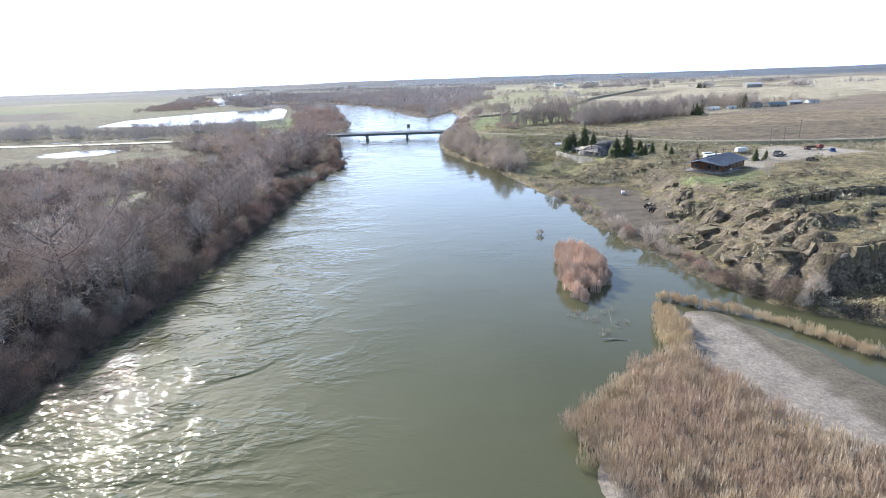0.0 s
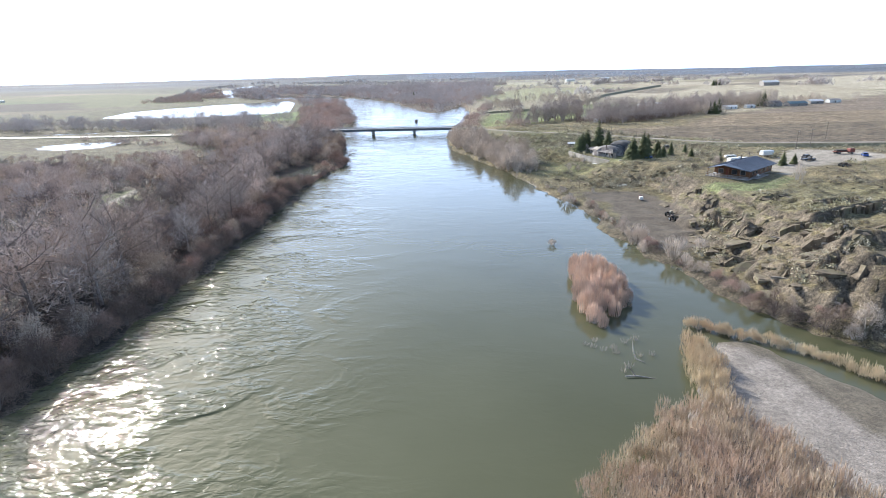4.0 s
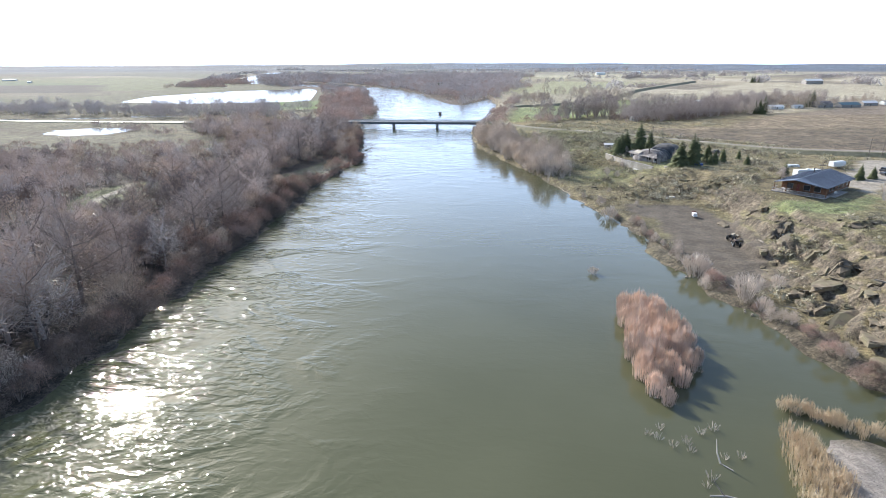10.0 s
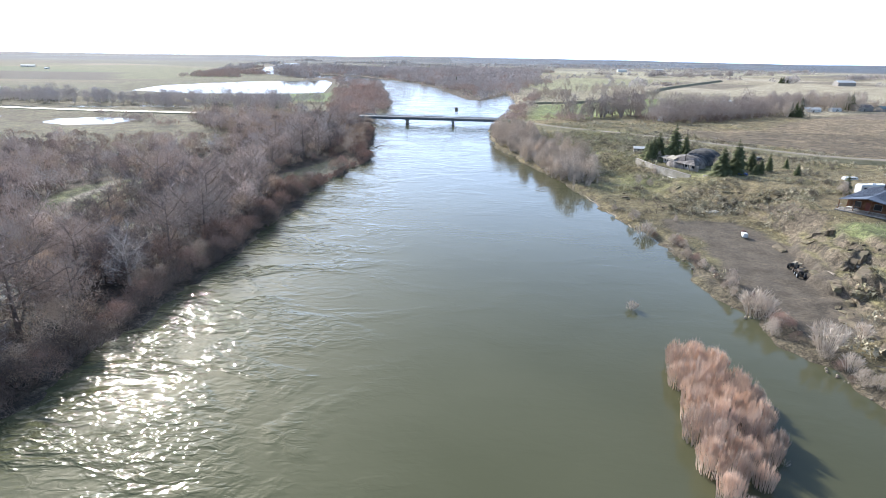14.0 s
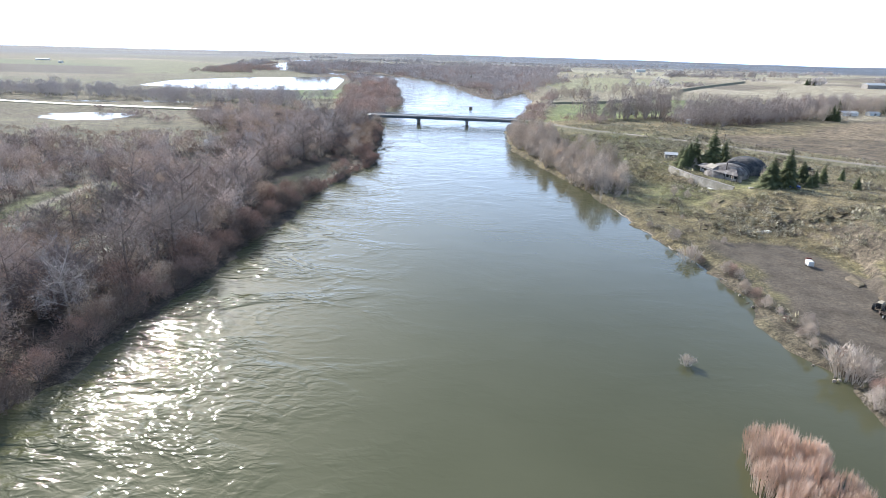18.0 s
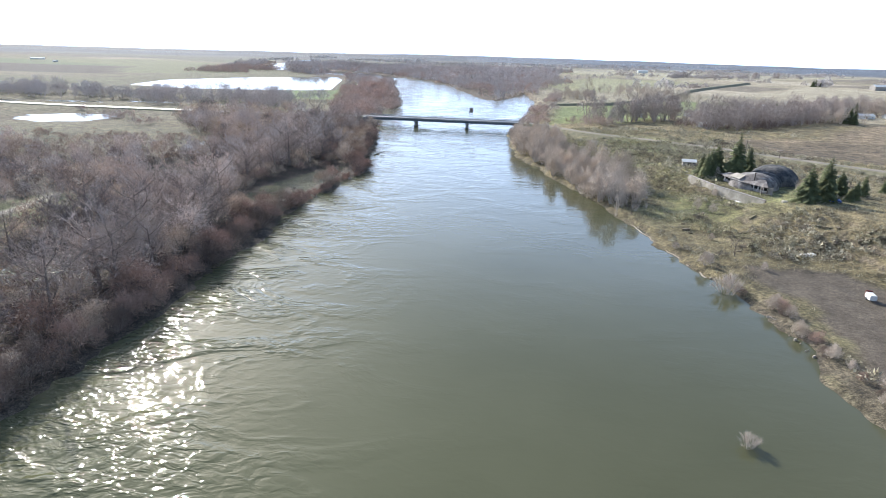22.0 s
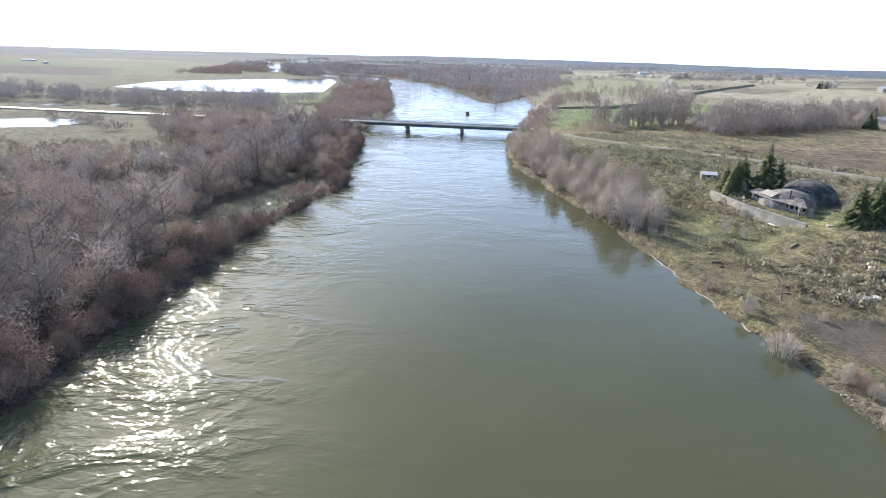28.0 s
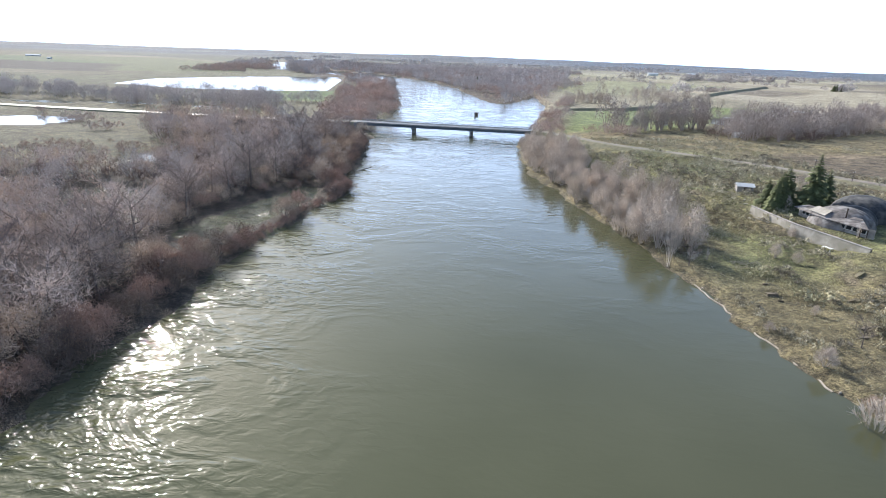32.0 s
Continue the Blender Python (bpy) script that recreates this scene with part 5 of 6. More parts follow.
for n, (x, y, size) in enumerate([(48.6, -343.5, 0.7), (50.5, -341, 0.8), (48.8, -339, 0.85), (51, -336.5, 0.95), (53.2, -338, 0.75), (49.8, -333.5, 0.95), (53, -332.5, 1.0), (51.2, -329.5, 1.0),
                                  (55.2, -329, 0.95), (53, -326, 1.0), (56.5, -325, 0.85), (54.5, -322, 0.95), (52.5, -321.5, 0.8), (58, -329, 0.8), (57.4, -321.5, 0.85), (55.8, -334, 0.95), (58.2, -332, 0.9), (59.5, -326, 0.85), (56.4, -337.5, 0.7), (60.2, -322.5, 0.7), (58.8, -335.5, 0.55), (53.6, -341.5, 0.6), (53.6, -318.2, 0.85), (56.2, -317.5, 0.95), (58.8, -318.4, 0.85), (54.6, -315.2, 0.75), (57.4, -314.6, 0.7), (60.6, -317.4, 0.6), (49.6, -346, 0.5), (61.4, -325.6, 0.55)]):
    FLOODED[n % 2].plant(x, y, n * 1.7, size * 1.12, z=0.0)
PALE_BUSHES[1].plant(54.6, -295.6, 0.4, 0.62, 0.8, z=0.0)
DROWNED = Plant("drowned_shoots", thicket(1.2, 1.0, 12, 60, 115, 0.05, 0.9), TWIG_PALE, TWIG_PALE, "thin pale willow shoots poking out of the water", "bush", "drowned shoots", "stem")
for n, (x, y) in enumerate([(44, -352.5), (46, -351.5), (45, -353.5), (51, -352.7), (53, -352), (51.5, -357.5), (48, -356), (46.2, -355), (48.2, -354.6), (48.2, -361), (47, -362), (53.6, -357.5), (58, -338)]):
    DROWNED.plant(x, y, n, 0.7 + 0.07 * (n % 5), z=0.0)
log = thing("driftwood_log", pose(48.6, -364, 0.08, 0, 4, -8), "grey driftwood log lying in shallow water", "log")
part("trunk", Shape().tube((-2.2, 0, 0), (-0.4, 0.15, 0.1), 0.09, 0.11, 8).tube((-0.4, 0.15, 0.1), (2.4, -0.3, 0.05), 0.11, 0.06, 8), WOOD_GREY, log)
part("branch", Shape().tube((-0.6, 0.1, 0.1), (-1.6, 1.5, 1.0), 0.09, 0.02, 6), BARK, log)
stub = thing("standing_snag", pose(50.6, -358.5, -0.3), "bleached dead branch standing out of the water", "branch")
part("stem", Shape().tube((0, 0, 0), (-0.5, 0.5, 1.5), 0.1, 0.08, 6).tube((-0.5, 0.5, 1.5), (-0.6, 0.9, 3.2), 0.08, 0.03, 6), TWIG_PALE, stub)
part("fork", Shape().tube((0, 0, 0.3), (0.7, -1.4, 0.45), 0.08, 0.03, 6), TWIG_PALE, stub)

# ---- bushes of the right bank ----
for n, (x, y, kind, size) in enumerate([
        (76.8, -298, PALE_BUSHES, 1.5), (77.6, -299.5, PALE_BUSHES, 1.25), (77.5, -304.5, BUSHES, 0.55), (75.5, -306, GREY_BUSHES, 0.55), (80, -313, PALE_BUSHES, 1.45), (80.5, -318, PALE_BUSHES, 0.8), (79, -285, GREY_BUSHES, 0.55),
        (77.5, -288, GREY_BUSHES, 0.45), (83.2, -346, UMBER_BUSHES, 0.85), (84.5, -349.5, UMBER_BUSHES, 0.5), (86.5, -354.5, UMBER_BUSHES, 0.8), (89, -358, GREY_BUSHES, 0.5), (80.5, -343, BUSHES, 0.6), (90, -354, UMBER_BUSHES, 0.5), (80.5, -336, BUSHES, 0.55), (81, -330, BUSHES, 0.5), (91, -358, GREY_BUSHES, 0.75),
        (89, -309, PALE_BUSHES, 0.75), (79.5, -322, GREY_BUSHES, 0.5), (74, -249.5, PALE_BUSHES, 1.3), (75.5, -246, BUSHES, 0.35), (75, -237, GREY_BUSHES, 0.5), (77, -235, GREY_BUSHES, 0.35), (78, -258, GREY_BUSHES, 0.45),
        (79, -262, GREY_BUSHES, 0.4), (77.5, -268, GREY_BUSHES, 0.4), (76, -251, BUSHES, 0.3), (93, -191, GREY_BUSHES, 0.55), (96, -194, GREY_BUSHES, 0.45), (103, -179, GREY_BUSHES, 0.4), (111, -161, GREY_BUSHES, 0.62),
        (73, -226, GREY_BUSHES, 0.3), (84, -220, GREY_BUSHES, 0.3), (71, -188, PALE_BUSHES, 1.0), (72.5, -181, PALE_BUSHES, 0.9), (74, -193, PALE_BUSHES, 0.6), (77, -186, PALE_BUSHES, 0.6), (136, -236, GREY_BUSHES, 0.7),
        (129, -137, GREY_BUSHES, 0.9), (86, -240, GREY_BUSHES, 0.3)]):
    kind[n % 2].plant(x, y, n * 1.3, size)
shore = np.array([p for p in RIGHT_BANK if -356 < p[1] < -245], float)
srun = np.r_[0, np.cumsum(np.hypot(*np.diff(shore, axis=0).T))]
for n in range(34):  # scrub along the muddy edge below the lot and the ledges
    d = srun[-1] * (n + 0.8 * RNG.rand()) / 34
    x, y = np.interp(d, srun, shore[:, 0]) + 1.6 + 2.6 * RNG.rand(), np.interp(d, srun, shore[:, 1])
    (GREY_BUSHES, BUSHES, UMBER_BUSHES, GREY_BUSHES)[n % 4][n % 2].plant(x, y, RNG.rand() * 6.3, 0.22 + 0.24 * RNG.rand())
DEAD = Plant("dead_tree", bare_tree(4.6, 2.2, 9, 260, 120, 0.7, 0.04), BARK, BARK, "small bare dead tree with a dark trunk on the bank", "tree", "", "trunk")
for n, (x, y, size) in enumerate([(66, -166, 1.35), (69, -171, 1.5), (72, -168, 1.2), (70, -177, 1.3), (64, -158, 1.4), (75, -174, 1.0), (78, -165, 1.1)]):
    PALE_BUSHES[n % 2].plant(x, y, n * 0.9, size, 1.45)
DEAD.plant(84, -231.5, 0.5, 1.0)
DEAD.plant(71.5, -197, 2.0, 1.2)
WHIPS = Plant("young_aspen", thicket(7.5, 1.0, 9, 220, 121, 0.05, 1.4), TWIG_PALE, TWIG_PALE, "slender pale leafless saplings in a loose stand", "tree", "young saplings", "stem")
for n, (x, y, size) in enumerate([(146, -266, 1.0), (144.5, -268, 0.9), (143, -272, 0.9), (147.5, -264, 0.8), (118, -196, 1.0), (119, -194.5, 0.8), (113.5, -186, 0.45), (67.6, -196, 0.75), (73.5, -186, 0.7), (73, -193, 0.5), (70, -175, 0.9), (76, -177, 0.85), (77, -193, 0.4), (71, -190, 0.6), (69.5, -184, 0.8), (80, -183, 0.5), (68, -180, 0.95), (73, -170, 1.0), (66, -172, 0.9), (79, -172, 0.7)]):
    WHIPS.plant(x, y, n * 2.0, size)


# ---- conifers ----
def conifer(h, r, seed):
    rng = np.random.RandomState(seed)
    trunk = Shape().tube((0, 0, 0), (0, 0, h * 0.95), 0.02 * h, 0.004 * h, 7)
    v, f = [], []
    z = 0.06 * h
    while z < h * 0.98:
        reach = r * (1 - z / h) ** 0.85 + 0.12
        n = 9 if z < h * 0.7 else 6
        off = rng.rand() * 6.3
        for i in range(n):
            a = off + 6.283 * i / n + rng.normal() * 0.15
            d = np.array([math.cos(a), math.sin(a), 0])
            side = np.array([-d[1], d[0], 0])
            ln = reach * (0.5 + 0.62 * rng.rand())
            droop = -0.28 * ln + 0.1 * h * (z / h) * 0.3
            for k in range(4):
                t0, t1 = k / 4.6, (k + 1.6) / 4.6
                w = 0.34 * ln * (1 - 0.55 * t0) * (0.8 + 0.5 * rng.rand())
                p0 = d * ln * t0 + np.array([0, 0, z + droop * t0 ** 1.5 + 0.12])
                p1 = d * ln * t1 + np.array([0, 0, z + droop * t1 ** 1.5 - 0.10 * ln])
                m = len(v)
                v += [p0, p1 + side * w - np.array([0, 0, 0.14 * ln]), p1 + d * 0.15 * ln, p1 - side * w - np.array([0, 0, 0.14 * ln])]
                f += [(m, m + 1, m + 2), (m, m + 2, m + 3)]
        z += 0.05 * h * (1.1 - 0.5 * z / h)
    return trunk, (np.array(v), np.array(f))


SPRUCES = [Plant("spruce", conifer(11.0, 3.1 + 0.35 * i, 130 + i), BARK, NEEDLE, "dark green spruce beside the house", "tree", "spruces by the houses") for i in range(3)]
for n, (x, y, size) in enumerate([(107, -162.5, 0.8), (109.5, -160, 0.9), (112.5, -157.5, 0.98), (117, -162, 1.1), (124.5, -156, 1.0), (118.5, -199.5, 1.0), (123.5, -199, 0.98), (130, -189, 0.85), (136, -187, 0.8),
                                  (128, -194, 0.6), (134.5, -196, 0.48), (131.5, -198, 0.35), (141, -190, 0.6), (162, -237, 0.5), (166.5, -237, 0.38), (138, -234, 0.45), (146, -199, 0.45), (108, -157, 0.75), (150, -186, 0.35)]):
    SPRUCES[n % 3].plant(x, y, n * 1.9, size * (0.98 + 0.1 * (n % 4)), 1.0 - 0.07 * (n % 3))
for n, (x, y, size) in enumerate([(303, 56, 1.0), (310, 61, 1.1), (307, 52, 0.8), (322, 74, 1.3), (398, 126, 1.3), (405, 130, 1.5), (385, 122, 0.9), (250, 132, 0.6), (257, 137, 0.6), (280, 150, 0.6), (300, 165, 0.6), (318, 170, 0.7), (336, 158, 1.0),
                                  (345, 165, 0.8), (60, 600, 1.0), (66, 604, 1.2), (56, 610, 0.9), (720, 760, 1.2), (728, 765, 1.3), (740, 768, 1.1)]):
    SPRUCES[n % 3].plant(x, y, n * 2.3, size)

# ---- sagebrush and dead grass ----
sage_proto = [dome_tree(1.15, 1.15, 46, 140 + i, 0.16, 0.36, 0.0, 0) for i in range(3)]


def sage_at(x, y):
    return dry(x, y, 2.5) & (side_of(x, y, LOT) < -0.5) & (side_of(x, y, LAWN) < -1) & (side_of(x, y, YARD_AREA) < -1) & (side_of(x, y, FIELDS[0][0]) < -4) & (
        np.hypot(x - 136, y + 251) > 16) & (np.hypot(x - 119, y + 174) > 13) & (rolling(x, y, 16, seed=12) + 0.7 * rolling(x, y, 50, seed=3) > -0.35) & (x < 118 + (y + 420) * 0.9) & ((y > -278) | (rolling(x, y, 7, seed=18) > 0.35))


places = np.r_[scatter(60, 140, -400, -20, 1.85, 51, sage_at), scatter(140, 260, -330, -20, 2.6, 53, sage_at)]
rng = np.random.RandomState(52)
which = rng.randint(0, 3, len(places))
stuff("sagebrush", [spread_out(*sage_proto[i][1], np.c_[places[which == i], grounds_at(*places[which == i].T) - 0.05], rng.rand((which == i).sum()) * 6.3, rng.uniform(0.55, 1.35, (which == i).sum()) * (0.75 + 1.3 * rng.rand((which == i).sum()) ** 5)) for i in range(3)],
      SAGE, "grey-green sagebrush and dry tufts over the slope", "shrubs")

tuft_proto = [thicket(0.75, 0.7, 4, 16, 150 + i, 0.13, 0.8) for i in range(2)]
STRAW = material("straw_tufts", (0.52, 0.47, 0.335), (0.38, 0.34, 0.235), 0.4, 0.95, c=(0.50, 0.455, 0.31), c_scale=0.06)
tufts = scatter(62, 170, -365, -40, 1.7, 55, lambda x, y: dry(x, y, 1.5) & ((-side_of(x, y, RIVER) > 6) | (y > -250)) & (side_of(x, y, LOT) < -0.5) & (side_of(x, y, YARD_AREA) < -1) & (np.hypot(x - 136, y + 251) > 14) & (np.hypot(x - 118, y + 174) > 12) & (x < 168 + (y + 345) * 0.1) & (rolling(x, y, 9, seed=15) + 0.5 * rolling(x, y, 28, seed=7) > np.where(y < -278, 0.15, -0.2)))
which = rng.randint(0, 2, len(tufts))
stuff("dry_grass", [spread_out(*tuft_proto[i][1], np.c_[tufts[which == i], grounds_at(*tufts[which == i].T) - 0.03], rng.rand((which == i).sum()) * 6.3, rng.uniform(0.5, 1.3, (which == i).sum())) for i in range(2)],
      STRAW, "straw-coloured tufts of dry grass on the bank", "grass")


# ---- log house ----
def place_of(x, y, z, turn):
    return pose(x, y, z, 0, 0, turn)


HZ = 8.6
house = thing("log_house", place_of(127, -257.5, HZ, 36), "stained log house with a grey metal gable roof and porch", "house")
part("foundation", Shape().box(3.4, -5.9, -1.2, 22.6, 5.9, 0.25), CONCRETE, house)
for y, n in ((-5.8, 8), (5.8, 8)):
    for k in range(9):
        part("log", Shape().tube((3.5, y, 0.4 + 0.3 * k), (22.5, y, 0.4 + 0.3 * k), 0.165, 0.165, 8), WOOD_ORANGE, house)
for x in (3.6, 22.4):
    for k in range(9):
        part("log", Shape().tube((x, -6.1, 0.45 + 0.3 * k), (x, 6.1, 0.45 + 0.3 * k), 0.165, 0.165, 8), WOOD_ORANGE, house)
PEAK, EAVE = 5.0, 3.2
for x in (3.6, 22.4):
    part("gable", Shape().add([(x - 0.1, -6.2, 2.95), (x - 0.1, 6.2, 2.95), (x - 0.1, 0, PEAK - 0.12), (x + 0.1, -6.2, 2.95), (x + 0.1, 6.2, 2.95), (x + 0.1, 0, PEAK - 0.12)],
                              [(0, 2, 1), (3, 4, 5), (0, 1, 4, 3), (1, 2, 5, 4), (2, 0, 3, 5)]), WOOD_ORANGE, house)
for s in (-1, 1):
    roof = part("roof", Shape().add([(-4.6, 0, PEAK), (23.6, 0, PEAK), (23.6, s * 7.1, EAVE - 0.25), (0, s * 7.1, EAVE - 0.25), (-4.6, 0, PEAK - 0.2), (23.6, 0, PEAK - 0.2), (23.6, s * 7.1, EAVE - 0.45), (0, s * 7.1, EAVE - 0.45)],
                                    [(0, 1, 2, 3)[::s], (7, 6, 5, 4)[::s], (3, 2, 6, 7)[::s], (0, 3, 7, 4)[::s], (1, 5, 6, 2)[::s]]), ROOF_GREY, house, "grey-blue standing-seam metal roof")
    for k in range(28):
        x = 0.4 + k * 0.84
        part("seam", Shape().add([(x - 0.03, s * 0.1, PEAK - 0.01), (x + 0.03, s * 0.1, PEAK - 0.01), (x + 0.03, s * 7.0, EAVE - 0.23), (x - 0.03, s * 7.0, EAVE - 0.23),
                                  (x - 0.03, s * 0.1, PEAK + 0.04), (x + 0.03, s * 0.1, PEAK + 0.04), (x + 0.03, s * 7.0, EAVE - 0.18), (x - 0.03, s * 7.0, EAVE - 0.18)],
                                 [(4, 5, 6, 7), (0, 4, 7, 3), (1, 2, 6, 5), (3, 7, 6, 2)]), ROOF_GREY, roof)
    part("soffit", Shape().add([(-4.5, 0, PEAK - 0.23), (3.4, 0, PEAK - 0.23), (3.4, s * 7.0, EAVE - 0.48), (0.05, s * 7.0, EAVE - 0.48)], [(0, 3, 2, 1)[::s]]), WOOD_ORANGE, house, "orange pine porch ceiling")
deck = part("porch_deck", Shape().slab(-1.2, -7.2, 0.1, 3.3, 7.2, 0.34, 0.03).slab(3.3, -8.4, 0.1, 14, -6.2, 0.336, 0.03), WOOD_GREY, house)
for y in (-6.9, -3.6, 0, 3.6, 6.9):
    part("porch_post", Shape().tube((0.2, y, 0.34), (0.2, y, PEAK - 0.35 - abs(y) * 0.27), 0.13, 0.12, 8), WOOD_ORANGE, house)
part("porch_rail", Shape().box(-1.1, -7.1, 1.15, -1.0, 7.1, 1.25).box(-1.1, 7.0, 1.15, 3.2, 7.1, 1.25).box(-1.1, -7.1, 0.6, -1.02, 7.1, 0.66), WOOD_GREY, house)
for k in range(15):
    part("baluster", Shape().box(-1.09, -7.05 + k, 0.34, -1.01, -6.97 + k, 1.15), WOOD_GREY, house)
for x in (5.2, 8.0, 12.5, 16.0, 19.5):
    w = part("window", Shape().box(x, -6.08, 1.1, x + 1.5, -5.98, 2.3), WOOD_GREY, house)
    part("pane", Shape().box(x + 0.1, -6.1, 1.2, x + 1.4, -6.082, 2.2), GLASS_DARK, w)
for y in (-4.5, -1.7, 2.9):
    w = part("window", Shape().box(3.3, y, 0.9, 3.4, y + 1.8, 2.5), WOOD_GREY, house)
    part("pane", Shape().box(3.28, y + 0.1, 1.0, 3.298, y + 1.7, 2.4), GLASS_DARK, w)
d = part("door", Shape().box(3.3, 0.9, 0.36, 3.4, 1.9, 2.4), RED, house, "dark red front door")
part("handle", Shape().tube((3.24, 1.75, 1.35), (3.3, 1.75, 1.35), 0.04, 0.04, 6), RAIL, d)
part("chimney", Shape().tube((14, 1.5, 4.0), (14, 1.5, 5.9), 0.14, 0.14, 10).tube((14, 1.5, 5.9), (14, 1.5, 6.1), 0.22, 0.2, 10), DARK_METAL, house)
bench = thing("porch_bench", house.matrix_world @ pose(7.0, -7.4, 0.34), "white bench on the side deck of the log house", "bench")
part("seat", Shape().slab(-0.9, -0.3, 0.4, 0.9, 0.3, 0.46, 0.02), WHITE, bench)
part("backrest", Shape().box(-0.9, 0.25, 0.46, 0.9, 0.31, 0.95), WHITE, bench)
for x in (-0.8, 0.8):
    for y in (-0.25, 0.25):
        part("leg", Shape().box(x - 0.04, y - 0.04, 0, x + 0.04, y + 0.04, 0.4), WHITE, bench)
sofa = thing("porch_table", house.matrix_world @ pose(1.0, 4.0, 0.34), "pale covered table on the porch", "table")
part("tabletop", Shape().slab(-0.7, -1.2, 0.7, 0.7, 1.2, 0.78, 0.03), WHITE, sofa)
for x in (-0.6, 0.6):
    for y in (-1.0, 1.0):
        part("leg", Shape().box(x - 0.05, y - 0.05, 0, x + 0.05, y + 0.05, 0.7), WOOD_GREY, sofa)


def wheel(x, y, r, parent, w=0.24):
    t = part("wheel", Shape().tube((x, y - w / 2, r), (x, y + w / 2, r), r, r, 14), RUBBER, parent)
    part("rim", Shape().tube((x, y - w / 2 - 0.02, r), (x, y + w / 2 + 0.02, r), r * 0.55, r * 0.55, 10), RAIL, t)


def camper(x, y, turn):
    ob = thing("camper_trailer", place_of(x, y, ground_at(x, y), turn), "white box-shaped camper trailer parked behind the log house", "trailer")
    part("body", Shape().slab(-4.4, -1.2, 0.6, 4.4, 1.2, 3.3, 0.25), WHITE, ob)
    for wx in (-3.0, -0.8, 2.4):
        w = part("window", Shape().box(wx - 0.5, -1.23, 1.8, wx + 0.5, -1.205, 2.5), GLASS_DARK, ob)
    part("roof_unit", Shape().slab(-0.5, -0.4, 3.3, 0.6, 0.4, 3.6, 0.1), WHITE, ob)
    part("drawbar", Shape().tube((-4.4, 0, 0.6), (-5.8, 0, 0.55), 0.07, 0.07, 6), DARK_METAL, ob)
    for wx in (0.3, 1.2):
        for wy in (-1.1, 1.1):
            wheel(wx, wy, 0.35, ob)
    return ob


camper(147.5, -231.5, 4)


def tank_trailer(x, y, turn):
    ob = thing("tank_trailer", place_of(x, y, ground_at(x, y), turn), "white stock trailer standing in the gravel yard", "trailer")
    s = Shape()
    prof = [(-1.1, 0.7), (1.1, 0.7), (1.1, 1.9), (0.75, 2.5), (-0.75, 2.5), (-1.1, 1.9)]
    s.add([(-2.7, a, b) for a, b in prof] + [(2.7, a, b) for a, b in prof], [tuple(range(6))[::-1], tuple(range(6, 12))] + [(i, (i + 1) % 6, (i + 1) % 6 + 6, i + 6) for i in range(6)])
    part("body", s, WHITE, ob)
    part("drawbar", Shape().tube((-2.7, 0, 0.6), (-4.0, 0, 0.5), 0.07, 0.07, 6), DARK_METAL, ob)
    for wx in (-0.5, 0.5):
        for wy in (-1.1, 1.1):
            wheel(wx, wy, 0.36, ob)


tank_trailer(169, -217, 10)


def car(x, y, turn, paint, label, name="car", long=4.4, bed=False, z=None):
    ob = thing(name, place_of(x, y, ground_at(x, y) if z is None else z, turn), label, name.replace("_", " "))
    h = long / 2
    s = Shape()
    prof = [(-h, 0.35), (h, 0.35), (h, 0.75), (h * 0.95, 0.88), (h * 0.42, 0.95), (-h * 0.9, 0.98), (-h, 0.8)]
    s.add([(a, -0.88, b) for a, b in prof] + [(a, 0.88, b) for a, b in prof], [tuple(range(7)), tuple(range(7, 14))[::-1]] + [(i, i + 7, (i + 1) % 7 + 7, (i + 1) % 7) for i in range(7)])
    part("body", s, paint, ob)
    a, b = (0.05 * h, 0.42 * h) if bed else (-0.75 * h, 0.42 * h)
    cab = [(a - 0.15, 0.95), (b, 0.95), (b - 0.55, 1.5), (a + 0.25, 1.5)]
    c = Shape().add([(p, -0.8, q) for p, q in cab] + [(p, 0.8, q) for p, q in cab], [tuple(range(4)), tuple(range(4, 8))[::-1]] + [(i, i + 4, (i + 1) % 4 + 4, (i + 1) % 4) for i in range(4)])
    k = part("cabin", c, GLASS_DARK, ob)
    part("roof", Shape().slab(a + 0.2, -0.74, 1.5, b - 0.5, 0.74, 1.55, 0.03), paint, k)
    for wx in (-h * 0.62, h * 0.62):
        for wy in (-0.8, 0.8):
            wheel(wx, wy, 0.34, ob)
    return ob


DARK_PAINT = material("dark_car_paint", (0.05, 0.05, 0.055), (0.035, 0.035, 0.04), 0.5, 0.35)
car(181, -225, 20, DARK_PAINT, "dark car parked in the gravel yard")
car(205.5, -226, 60, BLUE, "blue car parked at the yard's edge")
car(177, -231, 5, DARK_PAINT, "dark pickup in the gravel yard", "pickup", 5.4, True)
car(153, -163, 15, DARK_PAINT, "dark car behind the spruces")
car(125.5, -200.5, -20, BLUE, "small bright blue car beside the spruces", long=3.2)
flat = thing("flatbed_truck", place_of(203, -218, ground_at(203, -218), -5), "rusty red flatbed truck in the gravel yard", "truck")
part("bed", Shape().slab(-4.2, -1.1, 0.9, 1.6, 1.1, 1.15, 0.03), RED, flat)
part("cab", Shape().slab(1.8, -1.05, 0.6, 3.9, 1.05, 2.3, 0.3), RED, flat)
part("windscreen", Shape().box(3.905, -0.85, 1.5, 3.93, 0.85, 2.0), GLASS_DARK, flat)
part("load", Shape().slab(-3.8, -0.8, 1.15, 0.8, 0.8, 1.8, 0.2), DARK_METAL, flat)
for wx in (-3.2, -2.2, 2.8):
    for wy in (-0.95, 0.95):
        wheel(wx, wy, 0.45, flat)
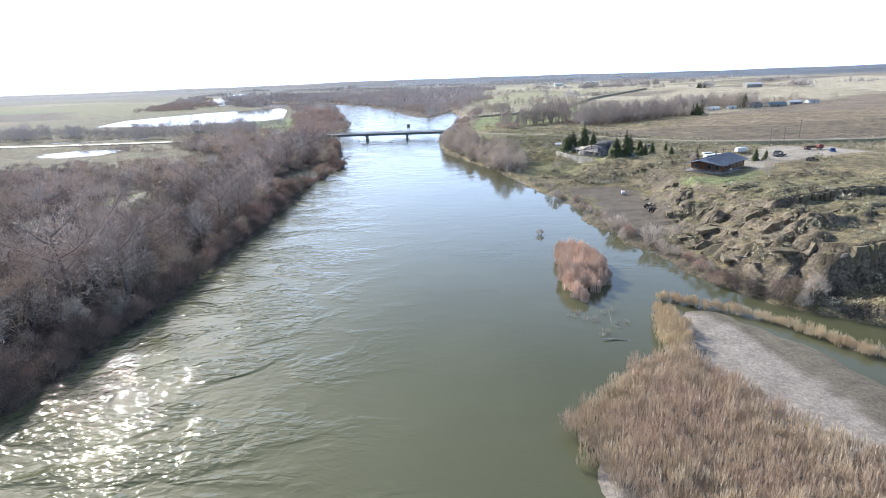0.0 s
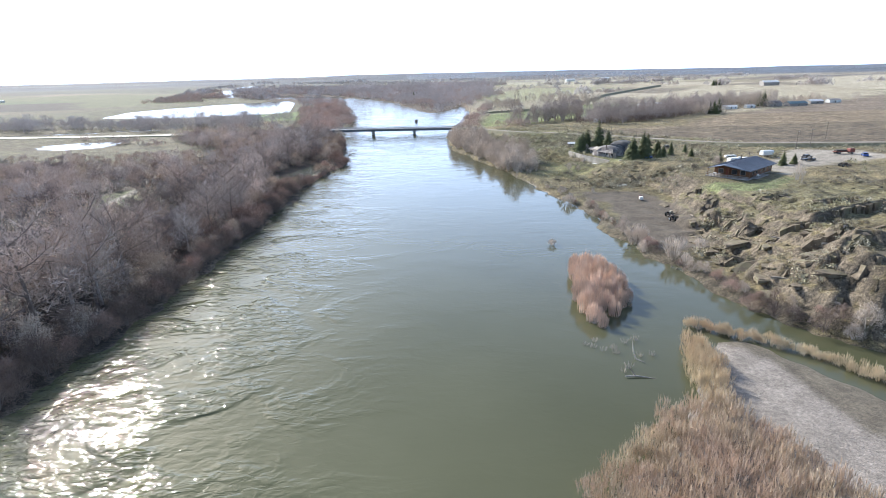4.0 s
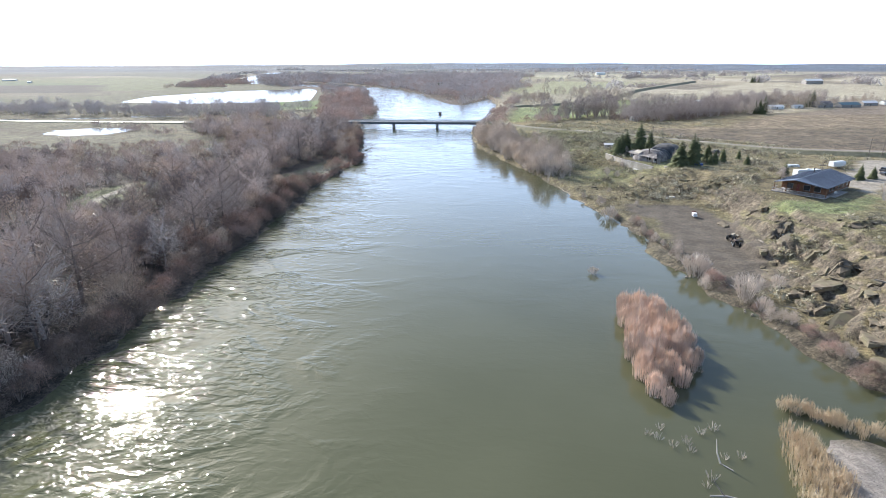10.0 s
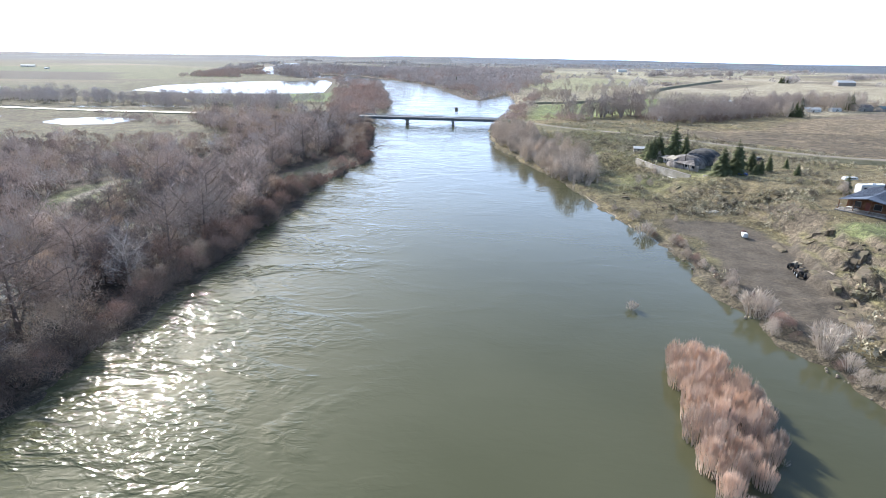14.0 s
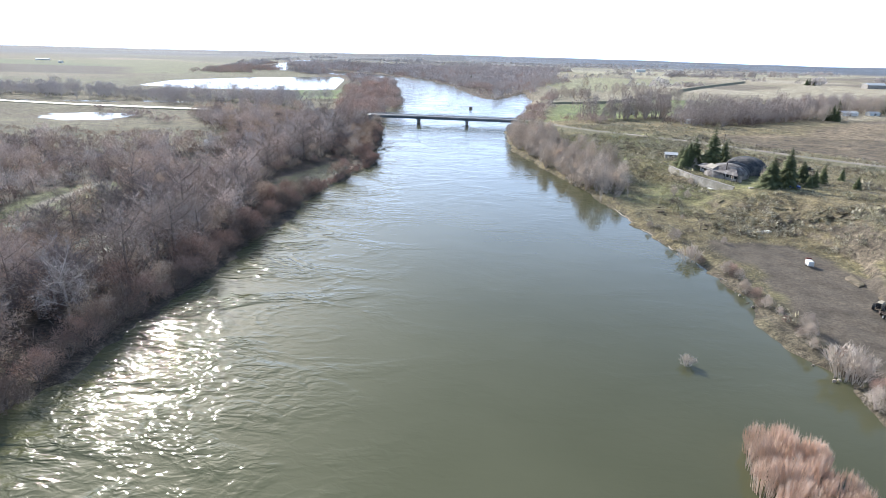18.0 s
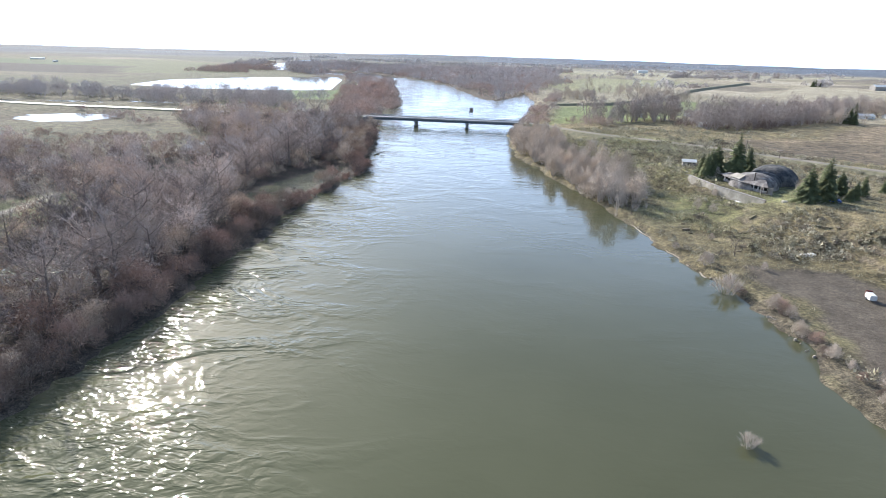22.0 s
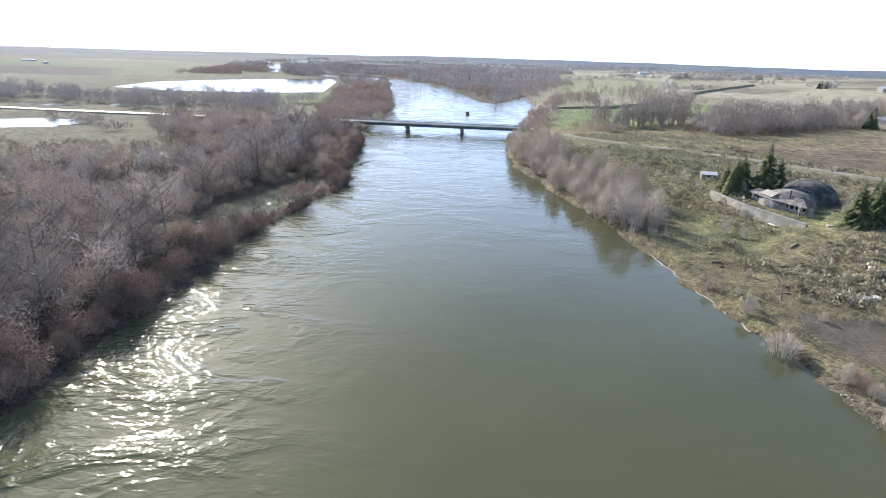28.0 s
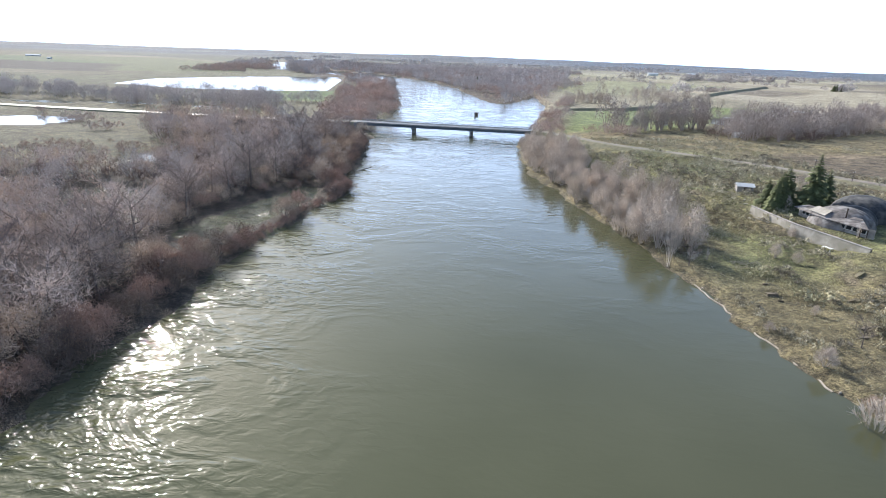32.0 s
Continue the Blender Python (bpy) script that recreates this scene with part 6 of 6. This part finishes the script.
shell = thing("camper_shell", place_of(160, -206, ground_at(160, -206), 0), "low white camper shell lying on the ground", "camper shell")
part("body", Shape().slab(-2.3, -0.9, 0, 2.3, 0.9, 0.9, 0.25), WHITE, shell)
part("side_window", Shape().box(-1.4, -0.93, 0.35, 1.4, -0.902, 0.65), GLASS_DARK, shell)


def implement(x, y, turn, paint, label):
    """A small tractor-like machine."""
    ob = thing("tractor", place_of(x, y, ground_at(x, y), turn), label, "machine")
    part("engine", Shape().slab(0, -0.4, 0.7, 1.8, 0.4, 1.4, 0.1), paint, ob)
    part("frame", Shape().box(-1.2, -0.25, 0.55, 1.8, 0.25, 0.7), DARK_METAL, ob)
    part("seat", Shape().slab(-0.7, -0.3, 0.9, -0.2, 0.3, 1.0, 0.03).box(-0.8, -0.3, 0.9, -0.7, 0.3, 1.5), RUBBER, ob)
    part("loader_arm", Shape().tube((0.2, -0.6, 1.2), (2.8, -0.6, 0.5), 0.08, 0.06, 6).tube((0.2, 0.6, 1.2), (2.8, 0.6, 0.5), 0.08, 0.06, 6), paint, ob)
    part("bucket", Shape().slab(2.7, -0.9, 0.15, 3.3, 0.9, 0.7, 0.1), paint, ob)
    for wy in (-0.7, 0.7):
        wheel(-0.6, wy, 0.62, ob, 0.35)
        wheel(1.4, wy, 0.38, ob, 0.22)
    return ob


CREAM = material("faded_cream_paint", (0.52, 0.46, 0.36), (0.36, 0.30, 0.22), 1.5, 0.7)
implement(97, -277, 40, CREAM, "small faded cream loader on the dirt lot")
implement(95.5, -282, 70, DARK_METAL, "small dark rusty machine on the dirt lot")
implement(179, -246, 10, DARK_METAL, "dark farm implement at the yard's edge")
boat = thing("boat_trailer", place_of(98.2, -254.5, ground_at(98, -254.5), 75) @ Matrix.Scale(0.7, 4), "white and red tipped-up trailer box on the dirt lot", "trailer")
part("box", Shape().slab(-1.5, -0.8, 0.5, 1.5, 0.8, 1.9, 0.12), WHITE, boat)
part("end_panel", Shape().slab(1.5, -0.8, 0.5, 1.75, 0.8, 2.3, 0.06), RED, boat)
part("drawbar", Shape().tube((-1.5, 0, 0.5), (-2.8, 0, 0.35), 0.06, 0.06, 6), DARK_METAL, boat)
for wy in (-0.8, 0.8):
    wheel(0.2, wy, 0.36, boat)


def slab_of(x, y, turn, long, label, mat=WHITE):
    ob = thing("concrete_slab", place_of(x, y, ground_at(x, y), turn), label, "slab")
    part("slab", Shape().slab(-long / 2, -0.6, -0.3, long / 2, 0.6, 0.45, 0.06), mat, ob)


PALE_CONC = material("bleached_concrete", (0.46, 0.42, 0.365), (0.33, 0.30, 0.255), 0.7, 0.9, bump=0.06, c=(0.27, 0.25, 0.20), c_scale=0.25)
slab_of(101.5, -230, 20, 4.0, "bleached white concrete slab lying in the grass")
slab_of(114.5, -197, -10, 1.6, "pale concrete block on the slope", PALE_CONC)

brush_proto = [dome_tree(1.5, 1.5, 110, 160 + i, 0.11, 0.45, 0.0, 0) for i in range(3)]
dark_places = scatter(72, 175, -360, -60, 3.0, 57, lambda x, y: sage_at(x, y) & (rolling(x, y, 20, seed=5) > -0.5))
joined_brush = [spread_out(*brush_proto[i][1], np.c_[dark_places[i::3], grounds_at(*dark_places[i::3].T) - 0.08], rng.rand(len(dark_places[i::3])) * 6.3, rng.uniform(0.35, 1.0, len(dark_places[i::3])) * (1 + 0.6 * rng.rand(len(dark_places[i::3])) ** 4)) for i in range(3)]
BRUSH = material("grey_brown_brush", (0.27, 0.235, 0.18), (0.15, 0.13, 0.10), 0.2, 0.95)
stuff("slope_brush", joined_brush, BRUSH, "rounded grey-brown leafless brush on the slope", "shrubs")


# ---- dome house ----
DZ = 5.5
dome_house = thing("dome_house", place_of(116.8, -175.2, DZ, 0), "earth-sheltered house of two weathered shingled domes with a low window front", "house")


def dome_shape(cx, cy, r, h, seed, rows=9, cols=26):
    rng = np.random.RandomState(seed)
    s = Shape()
    v, f = [], []
    for i in range(rows + 1):
        a = math.pi / 2 * i / rows
        for j in range(cols):
            b = 2 * math.pi * j / cols
            q = 1 + rng.normal() * 0.008
            v.append((cx + r * math.cos(a) ** 0.9 * math.cos(b) * q, cy + r * math.cos(a) ** 0.9 * math.sin(b) * q, h * math.sin(a) - 0.3))
    for i in range(rows):
        for j in range(cols):
            f.append((i * cols + j, i * cols + (j + 1) % cols, (i + 1) * cols + (j + 1) % cols, (i + 1) * cols + j))
    return s.add(v, f)


part("large_dome", dome_shape(11.0, 8.5, 7.6, 5.9, 1), DARK_SHINGLE, dome_house, "large dome of dark weathered shingles", True)
part("small_dome", dome_shape(0, 0, 7.2, 4.7, 2), SHINGLE, dome_house, "lower dome of brown-grey shingles", True)
part("link_roof", dome_shape(5.5, 4.2, 5.5, 4.2, 3), DARK_SHINGLE, dome_house, "", True)
n = 14
rim_out = [(-7.2 + 4.9 * k / n - 1.5 * math.sin(math.pi * k / n), 8.2 - 20.5 * k / n) for k in range(n + 1)]
rim_in = [(-5.0 + 5.0 * k / n, 6.0 - 12.5 * k / n) for k in range(n + 1)]
skirt = Shape()
skirt.add([(x, y, 2.25) for x, y in rim_out] + [(x, y, 3.3) for x, y in rim_in] + [(x, y, 2.05) for x, y in rim_out] + [(x, y, 3.1) for x, y in rim_in],
          [(k + 1, k, k + n + 1, k + n + 2) for k in range(n)] + [(k + 2 * n + 2, k + 2 * n + 3, k + 3 * n + 4, k + 3 * n + 3) for k in range(n)] + [(k, k + 1, k + 2 * n + 3, k + 2 * n + 2) for k in range(n)])
part("skirt_roof", skirt, SHINGLE, dome_house, "low grey roof skirt over the window front")
part("roof_patch", Shape().add([(-6.6, 3.2, 2.75), (-6.2, -2.4, 2.75), (-4.2, -1.9, 3.85), (-4.5, 2.9, 3.85)], [(0, 1, 2, 3)]), PALE_CONC, dome_house, "pale tarpaulin patch on the roof")
wall = Shape()
wall.add([(x + 1.6, y, -0.3) for x, y in rim_out] + [(x + 1.6, y, 2.2) for x, y in rim_out], [(k, k + 1, k + n + 2, k + n + 1) for k in range(n)])
part("front_wall", wall, WOOD_GREY, dome_house)
for k in range(1, n - 1):
    (x0, y0), (x1, y1) = rim_out[k], rim_out[k + 1]
    dvec = Vector((x1 - x0, y1 - y0, 0))
    m = Matrix.Translation((x0 + 1.5, y0, 0)) @ Matrix.Rotation(math.atan2(dvec.y, dvec.x), 4, "Z")
    w = part("window", Shape().box(0.1, -0.05, 0.75, dvec.length - 0.1, 0.05, 2.0, m), WHITE, dome_house)
    part("pane", Shape().box(0.2, -0.085, 0.85, dvec.length - 0.2, -0.06, 1.9, m), GLASS_DARK, w)
part("flue", Shape().tube((-2.6, -4.6, 2.5), (-2.6, -4.6, 5.0), 0.16, 0.16, 8).tube((-2.6, -4.6, 5.0), (-2.6, -4.6, 5.25), 0.26, 0.2, 8), DARK_METAL, dome_house)
for k, (x, y) in enumerate(((-3.6, -12.2), (-2.2, -12.6))):
    part("porch_post", Shape().tube((x, y + 0.6, -0.2), (x, y + 0.6, 2.15), 0.1, 0.1, 6), DARK_METAL, dome_house)
for name, line, hgt in (("retaining_wall", [(102.5, -160.5), (103.3, -168), (104.6, -178)], 1.5), ("retaining_wall", [(103.6, -177.2), (106.5, -186), (109.5, -196)], 1.7)):
    pts = [Vector((x, y, 4.25)) for x, y in line]
    ob = thing(name, Matrix.Identity(4), "stained pale concrete retaining wall below the dome house", "wall", kind="structure")
    part("wall", Shape().sweep(pts, [(0.55, -2.5), (0.25, hgt), (-0.25, hgt), (-0.25, -2.5)], True), PALE_CONC, ob)
    part("coping", Shape().sweep(pts, [(0.32, hgt + 0.003), (0.32, hgt + 0.14), (-0.32, hgt + 0.14), (-0.32, hgt + 0.003)], True), WOOD_GREY, ob)
table = thing("garden_table", place_of(105.6, -188.6, ground_at(105.6, -188.6), -70), "white table on the grass below the wall", "table")
part("tabletop", Shape().slab(-1.1, -0.5, 0.68, 1.1, 0.5, 0.76, 0.03), WHITE, table)
for x in (-0.95, 0.95):
    for y in (-0.4, 0.4):
        part("leg", Shape().box(x - 0.05, y - 0.05, -0.2, x + 0.05, y + 0.05, 0.68), WHITE, table)
for k, (x, y, t) in enumerate(((101.2, -165.5, -78), (102, -167.5, -74), (106, -151, 20), (107, -148, 50), (104.8, -152.5, 10))):
    b = thing("board", place_of(x, y, ground_at(x, y) + 0.05, t), "bleached board lying in the grass", "board", "boards below the wall")
    part("plank", Shape().slab(-2.3 + (k > 1) * 1.2, -0.2, -0.1, 2.3 - (k > 1) * 1.2, 0.2, 0.12, 0.03), PALE_CONC, b)


def shed(x, y, turn, lx, ly, h, wall_mat, roof_mat, label, name="shed"):
    z = ground_at(x, y)
    ob = thing(name, place_of(x, y, z, turn), label, name.replace("_", " "))
    part("wall", Shape().box(-lx / 2, -ly / 2, -0.4, lx / 2, ly / 2, h), wall_mat, ob)
    p = h + ly * 0.22
    part("gable", Shape().add([(sx * (lx / 2 - 0.02), sy, q) for sx in (-1, 1) for sy, q in ((-ly / 2, h), (ly / 2, h), (0, p))], [(0, 2, 1), (3, 4, 5), (0, 1, 4, 3), (1, 2, 5, 4), (2, 0, 3, 5)]), wall_mat, ob)
    for s in (-1, 1):
        part("roof", Shape().add([(-lx / 2 - 0.3, 0, p + 0.12), (lx / 2 + 0.3, 0, p + 0.12), (lx / 2 + 0.3, s * (ly / 2 + 0.3), h - 0.02), (-lx / 2 - 0.3, s * (ly / 2 + 0.3), h - 0.02),
                                  (-lx / 2 - 0.3, 0, p - 0.0), (lx / 2 + 0.3, 0, p - 0.0), (lx / 2 + 0.3, s * (ly / 2 + 0.3), h - 0.14), (-lx / 2 - 0.3, s * (ly / 2 + 0.3), h - 0.14)],
                                 [(0, 1, 2, 3)[::s], (7, 6, 5, 4)[::s], (3, 2, 6, 7)[::s], (0, 3, 7, 4)[::s], (1, 5, 6, 2)[::s]]), roof_mat, ob)
    part("door", Shape().box(-0.5, -ly / 2 - 0.05, 0, 0.5, -ly / 2 - 0.003, min(2.0, h - 0.2)), DARK_METAL, ob)
    for k in range(max(1, int(lx / 5))):
        x0 = -lx / 2 + (k + 0.5) * lx / max(1, int(lx / 5)) + 1.0
        w = part("window", Shape().box(x0, -ly / 2 - 0.05, 0.9, x0 + 0.9, -ly / 2 - 0.003, 1.7), WHITE, ob)
        part("pane", Shape().box(x0 + 0.08, -ly / 2 - 0.07, 0.97, x0 + 0.82, -ly / 2 - 0.052, 1.63), GLASS_DARK, w)
    return ob


shed(111.5, -138, -15, 4.6, 3.0, 1.6, WOOD_GREY, WHITE, "small white-roofed garden shed on the grass")
for row in ((179, 5, 10, 5, 4, 2.2, WHITE, WHITE, "small white shed in front of the grove"), (184, 9, 60, 6, 5, 2.6, WOOD_GREY, ROOF_GREY, "weathered shed among bare trees"),
            (158, 62, 0, 5, 4, 2.4, WHITE, WOOD_GREY, "small white outbuilding among the trees"), (203, 82, 20, 7, 4, 2.6, WHITE, WOOD_GREY, "pale outbuilding behind the road"),
            (216, 96, 0, 6, 4, 2.6, WOOD_GREY, WHITE, "pale shed behind the grove"), (352, 105, 5, 14, 6, 2.4, WHITE, WHITE, "long white farm building by spruces"), (378, 112, 5, 9, 5, 2.2, WHITE, WHITE, "white farm shed beside conifers"),
            (409, 122, 0, 16, 10, 3.2, WOOD_GREY, SHINGLE, "low farmhouse with a grey roof"), (432, 118, 8, 22, 9, 2.6, WOOD_GREY, GREEN_ROOF, "farm building with a blue-green metal roof"),
            (470, 140, 5, 16, 8, 2.8, WOOD_GREY, WHITE, "weathered barn with a pale roof"), (500, 150, 5, 14, 7, 2.6, WHITE, WOOD_GREY, "pale farm shed on the plain"), (800, 690, 0, 34, 16, 6.5, WOOD_GREY, WHITE, "large pale barn out on the fields"),
            (338, 150, 20, 14, 9, 4.2, WHITE, GREEN_ROOF, "farmhouse with a blue-green roof among trees"), (290, 166, 0, 10, 7, 3.2, WHITE, WOOD_GREY, "pale house on the plain"), (310, 172, 0, 8, 6, 3, WOOD_GREY, WHITE, "pale farm shed on the plain"),
                        (640, 1500, 0, 30, 14, 6, WHITE, WHITE, "white barn on the far plain"),
            (820, 1650, 0, 30, 14, 6, WHITE, WHITE, "white barn on the far plain"), (-1010, 1120, 20, 30, 10, 2.6, WHITE, WHITE, "long white farm building on the far plain"), (-860, 960, 0, 8, 6, 3, WHITE, WHITE, "small white farm hut on the plain"), (-250, 1250, 0, 14, 9, 5, WHITE, WHITE, "white house at the edge of the far wood")):
    shed(*row)


# ---- power poles, snag, embankment ----
def pole(x, y, h=9.5, turn=40):
    ob = thing("power_pole", place_of(x, y, ground_at(x, y) - 0.3, turn), "weathered wooden power pole with a crossarm", "power pole", "power poles")
    part("mast", Shape().tube((0, 0, 0), (0, 0, h), 0.15, 0.1, 8), BARK, ob)
    part("crossarm", Shape().box(-1.2, -0.06, h - 0.7, 1.2, 0.06, h - 0.55), BARK, ob)
    for k in (-1.05, 0.0, 1.05):
        part("insulator", Shape().tube((k, 0, h - 0.55), (k, 0, h - 0.3), 0.05, 0.03, 6), WHITE, ob)
    return ob


POLES = [(136, -131), (154, -124), (198, -196), (216, -182), (250, -150), (300, -195)]
for x, y in POLES:
    pole(x, y, 5.0 if (x, y) == (154, -124) else 9.5)
pole(143, -244, 7.0, 0)
post = thing("river_snag", place_of(38.8, 110.7, 0, 0), "dark stump of old timber piles standing in the river", "snag")
for k in range(13):
    a = k * 0.9
    part("pile", Shape().tube((math.cos(a) * (1.2 - 0.08 * k), math.sin(a) * (0.9 - 0.06 * k), -1), (math.cos(a) * (1.1 - 0.08 * k), math.sin(a) * (0.8 - 0.06 * k), 1.7 + 0.4 * math.sin(k * 2.1)), 0.42, 0.36, 7), BARK, post)
part("cap_log", Shape().tube((-1.6, 0, 1.5), (1.7, 0.2, 1.7), 0.3, 0.26, 7), BARK, post)
float_log = thing("driftwood_log", pose(-11, -104, 0.15, 0, -8, 35), "dark driftwood trunk caught at the bank", "log")
part("trunk", Shape().tube((-3, 0, 0), (3, 0.2, 0.3), 0.3, 0.12, 8), BARK, float_log)
bank_line = road_line([(96, 140, -1.5), (112, 148, 1.2), (160, 163, 2.4), (200, 205, 2.6), (233, 239, 2.6), (300, 350, 2.6), (374, 474, 2.6), (618, 806, 2.6)], 48)
tagged(new("canal_bank", Shape().sweep(bank_line, [(-11, -2.2), (-3, 3.2), (3, 3.4), (12, -2.2)]).mesh("canal_bank", GRASS_BANK)), "raised grassy canal bank across the fields", "embankment", kind="structure")

for n, (x, y) in enumerate(((0.3, 0.4), (31.4, -3.6))):
    drift = thing("drift_pile", pose(x, y, 0.15, 0, 0, -7 + 9 * n), "dark driftwood caught against the bridge pier", "driftwood", "drift at the piers")
    part("trunk", Shape().tube((-3.6, -0.5, 0.5), (0, -0.9, -0.05), 0.08, 0.17, 6).tube((0, -0.9, -0.05), (3.4, -0.6, 0.55), 0.17, 0.06, 6), BARK, drift)
    part("branch", Shape().tube((-1.2, -0.8, 0), (-2.8, -1.2, 0.75), 0.09, 0.03, 5).tube((0.8, -0.8, 0), (2.2, -1.1, 0.2), 0.1, 0.03, 5), BARK, drift)
